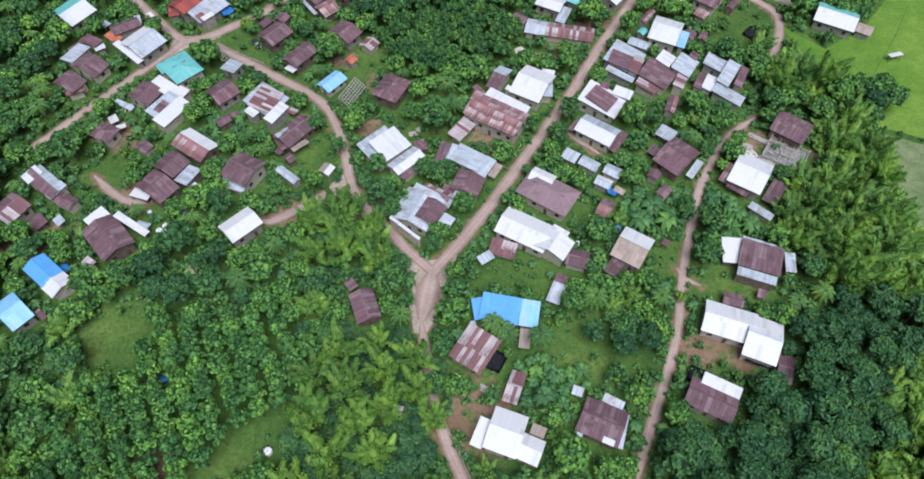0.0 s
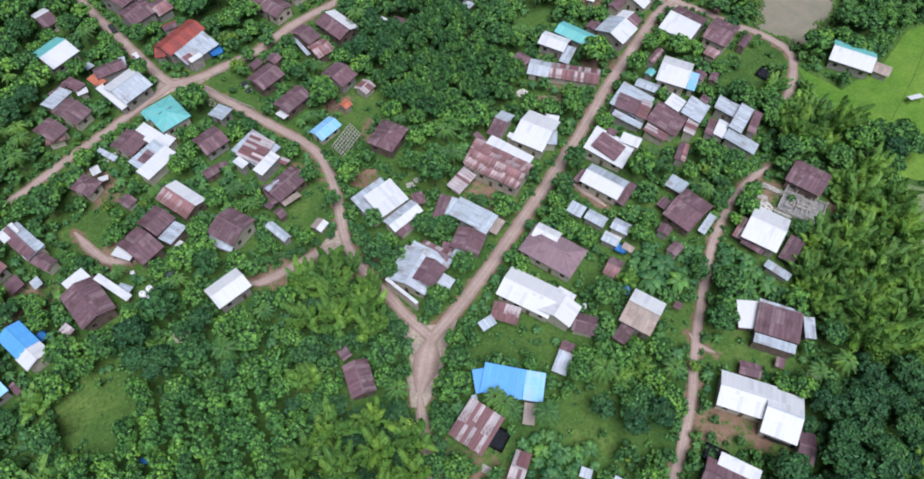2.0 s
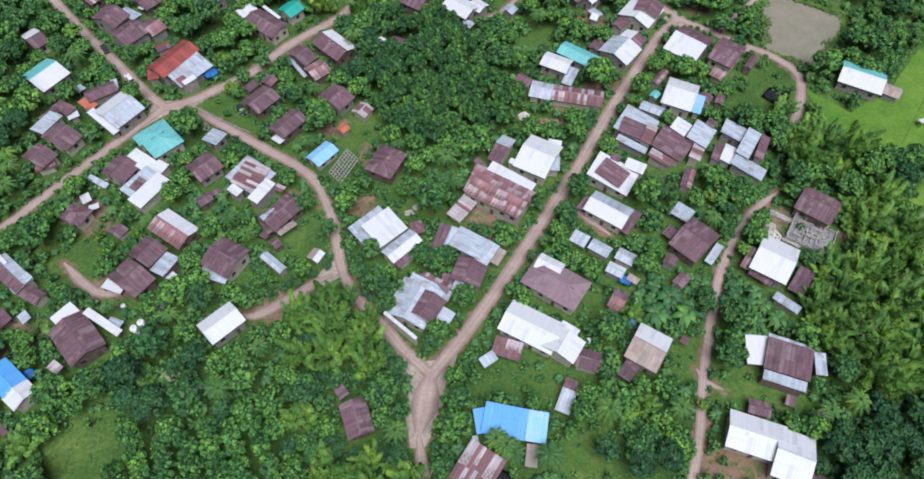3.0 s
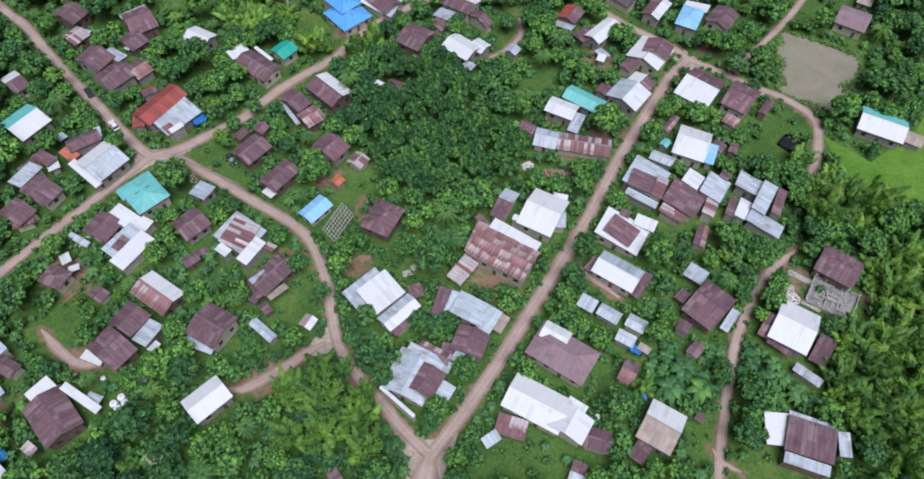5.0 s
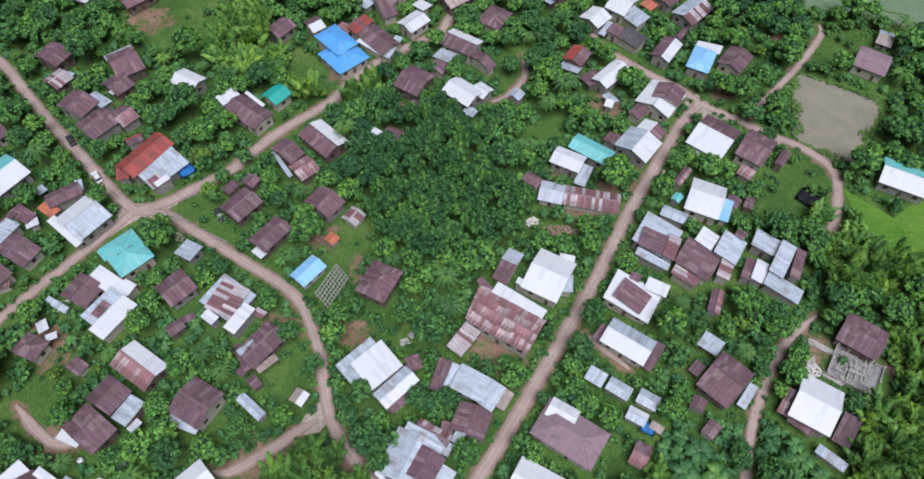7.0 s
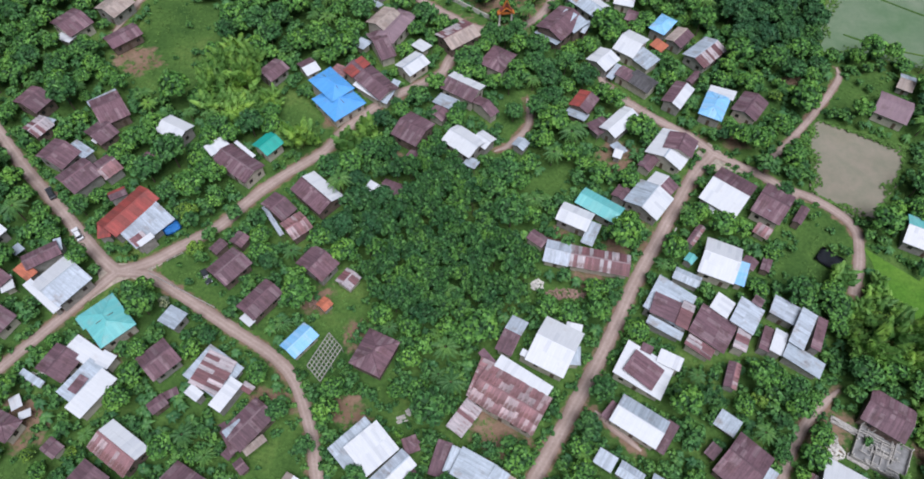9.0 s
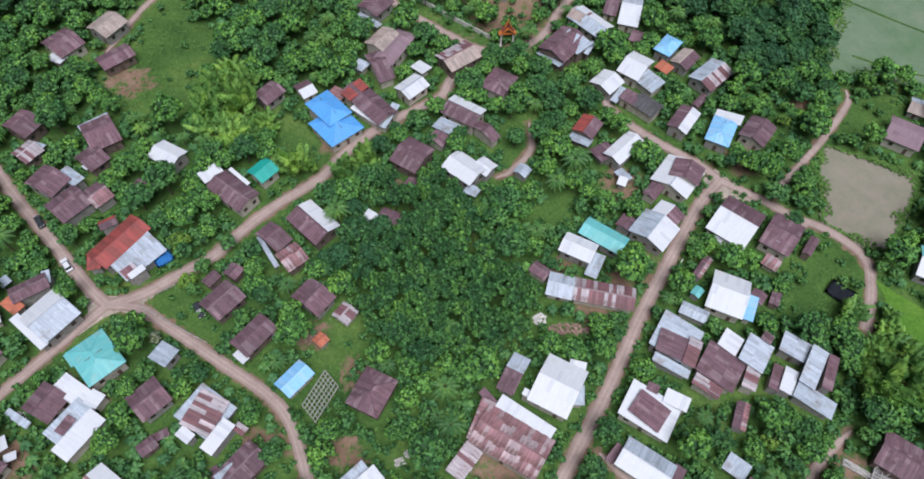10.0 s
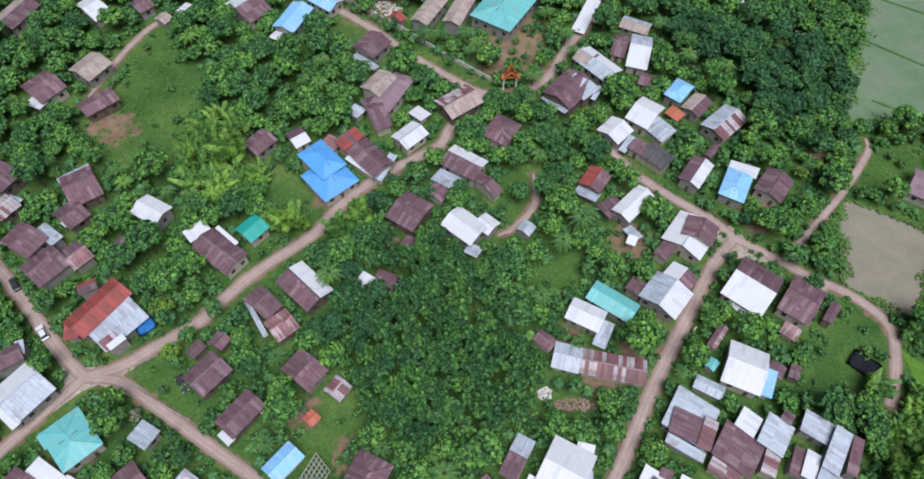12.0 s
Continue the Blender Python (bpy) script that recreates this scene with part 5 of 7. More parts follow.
house((-68.2, 131.8, -135.7, 4, 3.1, 2.4, "g", "RR"),
      (-66.2, 134.1, -149.4, 4, 2.1, 2.3, "f", "R"))
house((-5.7, 121.5, -16.6, 3.3, 7.3, 2.8, "f", "R"))
house((-11.9, 124.5, -37.3, 2.5, 2.9, 2.4, "g", "RR"))
house((41.7, 110.7, -34.7, 3, 1.8, 2.2, "f", "N"))
house((57.2, 248.9, -45.7, 4.6, 3.6, 2.4, "f", "O"))
house((40.5, 206.2, -22.4, 2.5, 4.6, 2.4, "g", "WZ"))
house((-88.0, 200.3, -124.2, 2.6, 3.5, 2.2, "g", "RR"))
house((132.2, 164.8, -162.9, 4.5, 1.7, 2.2, "f", "W"))


# ---- plants ----
vr = np.random.RandomState(11)


def unit(v):
    return v / (np.linalg.norm(v, axis=-1, keepdims=True) + 1e-9)


def leaves(where, normal, size, longer=1.5, fold=0.25):
    """Folded leaf shapes, two triangles each: corners and faces."""
    n = len(where)
    normal = unit(normal)
    side = unit(np.cross(normal, unit(vr.normal(size=(n, 3)))))
    along = np.cross(normal, side)
    s = np.asarray(size).reshape(-1, 1)
    v = np.stack([where - along * s * longer / 2, where - side * s / 2 + normal * s * fold, where + along * s * longer / 2, where + side * s / 2 + normal * s * fold], 1).reshape(-1, 3)
    i = np.arange(n)[:, None] * 4
    return v, np.concatenate([i + [0, 1, 2], i + [0, 2, 3]], 1).reshape(-1, 3)


ICO = None


def ico():
    """Corners and faces of a 20-sided ball, for the dense inside of a lobe."""
    global ICO
    if ICO is None:
        bm = bmesh.new()
        bmesh.ops.create_icosphere(bm, subdivisions=1, radius=1.0)
        bm.verts.index_update()
        ICO = np.array([v.co[:] for v in bm.verts]), np.array([[v.index for v in f.verts] for f in bm.faces])
        bm.free()
    return ICO


def crown(count, size, lobes, tall, spread, low=-0.35, flat=0.85, cores=99, big=0.0, lobe=(0.26, 0.38), core=0.84, loose=0.3):
    """A crown of unit reach: a dome of uneven lobes, each a dense inside under many small leaves."""
    k = np.arange(lobes) + 0.5
    angle = k * 2.39996 + vr.uniform(-0.35, 0.35, lobes)
    lean = np.arccos(np.clip(1 - 1.08 * k / lobes, -0.1, 1)) + vr.uniform(-0.12, 0.12, lobes)
    reach = vr.uniform(0.54, 0.76, lobes) * spread
    centre = np.stack([np.cos(angle) * np.sin(lean) * reach, np.sin(angle) * np.sin(lean) * reach, tall + (np.cos(lean) - 0.6) * reach * 0.95], 1)
    rad = vr.uniform(*lobe, lobes) + big
    pick = vr.choice(lobes, count, p=rad ** 2 / (rad ** 2).sum())
    d = unit(vr.normal(size=(count, 3)) + unit(centre - [0, 0, tall - 0.6])[pick] * 0.7)
    d[:, 2] = np.where(d[:, 2] < low, -d[:, 2], d[:, 2])
    where = centre[pick] + d * (rad[pick] * vr.uniform(0.80, 1.08, count))[:, None] * [1, 1, flat]
    v, f = leaves(where, d + vr.normal(size=(count, 3)) * loose, vr.uniform(0.65, 1.35, count) * size)
    vs, fs, off = [v], [f], len(v)
    # cores take the second, darker slot, so gaps between leaves read as shaded
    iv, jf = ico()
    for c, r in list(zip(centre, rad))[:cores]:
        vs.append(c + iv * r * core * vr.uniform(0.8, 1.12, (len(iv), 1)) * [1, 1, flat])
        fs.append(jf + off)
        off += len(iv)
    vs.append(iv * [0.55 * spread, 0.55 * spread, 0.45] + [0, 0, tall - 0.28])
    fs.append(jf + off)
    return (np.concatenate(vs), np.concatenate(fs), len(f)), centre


def mesh_of(name, vf, material, leafy=0, inner=None):
    me = bpy.data.meshes.new(name)
    me.from_pydata(vf[0].tolist(), [], vf[1].tolist())
    me.materials.append(material)
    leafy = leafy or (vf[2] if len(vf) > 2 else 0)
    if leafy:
        # the dense inside gets a darker leaf green: crown shade put into the colour
        me.materials.append(inner or INNER_SHADE)
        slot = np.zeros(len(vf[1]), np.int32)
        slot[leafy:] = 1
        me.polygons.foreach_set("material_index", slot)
    return me


def trunk_mesh(name, centre, thick, material):
    bm = bmesh.new()
    top = Vector((0.03, -0.02, float(centre[0][2]) * 0.75))
    rod(bm, (0, 0, -0.05), top, thick, thick * 0.55)
    for c in centre[1:6]:
        rod(bm, top * 0.8, Vector(c), thick * 0.45, thick * 0.12, 5)
    me = bpy.data.meshes.new(name)
    bm.to_mesh(me)
    bm.free()
    me.materials.append(material)
    return me


def tree_kind(name, material, count, size, lobes, tall, spread, low=-0.35, cores=99, big=0.0, **shape):
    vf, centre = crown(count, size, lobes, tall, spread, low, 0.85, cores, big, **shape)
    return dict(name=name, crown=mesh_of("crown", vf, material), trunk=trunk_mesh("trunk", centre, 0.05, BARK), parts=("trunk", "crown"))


def bamboo_kind(culms=14, n=32, leaf=0.13, girth=0.25):
    """Culms that lean out, each ending in a drooping feathery plume."""
    bm, vs, fs, cs, ds, off, low = bmesh.new(), [], [], [], [], 0, 0
    for k in range(culms):
        a, out = 2.4 * k + vr.uniform(-0.3, 0.3), 0.04 + 0.90 * math.sqrt((k + 0.2) / culms)
        high = vr.uniform(1.5, 2.9) - 0.75 * out
        line = np.linspace(0, 1, 5)
        pts = np.stack([math.cos(a) * (0.3 * out + 0.7 * out * line ** 1.6), math.sin(a) * (0.3 * out + 0.7 * out * line ** 1.6), high * line], 1)
        for p, q in zip(pts, pts[1:]):
            rod(bm, p, q, 0.014, 0.011, 3)
        s = vr.uniform(0.0, 1.0, n) ** 0.85
        lean = vr.normal(size=3) * [0.24, 0.24, 0.0]
        tip, root = pts[-1] + lean + [math.cos(a) * 0.12, math.sin(a) * 0.12, 0.0], pts[2]
        axis = root + (tip - root) * s[:, None] + np.outer(np.sin(s * np.pi) * 0.12, -lean * 2)
        ahead = unit(tip - root)
        across = unit(np.cross(ahead, [0.3, 1.0, 0.1]))
        lift = np.cross(across, ahead)
        turn = vr.uniform(-np.pi, np.pi, n)
        ray = across * np.sin(turn)[:, None] + lift * np.cos(turn)[:, None]
        wide = girth * np.sin(np.pi * (0.26 + 0.66 * s)) + 0.02
        where = axis + ray * (wide * vr.uniform(0.62, 1.07, n))[:, None]
        along = unit(ray * 0.8 + ahead * 0.55 + vr.normal(size=(n, 3)) * 0.25)
        up = unit(ray * 0.8 + ahead * 0.7 + vr.normal(size=(n, 3)) * 0.2)
        side = unit(np.cross(up, along))
        size = vr.uniform(0.77, 1.23, (n, 1)) * leaf
        v = np.stack([where - along * size * 0.4, where - side * size * 0.26 - up * size * 0.08, where + along * size * 0.6, where + side * size * 0.26 - up * size * 0.08], 1).reshape(-1, 3)
        q = np.arange(n)[:, None] * 4
        f = np.concatenate([q + [0, 2, 1], q + [0, 3, 2]], 1).reshape(-1, 3)
        vs.append(v)
        fs.append(f + off)
        off += len(v)
        # the dense body of the plume
        ring, rows = 6, 4
        t = np.repeat(np.linspace(0.02, 0.98, rows), ring)
        th = np.tile(np.arange(ring) * 2 * np.pi / ring, rows) + t * 2.0
        rad = (girth * np.sin(np.pi * (0.26 + 0.66 * t)) + 0.02) * vr.uniform(0.66, 0.98, len(t))
        body = root + (tip - root) * t[:, None] + np.outer(np.sin(t * np.pi) * 0.12, -lean * 2) + (across * np.sin(th)[:, None] + lift * np.cos(th)[:, None]) * rad[:, None]
        cells = [(i * ring + j, i * ring + (j + 1) % ring, (i + 1) * ring + (j + 1) % ring, (i + 1) * ring + j) for i in range(rows - 1) for j in range(ring)]
        tris = np.array([q for w in cells for q in ((w[0], w[2], w[1]), (w[0], w[3], w[2]))])
        cs.append(body)
        ds.append(tris + low)
        low += len(body)
    me = bpy.data.meshes.new("bamboo_base")
    bm.to_mesh(me)
    bm.free()
    me.materials.append(CULM)
    return dict(name="bamboo_clump", trunk=me, crown=mesh_of("foliage", (np.concatenate(vs + cs), np.concatenate(fs + [d + off for d in ds])), LEAF_B), parts=("bamboo_base", "foliage"))


def blades(count, length, width, rise, droop, cut, start, folds=5):
    """Arching leaf blades round a stem; cut: how deep the edge is slit."""
    vs, fs = [], []
    for k in range(count):
        a = 2 * math.pi * k / count * 1.0 + vr.uniform(-0.35, 0.35)
        l, up = length * vr.uniform(0.75, 1.1), rise * vr.uniform(0.5, 1.3)
        d, n = np.array([math.cos(a), math.sin(a), 0]), np.array([-math.sin(a), math.cos(a), 0])
        o = len(vs)
        for j in range(folds + 1):
            s = j / folds
            p = d * l * (s - 0.12 * s * s) + np.array([0, 0, start + up * s - droop * s * s])
            w = width * math.sin(math.pi * min(0.98, 0.12 + s * 0.86)) * (1 - (cut if j % 2 else 0))
            vs += [p - n * w - [0, 0, w * 0.35], p, p + n * w - [0, 0, w * 0.35]]
        for j in range(folds):
            q = o + 3 * j
            fs += [(q, q + 1, q + 4), (q, q + 4, q + 3), (q + 1, q + 2, q + 5), (q + 1, q + 5, q + 4)]
    return np.array(vs), np.array(fs)


def banana_kind():
    vs, fs = blades(12, 1.0, 0.19, 0.8, 1.1, 0.12, 0.95, 4)
    bm = bmesh.new()
    rod(bm, (0, 0, -0.03), (0.02, 0.01, 1.0), 0.08, 0.05, 7)
    me = bpy.data.meshes.new("stem")
    bm.to_mesh(me)
    bm.free()
    me.materials.append(CULM)
    return dict(name="banana_plant", trunk=me, crown=mesh_of("leaf_crown", (vs, fs), LEAF_N), parts=("stem", "leaf_crown"))


def palm_kind():
    """Fronds of many narrow leaflets."""
    vs, fs = [], []
    for k in range(15):
        a = 2 * math.pi * k / 15 + vr.uniform(-0.2, 0.2)
        d, n = np.array([math.cos(a), math.sin(a), 0]), np.array([-math.sin(a), math.cos(a), 0])
        up, l = vr.uniform(0.1, 0.65), vr.uniform(0.85, 1.1)
        for j in range(13):
            s = 0.12 + 0.88 * j / 12
            p = d * l * (s - 0.15 * s * s) + np.array([0, 0, 2.0 + up * s - 0.75 * s * s])
            w = 0.19 * math.sin(math.pi * (0.15 + 0.8 * s)) + 0.03
            for side in (-1, 1):
                o = len(vs)
                vs += [p, p + d * 0.075, p + n * side * w + d * 0.10 - np.array([0, 0, w * 0.55])]
                fs.append((o, o + 1, o + 2) if side > 0 else (o + 1, o, o + 2))
    bm = bmesh.new()
    rod(bm, (0.06, 0, -0.05), (0.02, 0, 1.0), 0.055, 0.045, 7)
    rod(bm, (0.02, 0, 1.0), (0, 0, 2.0), 0.045, 0.04, 7)
    me = bpy.data.meshes.new("trunk")
    bm.to_mesh(me)
    bm.free()
    me.materials.append(BARK)
    return dict(name="coconut_palm", trunk=me, crown=mesh_of("frond_crown", (np.array(vs), np.array(fs)), LEAF_P), parts=("trunk", "frond_crown"))


KINDS = {
    "broad": [tree_kind("broadleaf_tree", LEAF, 290, 0.18, n, t, s) for n, t, s in ((15, 1.75, 1.0), (19, 1.5, 1.05), (13, 2.0, 0.95))],
    "small": [tree_kind("fruit_tree", LEAF_S, 98, 0.30, n, t, s, -0.35) for n, t, s in ((8, 1.45, 1.0), (10, 1.65, 0.95), (7, 1.3, 1.05))],
    "dark": [tree_kind("dark_broadleaf_tree", LEAF_D, 310, 0.175, n, t, s) for n, t, s in ((17, 1.8, 1.0), (14, 2.0, 1.0))],
    "rubber": [tree_kind("plantation_tree", LEAF_R, 170, 0.235, n, t, s, -0.05, lobe=(0.30, 0.42)) for n, t, s in ((8, 2.3, 1.05), (9, 2.1, 1.1), (7, 2.5, 1.0))],
    "lime": [tree_kind("lime_green_tree", LEAF_Y, 260, 0.18, n, 1.5, s) for n, s in ((12, 1.0), (14, 1.05))],
    "blossom": [tree_kind("flowering_tree", BLOSSOM, 260, 0.18, 12, 1.6, 1.0)],
    "grove": [tree_kind("grove_tree", LEAF_G, 170, 0.235, n, t, s, -0.05, lobe=(0.30, 0.42)) for n, t, s in ((9, 2.1, 1.0), (10, 1.9, 1.05), (8, 2.4, 1.0))],
    "bamboo": [bamboo_kind() for _ in range(5)],
    "giant": [bamboo_kind(17, 88, 0.088, 0.22) for _ in range(4)],
    "banana": [banana_kind() for _ in range(3)],
    "palm": [palm_kind() for _ in range(2)],
    "shrub": [tree_kind("shrub", LEAF_S, 46, 0.42, n, 0.55, 1.0, -0.35, 2) for n in (4, 5, 4)],
}
LABELS = {
    "broad": ("leafy green broadleaf tree among the houses", "tree", "broadleaf trees"), "small": ("small bright green fruit tree in a yard", "tree", "fruit trees"),
    "dark": ("tall dark green broadleaf tree in a grove", "tree", "dark trees"), "rubber": ("slender green plantation tree standing in a row", "tree", "plantation trees"),
    "lime": ("rounded bright yellow-green tree in a yard", "tree", "lime-green trees"), "blossom": ("pale cream flowering tree among green trees", "tree", "flowering trees"),
    "grove": ("rounded mid-green tree in a dense grove", "tree", "grove trees"),
    "bamboo": ("feathery yellow-green clump of tall arching bamboo", "bamboo", "bamboo clumps"), "banana": ("banana plant with broad drooping green leaves", "banana plant", "banana plants"),
    "giant": ("tall bamboo clump with arching yellow-green plumes", "bamboo", "bamboo clumps"), "palm": ("coconut palm with a star of drooping fronds", "palm", "palms"), "shrub": ("low bushy green shrub on the grass", "shrub", "shrubs"),
}
made, spill = {k: 0 for k in KINDS}, {k: [] for k in KINDS}
LIMIT = {"broad": 250, "small": 160, "dark": 170, "rubber": 220, "grove": 180, "lime": 60, "blossom": 9, "bamboo": 200, "giant": 60, "banana": 160, "palm": 90, "shrub": 80}


def plant(kind, x, y, r, high=1.0):
    """One plant of reach r; those past the limit join the thicket of their kind."""
    turn, which = vr.uniform(0, 360), vr.randint(len(KINDS[kind]))
    tall = r * high * vr.uniform(0.88, 1.12)
    if made[kind] >= LIMIT[kind]:
        spill[kind].append((which, x, y, r, tall, turn))
        return
    made[kind] += 1
    k = KINDS[kind][which]
    base = new(k["name"])
    base.matrix_world = pose(x, y, -0.1, 0, 0, turn) @ Matrix.Diagonal((r, r, tall, 1))
    tagged(base, *LABELS[kind])
    for piece, data in zip(k["parts"], (k["trunk"], k["crown"])):
        ob = new(piece, data)
        ob.parent = base
        if piece == "bamboo_base":
            ob["kind"] = "stuff"


def in_any(polys, x, y):
    hit = np.zeros(np.shape(x), bool)
    for p in polys:
        hit |= inside(p, x, y)
    return hit


def free_room(x, y):
    """Distance to the nearest roof, road, water or open yard."""
    best = np.full(np.shape(x), 50.0)
    ux, uy = x / np.hypot(x, 85.0), 85.0 / np.hypot(x, 85.0)
    for hx, hy, turn, a, b in HOUSES:
        c, s = math.cos(radians(turn)), math.sin(radians(turn))
        u, v = (x - hx) * c + (y - hy) * s, -(x - hx) * s + (y - hy) * c
        dx, dy = np.maximum(np.abs(u) - a, 0), np.maximum(np.abs(v) - b, 0)
        out = np.hypot(dx, dy)
        # crowns lean over what lies behind them: keep more room on the near side
        near = np.clip(((hx - x) * ux + (hy - y) * uy) / (np.hypot(x - hx, y - hy) + 1e-6), 0, 1)
        best = np.minimum(best, out + 0.5 - 1.7 * near)
    for points, width in ROADS:
        best = np.minimum(best, to_segments(points, x, y) - width / 2 + (0.4 if width > 3.25 else 0.6))
        best = np.minimum(best, to_segments(points, x + 3.0 * ux, y + 3.0 * uy) - width / 2 + 0.9)
    for poly in OPEN + [RICE_FIELD, WET_FIELD, POND, FLOODED]:
        ring = poly + poly[:1]
        d = to_segments(ring, x, y)
        best = np.minimum(best, np.where(inside(poly, x, y), -d, d) + (0.3 if poly in OPEN else -0.3))
    return best


taken = {}


def claim(x, y, r, pack):
    """Whether a plant of reach r still finds room beside its neighbours."""
    cx, cy = int(x // 6), int(y // 6)
    for i in range(cx - 1, cx + 2):
        for j in range(cy - 1, cy + 2):
            for px, py, pr in taken.get((i, j), ()):
                if (px - x) ** 2 + (py - y) ** 2 < (pack * (pr + r)) ** 2:
                    return False
    taken.setdefault((cx, cy), []).append((x, y, r))
    return True


def stand(kind, x, y, r):
    """A plant at a known place, which keeps its room."""
    plant(kind, x, y, r * (1.25 if kind == "palm" else 1.0))
    taken.setdefault((int(x // 6), int(y // 6)), []).append((x, y, r))


stand("broad", -100.2, 182.5, 3)
stand("small", -94.5, 184.6, 1.6)
stand("lime", -74.1, 182.8, 2.3)
stand("broad", -78.9, 187.7, 3)
stand("small", -61.2, 182.8, 2.2)
stand("small", -54.7, 180.2, 2.6)
stand("lime", -68.8, 171.3, 2.2)
stand("dark", -49.6, 167.7, 2.5)
stand("small", -89.9, 171.4, 1.9)
stand("small", -46.8, 161.6, 1.5)
stand("blossom", -72.9, 156.7, 1.6)
stand("small", 58.9, 238.2, 3.2)
stand("broad", 78.9, 236.4, 2.1)
stand("lime", 85.3, 237.6, 1.8)
stand("lime", 88.8, 229.0, 2.0)
stand("small", 94.0, 231.4, 2.0)
stand("dark", 70.2, 212.4, 2.0)
stand("broad", 13.0, 251.1, 3.4)
stand("broad", 18.8, 239.3, 3.0)
stand("lime", 31.6, 247.8, 2.1)
stand("broad", 18.0, 220.0, 3.5)
stand("broad", 10.5, 228.7, 3.0)
stand("broad", -3.6, 219.7, 2.4)
stand("broad", -21.8, 221.7, 2.0)
stand("broad", -11.2, 218.1, 1.8)
stand("broad", 4.2, 251.2, 2.4)
stand("small", 9.4, 239.5, 2.2)
stand("broad", -9.5, 114.7, 2.4)
stand("broad", -5.4, 114.9, 2.6)
stand("small", -16.4, 106.8, 3.0)
stand("dark", -18.1, 101.5, 2.5)
stand("broad", 0.3, 103.8, 3.2)
stand("small", 5.0, 123.2, 2.2)
stand("small", 20.4, 120.5, 2.0)
stand("small", 67.3, 137.1, 3.0)
stand("lime", 65.0, 136.0, 2.0)
stand("broad", 73.2, 138.7, 3.0)
stand("lime", 98.7, 156.4, 2.4)
stand("small", 53.9, 136.0, 3.0)
stand("small", 68.7, 131.4, 2.5)
stand("broad", 58.5, 106.3, 2.2)
stand("small", 72.9, 118.2, 1.5)
stand("dark", 86.0, 117.1, 2.4)
stand("lime", -72.3, 183.0, 2.1)
stand("lime", -68.4, 172.0, 2.2)
stand("lime", -92.8, 120.2, 1.6)
stand("lime", -84.0, 121.0, 1.4)
stand("small", -71.9, 127.4, 1.8)
stand("banana", -64.5, 133.5, 2.4)
stand("banana", -64.4, 129.3, 2.3)
stand("banana", -59.9, 128.5, 2.4)
stand("banana", -65.9, 126.1, 2.2)
stand("palm", -60.0, 124.3, 2.4)
stand("banana", -67.6, 118.1, 2.2)
stand("blossom", -64.7, 83.9, 2.2)
stand("palm", -54.4, 80.2, 2.6)
stand("lime", 53.6, 79.3, 1.5)
stand("lime", 36.1, 59.0, 2.0)
stand("dark", 31.0, 68.3, 3.0)
stand("dark", 37.6, 65.2, 3.4)
stand("palm", 47.5, 77.2, 2.4)
stand("palm", 31.9, 76.5, 2.7)
stand("small", -63.2, 84.0, 2.0)
stand("palm", 18.3, 66.4, 2.6)
stand("palm", 9.5, 68.5, 2.4)
stand("palm", 31.4, 76.6, 2.6)
stand("palm", -3.2, 137.6, 2.6)
stand("palm", -3.9, 136.8, 2.8)
stand("palm", -5.7, 160.1, 2.6)
stand("palm", -34.4, 190.9, 3.0)
stand("palm", 26.9, 208.3, 3.0)
stand("palm", -13.9, 70.9, 2.4)
stand("palm", -52.7, 79.2, 2.6)
stand("palm", 27.1, 277.9, 2.6)
stand("palm", -3.7, 276.6, 2.6)
stand("palm", -0, 273.2, 2.4)
stand("palm", 16.6, 260, 2.6)
stand("palm", 21.1, 287.4, 2.4)
stand("palm", -16.3, 276, 2.6)
stand("palm", 29, 211.5, 2.4)
stand("broad", 9.6, 248.2, 3.2)
stand("broad", 5.4, 251.8, 2.8)
stand("dark", -29.6, 183.8, 4.0)
stand("dark", -24.9, 178, 3.6)
stand("dark", -31.7, 177.8, 3.6)
stand("dark", -23, 187.4, 3.4)
stand("bamboo", -33.8, 204.7, 4.4)
stand("bamboo", -29.2, 209.4, 4.2)
stand("dark", -3, 179.2, 2.4)
stand("small", -65.8, 175.8, 2.2)
stand("broad", -60.4, 147.7, 2.4)
stand("broad", -49.3, 108.8, 2.4)
stand("broad", -7.4, 114.2, 3.0)
stand("broad", -4, 115.8, 2.8)
stand("broad", -10.9, 115.7, 2.6)
stand("broad", -5.8, 94.7, 3.2)
stand("broad", -7.2, 92.3, 2.6)
stand("small", -23.4, 117.1, 2.8)
stand("small", -21.8, 107.2, 3.0)
stand("broad", 18.5, 238.5, 3.4)
stand("broad", 22.7, 224.4, 3.4)
stand("broad", 11.6, 218.4, 3.0)
stand("broad", -64.5, 84.9, 2.4)
stand("broad", 58.5, 104, 2.6)
stand("broad", 66.8, 123.7, 2.2)
stand("broad", 83.2, 194, 2.6)
stand("small", 80.2, 201.7, 3.2)
stand("broad", -5.7, 55.1, 2.8)
stand("broad", -4.3, 64.2, 2.4)
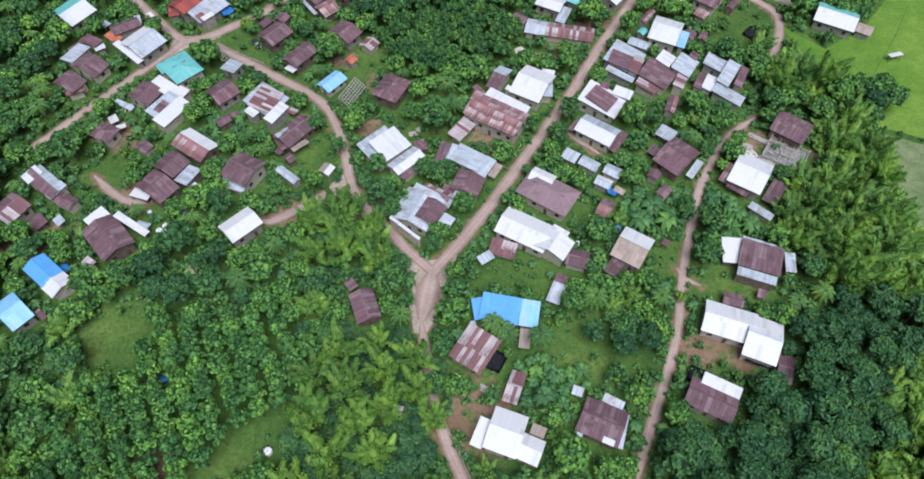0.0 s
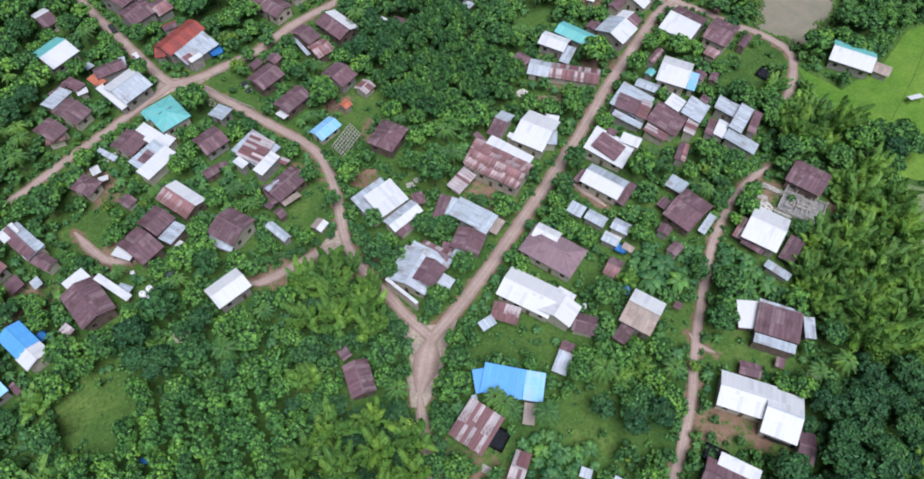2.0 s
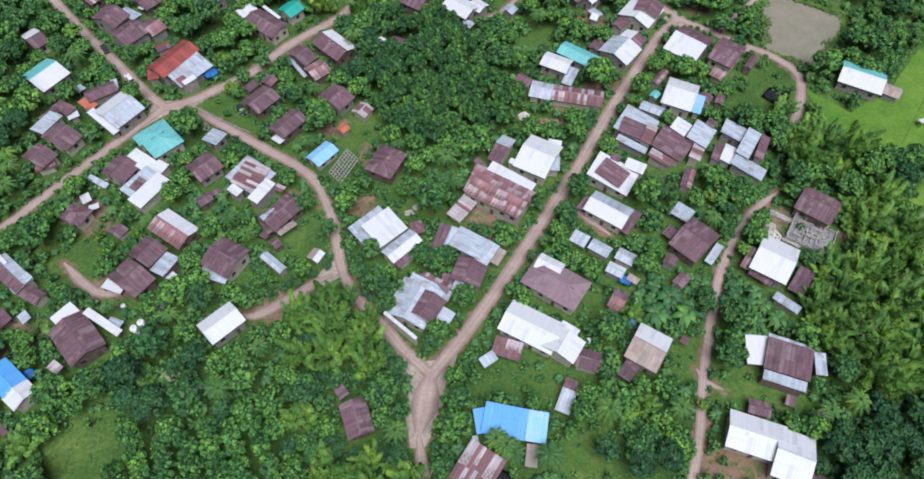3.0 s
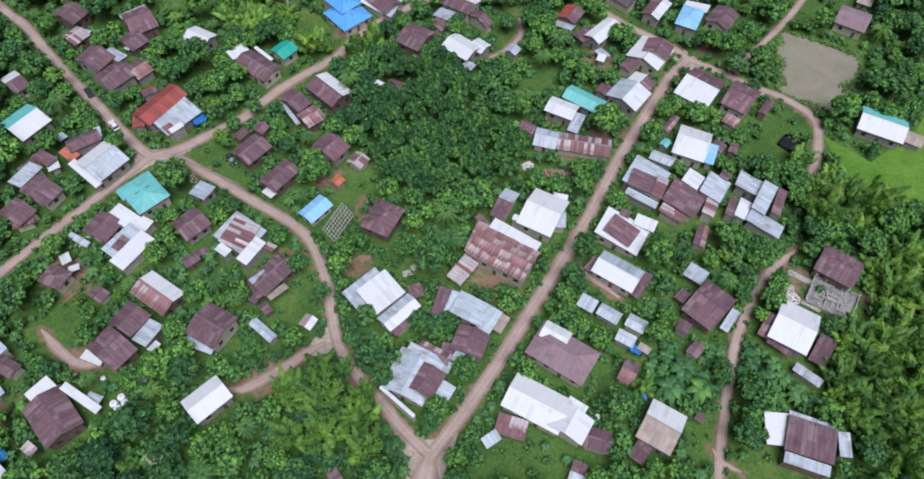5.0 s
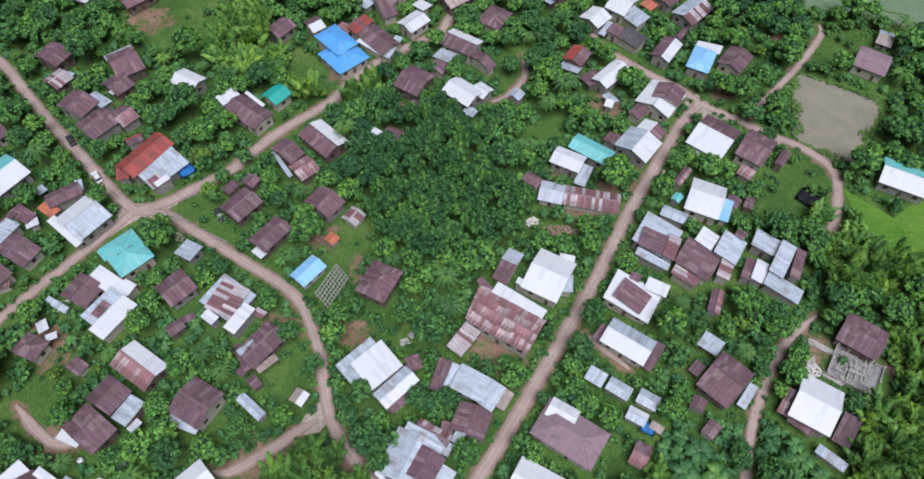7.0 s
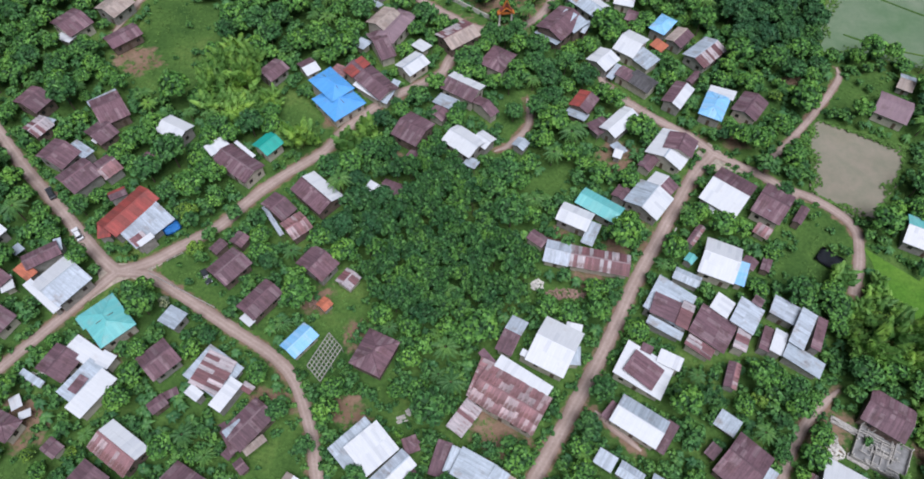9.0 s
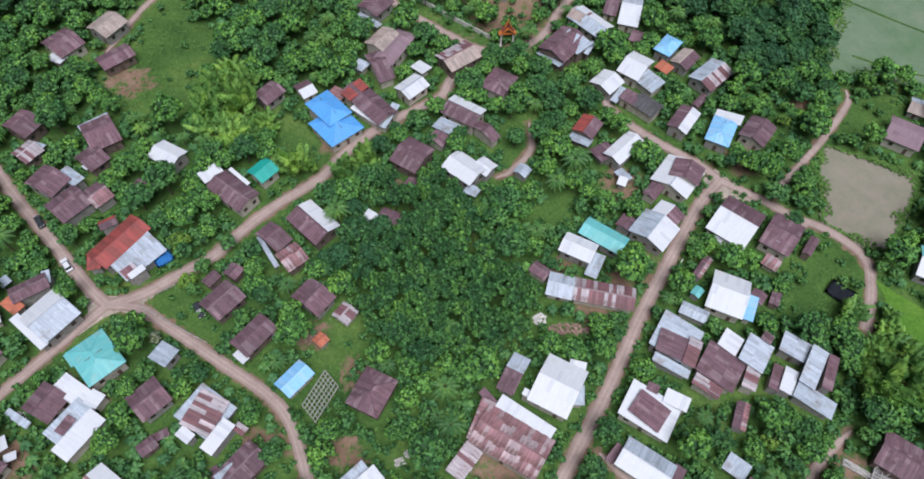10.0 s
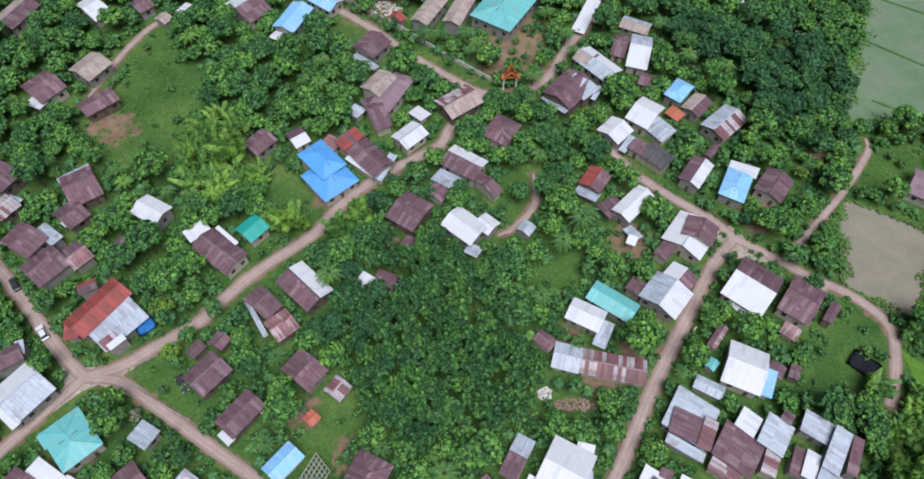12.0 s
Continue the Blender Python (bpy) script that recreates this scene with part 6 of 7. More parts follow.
# the two large bamboo thickets, clump by clump
for x, y, reach in ((-27.9, 62.6, 5.2), (-32.2, 55.6, 4.6), (-24.6, 53.8, 4.8), (-16.8, 57.4, 4.8), (-10.2, 61.2, 5.0), (-9.0, 53.2, 4.6), (-22.6, 46.2, 5.0), (-32.4, 46.4, 5.4), (-15.4, 49.2, 4.4), (-5.2, 47.4, 3.4), (-19.4, 65.0, 3.6), (-27.6, 38.4, 5.0), (-17.4, 39.6, 4.8), (-33.6, 31.6, 5.0), (-22.8, 31.0, 5.0),
                    (-33.0, 102.6, 4.6), (-38.2, 97.0, 4.6), (-30.2, 96.0, 5.4), (-22.6, 92.0, 4.8), (-22.0, 97.6, 3.2), (-37.0, 88.4, 4.4), (-29.2, 87.6, 5.0), (-20.4, 85.4, 4.6), (-27.6, 103.0, 3.4)):
    stand("giant", x, y, reach)
stand("broad", -20.3, 107.5, 2.6)
stand("broad", -39.6, 110.6, 2.5)
stand("broad", -41.2, 130.4, 2.6)
stand("broad", -34.6, 123.3, 2.4)
stand("broad", 121.2, 148.4, 4.6)
stand("broad", 123.4, 143.6, 4.2)
stand("dark", 118.4, 143.1, 3.6)
stand("broad", 115.5, 136.8, 3.2)
stand("broad", 119.2, 185.3, 3.2)
stand("small", 122.8, 183.5, 2.4)
stand("small", 125.8, 181.9, 2.4)
stand("banana", 17.4, 59.2, 2.6)
stand("banana", 15.1, 52.3, 2.4)
stand("banana", 23.2, 51.9, 2.6)
stand("banana", 28, 59.9, 2.8)
stand("banana", 25.5, 59.4, 2.4)
stand("palm", 19, 66.2, 2.6)
stand("palm", 11.2, 67.1, 2.4)
stand("palm", 7.4, 69.7, 2.4)
stand("small", 35.8, 59.2, 2.6)
stand("broad", 37.8, 68, 3.6)
stand("broad", 40.3, 71.2, 3.2)
stand("dark", 43.1, 66.8, 3.4)


# plantation rows
for poly, ang, across, between, stray in zip(GROVE, (35, 27), (3.5, 4.8), (3.3, 2.6), (0.6, 0.35)):
    gx, gy = np.meshgrid(np.arange(-60, 60) * across, np.arange(-60, 60) * between)
    c, s = math.cos(radians(ang)), math.sin(radians(ang))
    mx, my = sum(p[0] for p in poly) / len(poly), sum(p[1] for p in poly) / len(poly)
    px = (mx + gx * c - gy * s + vr.normal(size=gx.shape) * stray).ravel()
    py = (my + gx * s + gy * c + vr.normal(size=gx.shape) * stray).ravel()
    ok = inside(poly, px, py)
    px, py = px[ok], py[ok]
    for x, y, d in zip(px, py, free_room(px, py)):
        if d > 1.0 and claim(x, y, 1.5, 0.5):
            plant("grove" if stray > 0.5 else "rubber", x, y, min(d + 0.6, vr.uniform(2.2, 2.8) if stray > 0.5 else vr.uniform(2.0, 2.6)), vr.uniform(1.1, 1.45))

# everything else, the large first
for reach, count, pack in ((3.9, 4500, 0.74), (2.8, 11000, 0.68), (1.9, 22000, 0.6), (1.25, 50000, 0.6), (0.85, 52000, 0.72)):
    px, py = vr.uniform(-162, 162, count), vr.uniform(28, 312, count)
    ok = (np.abs(px) < np.minimum(154, 99 + (py - 33) * 0.363) + 7) & (py > 30)
    px, py = px[ok], py[ok]
    count = len(px)
    room = free_room(px, py)
    wild = np.sin(px * 0.083 + 1.3) * np.cos(py * 0.071 - 0.4) + np.sin(px * 0.031 - py * 0.043)
    bam, drk, ban, grv = in_any(BAMBOO, px, py), in_any(DARK, px, py), in_any(BANANAS, px, py), in_any(GROVE, px, py)
    dice = vr.uniform(size=count)
    for x, y, d, w, is_bam, is_drk, is_ban, is_grv, q in zip(px, py, room, wild, bam, drk, ban, grv, dice):
        if d < reach * 0.85:
            continue
        r = reach * (0.85 + 0.3 * q)
        if is_bam and reach < 1.2:
            continue
        if is_grv or is_ban and reach < 1.2:
            continue
        if is_bam and x < 0 and y < 120 and reach > 3:
            continue
        if not claim(x, y, r, pack * (1.0 if is_bam and reach > 3 else 0.86 if is_bam else 0.86 if is_drk else 0.8 if is_ban else 1.0)):
            continue
        if is_bam and x < 0 and y < 120:
            # low dark growth between the clumps, added to stand in for their deep shade
            plant("dark", x, y, r, 0.55)
        elif is_bam and reach > 1.5:
            plant("giant" if reach > 3 and y < 180 else "bamboo", x, y, r * 1.28, 1.0 if reach > 3 else 0.8)
        elif is_bam:
            # low darker fill, added so the shaded gaps in the bamboo come out dark
            if q < 0.6:
                plant("grove", x, y, r * 1.2, 0.6)
        elif is_drk and reach >= 1.9:
            plant("dark", x, y, r * 1.08, 1.0)
        elif is_ban and reach >= 1.2:
            plant("banana", x, y, max(1.6, r * 1.05), 1.0)
        elif reach >= 2.5:
            pick = vr.uniform()
            if pick < 0.62:
                plant("broad", x, y, r * 1.05, 1.0)
            elif pick < 0.82:
                plant("dark" if w > 0.9 else "broad", x, y, r * 1.05, 0.95)
            elif pick < 0.92:
                plant("palm", x, y, r * 0.85, 0.95)
            else:
                plant("bamboo" if y < 120 else "broad", x, y, r * 1.05, 0.85)
        elif reach >= 1.8:
            pick = vr.uniform()
            plant("banana" if pick < 0.30 else "palm" if pick < 0.31 else "small" if pick < 0.94 else "broad", x, y, r * 1.08, 1.0)
        elif reach >= 1.2:
            plant("banana" if vr.uniform() < 0.22 else "small" if vr.uniform() < 0.5 else "shrub", x, y, r * 1.1, 1.0)
        else:
            plant("shrub", x, y, r * 1.15, vr.uniform(0.8, 1.3))

# a few bushes on the lawns and yards
for poly in OPEN:
    xs, ys = [p[0] for p in poly], [p[1] for p in poly]
    many = int((max(xs) - min(xs)) * (max(ys) - min(ys)) / 9) + 3
    px, py = vr.uniform(min(xs), max(xs), many), vr.uniform(min(ys), max(ys), many)
    ok = inside(poly, px, py)
    px, py = px[ok], py[ok]
    rim = to_segments(poly + poly[:1], px, py)
    away = np.full(len(px), 50.0)
    for hx, hy, turn, a, b in HOUSES:
        c, s = math.cos(radians(turn)), math.sin(radians(turn))
        away = np.minimum(away, np.maximum(np.abs((px - hx) * c + (py - hy) * s) - a, np.abs(-(px - hx) * s + (py - hy) * c) - b))
    for points, width in ROADS:
        away = np.minimum(away, to_segments(points, px, py) - width / 2)
    for x, y, d, w in zip(px, py, away, rim):
        r = vr.uniform(0.5, 1.15)
        if d > r + 0.3 and vr.uniform() < (0.6 if w < 2.0 else 0.12) and claim(x, y, r, 0.7):
            plant("shrub" if r < 0.95 else "small", x, y, r * 1.15, vr.uniform(0.7, 1.1))

# plants past the countable ones, kind by kind
for kind, rest in spill.items():
    if not rest:
        continue
    for key, name in (("crown", "foliage"),):
        vs, fs, slots, off = [], [], [], 0
        bases = []
        for k in KINDS[kind]:
            me = k[key]
            v, f = np.empty(len(me.vertices) * 3), np.empty(len(me.polygons) * 3, int)
            me.vertices.foreach_get("co", v)
            me.polygons.foreach_get("vertices", f)
            slot = np.zeros(len(me.polygons), np.int32)
            me.polygons.foreach_get("material_index", slot)
            bases.append((v.reshape(-1, 3), f.reshape(-1, 3), slot))
        for which, x, y, r, tall, turn in rest:
            v, f, slot = bases[which]
            slots.append(slot)
            c, s = math.cos(radians(turn)), math.sin(radians(turn))
            w = np.stack([(v[:, 0] * c - v[:, 1] * s) * r + x, (v[:, 0] * s + v[:, 1] * c) * r + y, v[:, 2] * tall - 0.1], 1)
            vs.append(w)
            fs.append(f + off)
            off += len(w)
        allv, allf = np.concatenate(vs).astype(np.float32), np.concatenate(fs).astype(np.int32)
        me = bpy.data.meshes.new(KINDS[kind][0]["name"] + "_thicket")
        me.vertices.add(len(allv))
        me.vertices.foreach_set("co", allv.ravel())
        me.loops.add(allf.size)
        me.loops.foreach_set("vertex_index", allf.ravel())
        me.polygons.add(len(allf))
        me.polygons.foreach_set("loop_start", np.arange(0, allf.size, 3, dtype=np.int32))
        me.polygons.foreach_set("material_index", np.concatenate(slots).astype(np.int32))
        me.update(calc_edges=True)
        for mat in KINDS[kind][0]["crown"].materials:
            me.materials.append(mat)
        tagged(new(KINDS[kind][0]["name"] + "_thicket", me), "dense green thicket of " + LABELS[kind][2] + " and undergrowth", "thicket", kind="stuff")
# weeds along the water's edge
for poly, deep, many in ((POND, 2.2, 5200), (FLOODED, 2.6, 9000)):
    xs, ys = [p[0] for p in poly], [p[1] for p in poly]
    px, py = vr.uniform(min(xs), min(max(xs), 175), many * 3), vr.uniform(min(ys), max(ys), many * 3)
    d = to_segments(poly + poly[:1], px, py)
    thin = vr.uniform(size=len(px)) ** 1.8 * deep * (0.35 + 1.3 * (0.5 + 0.5 * np.sin(px * 0.4 + np.cos(py * 0.31) * 2.0)))
    ok = (d < thin) & inside(poly, px, py)
    px, py = px[ok][:many], py[ok][:many]
    size = vr.uniform(0.4, 0.85, len(px))
    pv, pf = leaves(np.stack([px, py, -0.2 + size * 0.25], 1), vr.normal(size=(len(px), 3)) * [0.4, 0.4, 0.1] + [0, 0, 1.0], size, 1.5)
    tagged(raw("water_weeds", pv, pf, TUFT), "loose green weeds along the edge of still water", "weeds", kind="stuff")
# grass tufts on the open ground
px, py = vr.uniform(-155, 155, 26000), vr.uniform(30, 305, 26000)
keep = (free_room(px, py) < 0.6)
near = np.full(len(px), 50.0)
for points, width in ROADS:
    near = np.minimum(near, to_segments(points, px, py) - width / 2)
for hx, hy, turn, a, b in HOUSES:
    c, s = math.cos(radians(turn)), math.sin(radians(turn))
    near = np.where((np.abs((px - hx) * c + (py - hy) * s) < a) & (np.abs(-(px - hx) * s + (py - hy) * c) < b), -1, near)
keep &= (near > 0.2) & ~in_any([POND, FLOODED, RICE_FIELD, WET_FIELD], px, py)
px, py = px[keep][:9000], py[keep][:9000]
n = len(px)
where = np.repeat(np.stack([px, py, np.zeros(n)], 1), 4, 0) + vr.normal(size=(n * 4, 3)) * [0.22, 0.22, 0.0]
size = np.repeat(vr.uniform(0.2, 0.45, n), 4)
where[:, 2] = -0.1 + size * 0.35
tv, tf = leaves(where, vr.normal(size=(n * 4, 3)) * [0.35, 0.35, 0.1] + [0, 0, 1.0], size, 1.6)
tagged(raw("grass_tufts", tv, tf, TUFT), "uneven tufts of long green grass and weeds", "grass", kind="stuff")
print("PLANTS", made, {k: len(v) for k, v in spill.items()}, len(bpy.data.objects))

# ---- temple gate, walls, fences ----


def gate(x, y, turn):
    base = new("temple_gate")
    base.matrix_world = pose(x, y, 0, 0, 0, turn)
    tagged(base, "ornate orange temple gate with a steep tiered roof", "gate")
    for s in (-1, 1):
        bm = bmesh.new()
        block(bm, s * 1.9 - 0.35, s * 1.9 + 0.35, -0.35, 0.35, 0, 0.6)
        block(bm, s * 1.9 - 0.25, s * 1.9 + 0.25, -0.25, 0.25, 0.6, 4.3)
        block(bm, s * 1.9 - 0.38, s * 1.9 + 0.38, -0.38, 0.38, 4.3, 4.55)
        part("gate_post", bm, PALE, base)
    bm = bmesh.new()
    block(bm, -2.4, 2.4, -0.3, 0.3, 4.56, 5.0)
    part("lintel", bm, GOLD, base)
    for tier, (half, low, top) in enumerate(((2.7, 5.0, 7.4), (1.9, 6.1, 8.6), (1.1, 7.4, 10.0))):
        bm = bmesh.new()
        for s in (-1, 1):
            ring = [(s * half, low), (0, top), (0, top - 0.25), (s * (half - 0.15), low - 0.1)]
            f = [bm.verts.new((px, -0.9 + 0.2 * tier, pz)) for px, pz in ring]
            g = [bm.verts.new((px, 0.9 - 0.2 * tier, pz)) for px, pz in ring]
            bm.faces.new(f)
            bm.faces.new(g[::-1])
            for k in range(4):
                bm.faces.new((f[k], g[k], g[(k + 1) % 4], f[(k + 1) % 4]))
        bmesh.ops.recalc_face_normals(bm, faces=bm.faces[:])
        part("roof_tier", bm, GOLD if tier % 2 == 0 else ROOFS["E"], base)
    bm = bmesh.new()
    rod(bm, (0, 0, 9.9), (0, 0, 11.0), 0.14, 0.02)
    part("finial", bm, GOLD, base)


gate(9.8, 258.8, 8)


def walled(points, high, label, name, gap=3.0, rail=False):
    """A boundary of posts with panels or rails between them."""
    base = new(name)
    base.matrix_world = pose(*points[0], 0)
    tagged(base, label, name.replace("_", " "))
    o = Vector((*points[0], 0))
    for a, b in zip(points, points[1:]):
        a, b = Vector((*a, 0)) - o, Vector((*b, 0)) - o
        n = max(1, round((b - a).length / gap))
        turn = math.degrees(math.atan2((b - a).y, (b - a).x))
        for k in range(n + 1):
            p = a.lerp(b, k / n)
            bm = bmesh.new()
            w = 0.06 if rail else 0.16
            block(bm, -w, w, -w, w, 0, high + (0.1 if rail else 0.18), pose(p.x, p.y, -0.05, 0, 0, turn))
            part("post", bm, TIMBER if rail else PALE, base)
            if k < n:
                q = a.lerp(b, (k + 0.5) / n)
                half = (b - a).length / n / 2 - w
                for z0, z1 in (((0.35, 0.45), (high - 0.1, high)) if rail else ((-0.05, high),)):
                    bm = bmesh.new()
                    block(bm, -half, half, -0.04 if rail else -0.09, 0.04 if rail else 0.09, z0, z1, pose(q.x, q.y, 0, 0, 0, turn))
                    part("rail" if rail else "wall_panel", bm, TIMBER if rail else PALE, base)


walled([(-54.8, 302.9), (-40.2, 293.9), (-24.2, 283), (-8.9, 271.1), (5.9, 260.6)], 1.5, "long whitewashed boundary wall of the temple beside the road", "boundary_wall")
walled([(-79.3, 165.4), (-72.4, 161.9), (-61.2, 156.4)], 0.9, "low grey wooden fence round a green lawn", "fence", 2.5, True)
walled([(-75.9, 169.1), (-72.4, 171.5)], 0.9, "low grey wooden fence at the edge of a lawn", "fence", 2.5, True)
walled([(-2.6, 47), (-0.1, 42.1), (2.8, 35.7)], 0.8, "low pale fence along the dirt road", "fence", 2.0, True)
walled([(50.9, 178.5), (53.3, 182.2)], 1.0, "short pale garden wall", "garden_wall")


def bund(points, label):
    """A low grassy bank between flooded fields."""
    line = smooth(points, 2.0)
    bm = bmesh.new()
    rows = []
    for i, (x, y) in enumerate(line):
        p, q = line[max(0, i - 1)], line[min(len(line) - 1, i + 1)]
        n = Vector((-(q[1] - p[1]), q[0] - p[0], 0)).normalized()
        w = 0.26 + 0.16 * noise.noise((x * 0.2, y * 0.2, 1.0))
        rows.append([bm.verts.new((x + n.x * s * w, y + n.y * s * w, z)) for s, z in ((-1.6, -0.5), (-0.6, 0.05), (0.6, 0.08), (1.6, -0.5))])
    for r0, r1 in zip(rows, rows[1:]):
        for k in range(3):
            bm.faces.new((r0[k], r0[k + 1], r1[k + 1], r1[k]))
    bmesh.ops.recalc_face_normals(bm, faces=bm.faces[:])
    tagged(part("field_bank", bm, GROUND), label, "bank", kind="structure")


bund([(121.2, 286.1), (128.1, 281.1), (138.7, 273.8), (149.2, 267.2)], "low grassy bank across the flooded field")
bund([(117.9, 258.7), (125.5, 254.8), (131.7, 252.3), (142.7, 249.3)], "low grassy bank across the flooded field")
bund([(129.9, 307), (145.1, 298.9), (158.2, 292.4)], "low grassy bank across the flooded field")
bund([(119.2, 135.6), (131.3, 132), (142.7, 130.2)], "low grassy bank between two rice fields")
bund([(123.9, 157.4), (136.8, 176), (145.2, 190.3)], "low grassy bank between two rice fields")


# ---- timber, frames, heaps ----
def lattice(name, corners, z, rows, cols, label):
    """A bare frame of beams on posts: battens across rafters."""
    a, b, c = (Vector((*p, 0)) for p in corners)
    base = new(name)
    base.matrix_world = pose(a.x, a.y, 0)
    tagged(base, label, name.replace("_", " "))
    u, v = b - a, c - a
    for s, t in ((0, 0), (1, 0), (0, 1), (1, 1), (0.5, 0), (0.5, 1)):
        bm = bmesh.new()
        p = u * s + v * t
        rod(bm, (p.x, p.y, -0.1), (p.x, p.y, z), 0.09, 0.08)
        part("post", bm, TIMBER, base)
    for k in range(rows):
        bm = bmesh.new()
        p, q = v * (k / (rows - 1)), u + v * (k / (rows - 1))
        rod(bm, (p.x, p.y, z), (q.x, q.y, z + 0.02), 0.11, 0.11, 4)
        part("rafter", bm, TIMBER, base)
    for k in range(cols):
        bm = bmesh.new()
        p, q = u * (k / (cols - 1)), u * (k / (cols - 1)) + v
        rod(bm, (p.x, p.y, z + 0.15), (q.x, q.y, z + 0.16), 0.08, 0.08, 4)
        part("batten", bm, TIMBER, base)


lattice("roof_frame", [(-36.7, 141.6), (-32.7, 149.8), (-33.3, 137.9)], 2.4, 6, 11, "bare grey timber roof frame without sheets in a yard")

def house_shell(x, y, turn, L, W):
    """An unfinished house: a raised slab, wall bases, column stubs and loose beams."""
    base = new("unfinished_house")
    base.matrix_world = pose(x, y, 0, 0, 0, turn)
    tagged(base, "unfinished grey house shell with low walls and loose beams", "building site")
    bm = bmesh.new()
    block(bm, -L / 2, L / 2, -W / 2, W / 2, -0.3, 0.45)
    part("floor_slab", bm, SLAB, base)
    t = 0.14
    for x0, x1, y0, y1, z in ((-L / 2, L / 2, -W / 2, -W / 2 + t, 1.25), (-L / 2, L * 0.2, W / 2 - t, W / 2, 1.4), (L * 0.3, L / 2, W / 2 - t, W / 2, 1.4), (-L / 2, -L / 2 + t, -W / 2 + t, W / 2 - t, 1.15),
                              (L / 2 - t, L / 2, -W / 2 + t, W / 2 - t, 1.3), (-L * 0.12, -L * 0.12 + t, -W / 2 + t, W * 0.1, 1.2), (L * 0.2, L * 0.2 + t, -W * 0.15, W / 2 - t, 1.2), (-L * 0.12 + t, L * 0.2, -W * 0.02, -W * 0.02 + t, 1.1)):
        bm = bmesh.new()
        block(bm, x0, x1, y0, y1, 0.45, z)
        part("wall_base", bm, TIMBER, base)
    for k in range(5):
        for s in (-0.5, 0.0, 0.5):
            bm = bmesh.new()
            px, py = -L / 2 + 0.12 + (L - 0.24) * k / 4, s * (W - 0.24)
            block(bm, px - 0.13, px + 0.13, py - 0.13, py + 0.13, 0.45, rng.uniform(1.5, 2.3))
            part("column", bm, PALE, base)
    for k in range(40):
        bm = bmesh.new()
        long = rng.uniform(2.0, 4.2)
        m = pose(rng.uniform(-L * 0.4, L * 0.3), rng.uniform(-W * 0.45, W * 0.4), rng.uniform(0.5, 1.3), 0, rng.uniform(-4, 4), rng.choice((0, 0, 0, 90)) + rng.uniform(-7, 7))
        block(bm, -long / 2, long / 2, -0.09, 0.09, 0, 0.13, m)
        part("beam", bm, TIMBER, base)


house_shell(89.8, 125.4, -31, 11.1, 8.3)


def stack(x, y, turn, count, length, label):
    base = new("timber_stack")
    base.matrix_world = pose(x, y, 0, 0, 0, turn)
    tagged(base, label, "timber")
    for k in range(count):
        bm = bmesh.new()
        layer, at = divmod(k, 5)
        block(bm, -length / 2, length / 2, -0.13, 0.13, 0, 0.16, pose(rng.uniform(-0.3, 0.3), (at - 2) * 0.34, layer * 0.17, 0, 0, rng.uniform(-4, 4)))
        part("plank", bm, TIMBER, base)


stack(83.7, 131.4, -35, 13, 6.0, "pile of grey weathered planks beside the track")
stack(84.6, 123.8, -35, 10, 4.5, "pile of grey weathered planks beside the house")
stack(80.1, 128.9, -25, 8, 3.0, "heap of pale boards beside the track")
stack(-14.6, 130.5, 20, 6, 2.0, "short stack of grey timber in a yard")
stack(-12.6, 132.5, 40, 6, 2.2, "short stack of grey timber in a yard")
stack(6.4, 55.3, -25, 5, 3.4, "pale planks lying on the grass")
stack(81.2, 78.3, -20, 4, 3.0, "pale planks lying on the grass")
stack(0.2, 76.5, 5, 4, 1.8, "pale plank bench standing on the grass")
stack(-42.1, 94.5, -30, 9, 3.6, "heap of grey timber among the trees")


def heap(x, y, rx, ry, count, material, label):
    """A heap of broken pieces."""
    vs, fs = [], []
    for _ in range(count):
        a, d = rng.uniform(0, 6.3), math.sqrt(rng.random())
        px, py = d * rx * math.cos(a), d * ry * math.sin(a)
        m = pose(px, py, rng.uniform(0, 0.55) * (1 - d), rng.uniform(-40, 40), rng.uniform(-40, 40), rng.uniform(0, 360))
        sx, sy, sz = rng.uniform(0.12, 0.4), rng.uniform(0.1, 0.25), rng.uniform(0.06, 0.15)
        o = len(vs)
        vs += [m @ Vector((i * sx, j * sy, k * sz)) for i, j, k in ((-1, -1, -1), (1, -1, -1), (1, 1, -1), (-1, 1, -1), (-1, -1, 1), (1, -1, 1), (1, 1, 1), (-1, 1, 1))]
        fs += [tuple(o + q for q in f) for f in ((3, 2, 1, 0), (4, 5, 6, 7), (0, 1, 5, 4), (1, 2, 6, 5), (2, 3, 7, 6), (3, 0, 4, 7))]
    ob = raw("rubble", vs, fs, material)
    ob.location = (x, y, 0.02)
    tagged(ob, label, "rubble", kind="stuff")


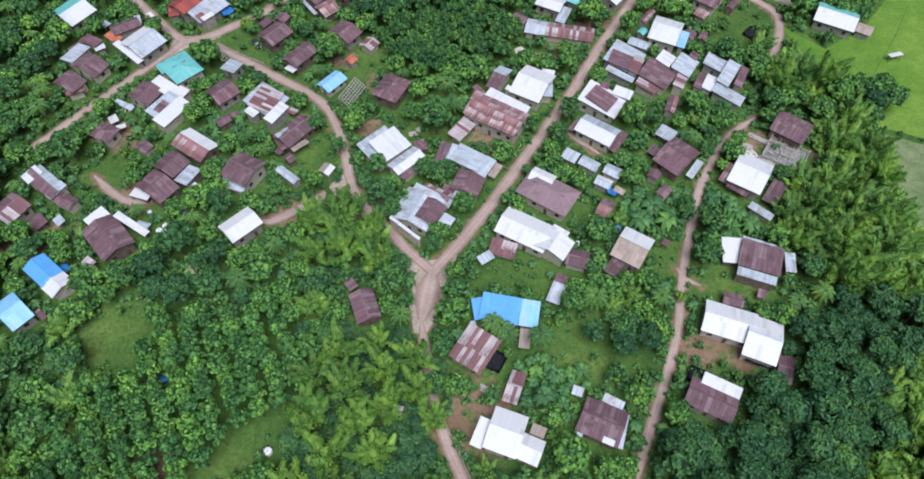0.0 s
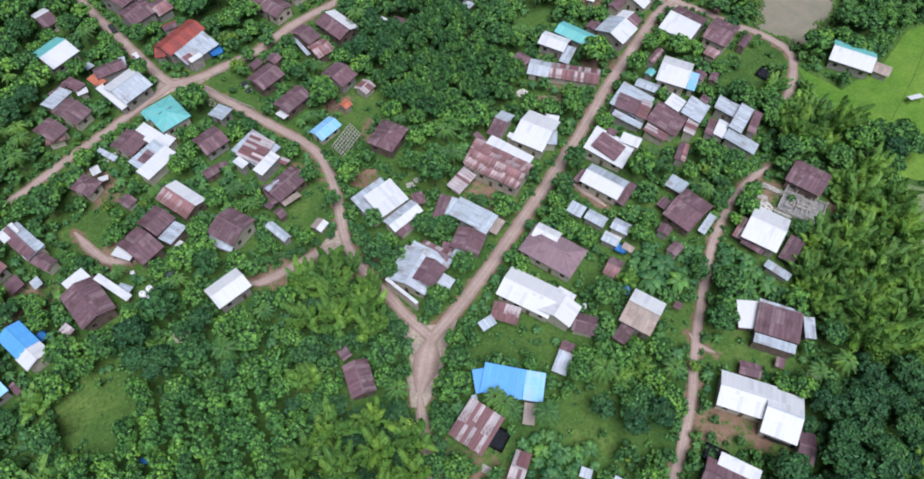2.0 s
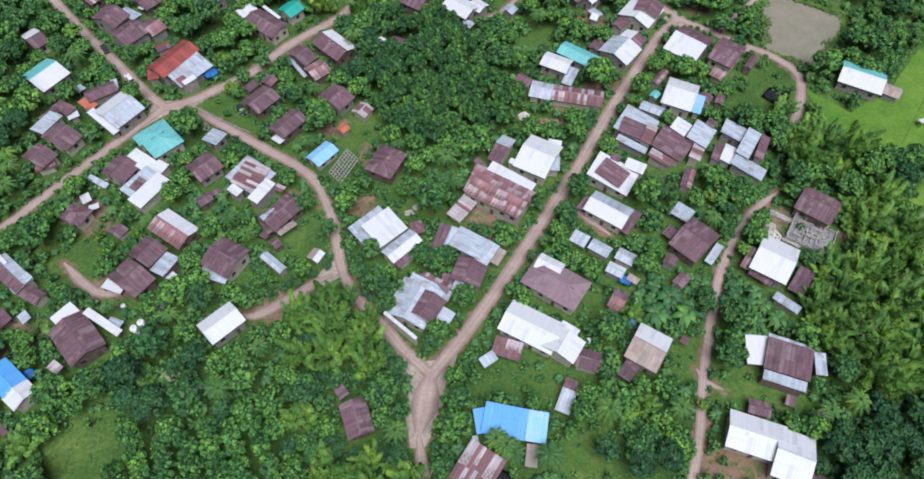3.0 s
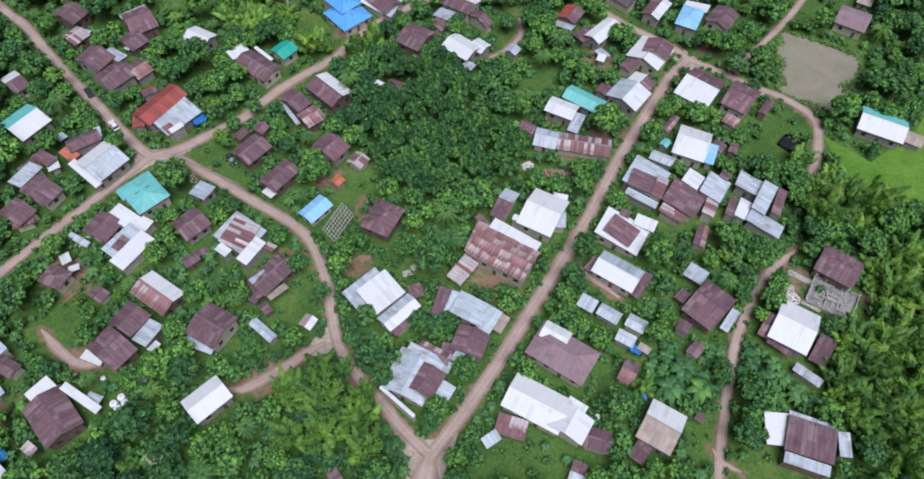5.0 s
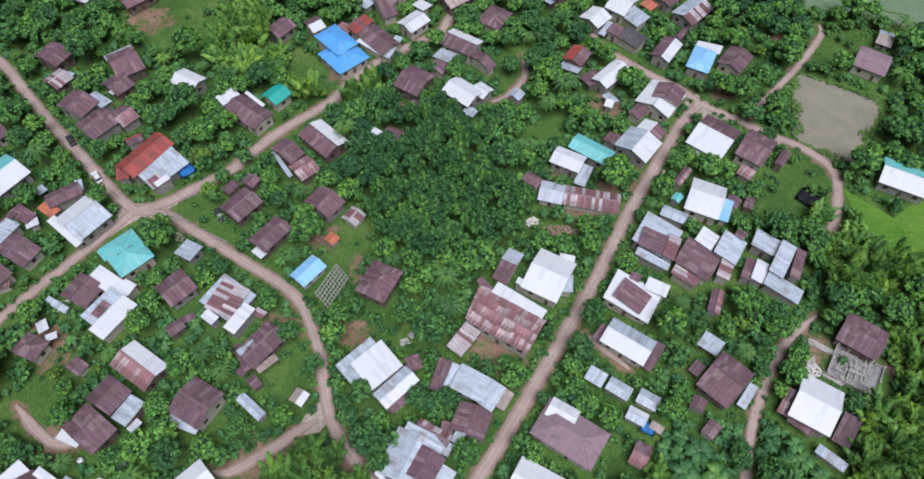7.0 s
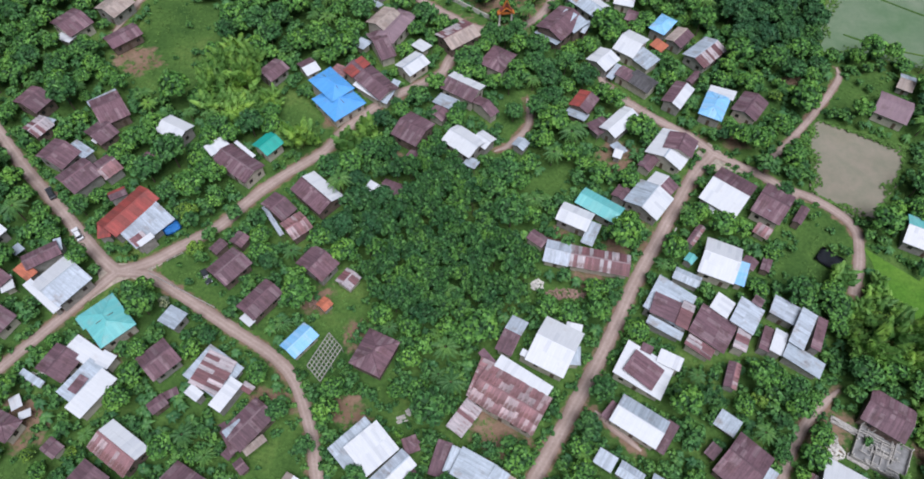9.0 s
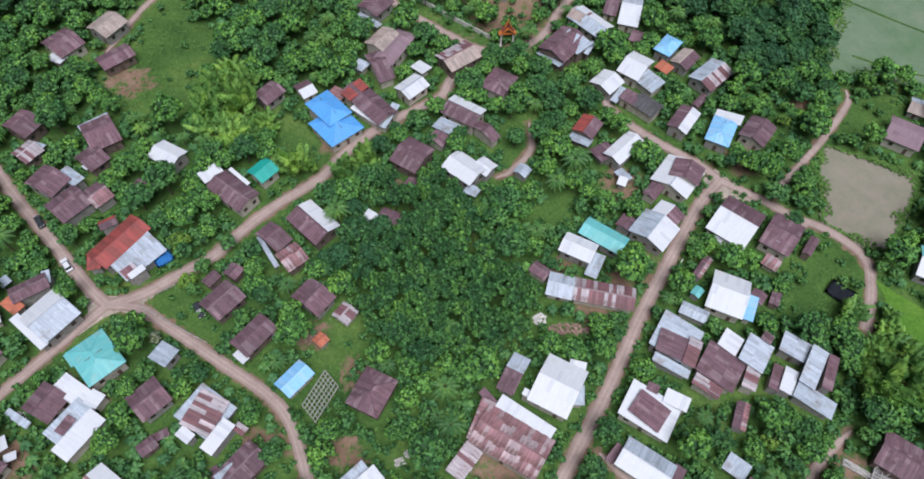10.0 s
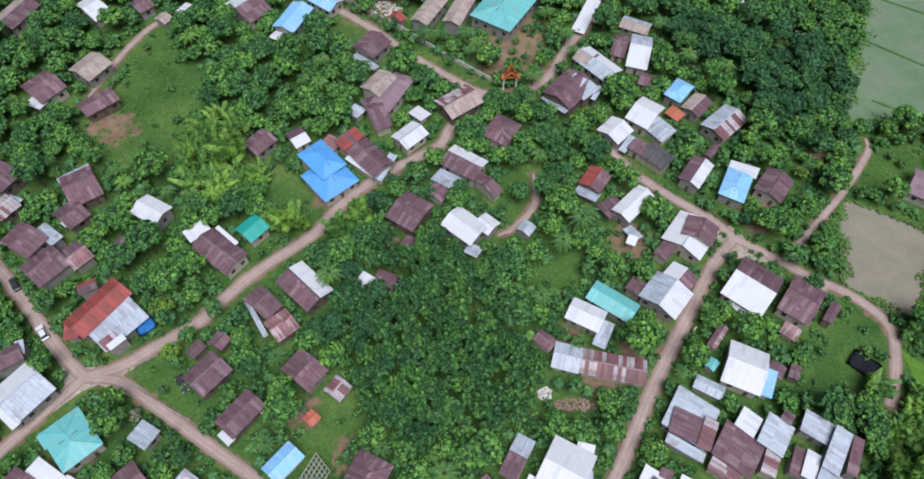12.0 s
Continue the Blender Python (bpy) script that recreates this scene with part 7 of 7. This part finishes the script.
heap(23.7, 162.7, 5.0, 1.5, 150, BRICKS, "spread heap of broken bricks and rubble")
heap(16.7, 165.1, 1.6, 1.6, 70, PALE, "small heap of pale broken concrete")
heap(79.3, 125.7, 3.0, 2.2, 110, PALE, "heap of pale rubble beside the house")
heap(92.8, 117.5, 2.5, 2.2, 80, PALE, "heap of pale scrap beside the frame")
heap(-30.5, 292.4, 6.0, 3.5, 150, PALE, "white building rubble in the temple yard")
heap(-98.1, 137.9, 2.6, 1.6, 60, PALE, "clutter of pale boards and scrap beside a house")
heap(-37, 158.3, 1.8, 1.2, 50, BRICKS, "small heap of red bricks in a yard")


# ---- tarpaulins, tanks, vehicles ----
def canopy(x, y, turn, L, W, h, material, label):
    base = new("tarpaulin")
    base.matrix_world = pose(x, y, 0, 0, 0, turn)
    tagged(base, label, "tarpaulin")
    bm = bmesh.new()
    grid = [[bm.verts.new((L * (i / 6 - 0.5), W * (j / 5 - 0.5), h + 0.25 * math.sin(i * 1.9 + j) * 0.4 - 0.5 * abs(j / 5 - 0.5) - 0.18 * math.sin(math.pi * i / 6))) for j in range(6)] for i in range(7)]
    for i in range(6):
        for j in range(5):
            bm.faces.new((grid[i][j], grid[i + 1][j], grid[i + 1][j + 1], grid[i][j + 1])).smooth = True
    bmesh.ops.solidify(bm, geom=bm.faces[:], thickness=0.02)
    part("cloth", bm, material, base)
    for sx in (-1, 1):
        for sy in (-1, 1):
            bm = bmesh.new()
            rod(bm, (sx * (L / 2 - 0.1), sy * (W / 2 - 0.1), -0.05), (sx * (L / 2 - 0.1), sy * (W / 2 - 0.1), h - 0.25), 0.04, 0.035)
            part("pole", bm, PLANKS, base)


canopy(-76.5, 178.1, 40, 4.4, 4.0, 2.3, TARP_B, "bright blue tarpaulin canopy beside a house")
canopy(23.7, 117.7, -30, 6.0, 2.4, 2.4, TARP_B, "blue tarpaulin awning behind a tiled house")
canopy(28.4, 114.7, -30, 3.4, 2.6, 2.2, TARP_T, "teal tarpaulin awning behind a tiled house")
canopy(40, 110.6, -30, 3.2, 2.6, 2.1, TARP_B, "small blue tarpaulin among grey sheds")
canopy(40.2, 99.1, -30, 2.0, 3.6, 2.2, ROOFS["L"], "pale blue awning beside a white house")
canopy(91.5, 174.2, -40, 6.5, 5.0, 1.0, TARP_D, "dark shade net stretched over a plot")
canopy(8.5, 61.9, -28, 4.0, 5.0, 1.6, TARP_D, "dark net beside a striped house")
canopy(55, 59.3, -25, 5.0, 4.0, 1.6, TARP_D, "dark net roof beside a yard")
canopy(69.6, 63.3, -20, 6.5, 2.6, 1.8, TARP_D, "dark awning behind a long white house")
canopy(-97.2, 83.3, -40, 3.0, 2.2, 2.4, TARP_B, "small blue awning beside a blue house")
canopy(-20.9, 271.5, -40, 2.6, 2.4, 1.8, TARP_B, "dark blue cover beside the road")
canopy(-66.7, 55.8, 20, 2.2, 1.8, 1.5, TARP_B, "small blue cover among the trees")
canopy(-72.7, 100.5, 60, 3.4, 2.4, 2.2, ROOFS["Z"], "pale grey cover among the trees")


def tank(x, y, r, h):
    base = new("water_tank")
    base.matrix_world = pose(x, y, 0)
    tagged(base, "white plastic water drum standing among trees", "water tank", "water drums")
    bm = bmesh.new()
    for a, b, r0, r1 in ((0, 0.1, r * 0.95, r), (0.1, h * 0.5, r, r), (h * 0.5, h * 0.54, r * 1.04, r * 1.04), (h * 0.54, h, r, r * 0.97), (h, h + 0.15, r * 0.97, r * 0.5)):
        rod(bm, (0, 0, a), (0, 0, b), r0, r1, 16)
    part("drum", bm, TANK, base)
    bm = bmesh.new()
    rod(bm, (0, 0, h + 0.15), (0, 0, h + 0.22), r * 0.35, r * 0.33, 12)
    part("lid", bm, PALE, base)


for tx, ty in ([(-76.3, 96.9), (-77.6, 95.4), (-75.1, 95.6), (-76.4, 94.3)]):
    tank(tx, ty, 0.85, 1.3)
tank(-40.6, 40.2, 0.9, 1.2)
tank(-81.7, 101.3, 0.6, 1.1)
tank(29.7, 94.7, 0.6, 1.1)
tank(-45.7, 158.6, 0.7, 1.2)


def car(x, y, turn, paint, label):
    base = new("car")
    base.matrix_world = pose(x, y, 0.12, 0, 0, turn)
    tagged(base, label, "car")

    def hull(profile, half, top_half, material, name, under):
        bm = bmesh.new()
        low = min(z for _, z in profile)
        high = max(z for _, z in profile)
        rings = []
        for s in (-1, 1):
            rings.append([bm.verts.new((px, s * (half + (top_half - half) * (pz - low) / (high - low)), pz)) for px, pz in profile])
        bm.faces.new(rings[0])
        bm.faces.new(rings[1][::-1])
        n = len(profile)
        for k in range(n):
            bm.faces.new((rings[0][k], rings[1][k], rings[1][(k + 1) % n], rings[0][(k + 1) % n]))
        bmesh.ops.recalc_face_normals(bm, faces=bm.faces[:])
        bmesh.ops.bevel(bm, geom=bm.edges[:], offset=0.05, segments=2, affect="EDGES")
        return part(name, bm, material, under)
    body = hull([(-2.15, 0.3), (2.15, 0.3), (2.2, 0.62), (2.05, 0.82), (0.95, 0.95), (-1.95, 1.0), (-2.2, 0.9)], 0.86, 0.82, paint, "body", base)
    hull([(-1.95, 0.98), (1.0, 0.95), (0.35, 1.42), (-1.55, 1.46)], 0.80, 0.62, GLASS, "cabin_glass", base)
    bm = bmesh.new()
    block(bm, -1.5, 0.3, -0.60, 0.60, 1.45, 1.50)
    part("car_roof", bm, paint, base)
    for wx in (-1.35, 1.35):
        for s in (-1, 1):
            bm = bmesh.new()
            rod(bm, (wx, s * 0.70, 0.22), (wx, s * 0.90, 0.22), 0.33, 0.33, 14)
            part("wheel", bm, RUBBER, base)
    for s in (-1, 1):
        bm = bmesh.new()
        block(bm, 2.10, 2.19, s * 0.6 - 0.16, s * 0.6 + 0.16, 0.60, 0.74)
        part("headlight", bm, TANK, body)


car(-100.3, 176.1, 132, PAINT, "white car standing on the dirt road")
car(-111.3, 188.6, 128, PAINT_D, "dark car parked at the roadside by a house")
car(-65.0, 164.8, -55, PAINT_D, "dark car parked on the lawn by a brown house")
print("OBJECTS", len(bpy.data.objects), "TRIS", sum(len(o.data.loop_triangles) or len(o.data.polygons) for o in bpy.data.objects if o.type == "MESH"))
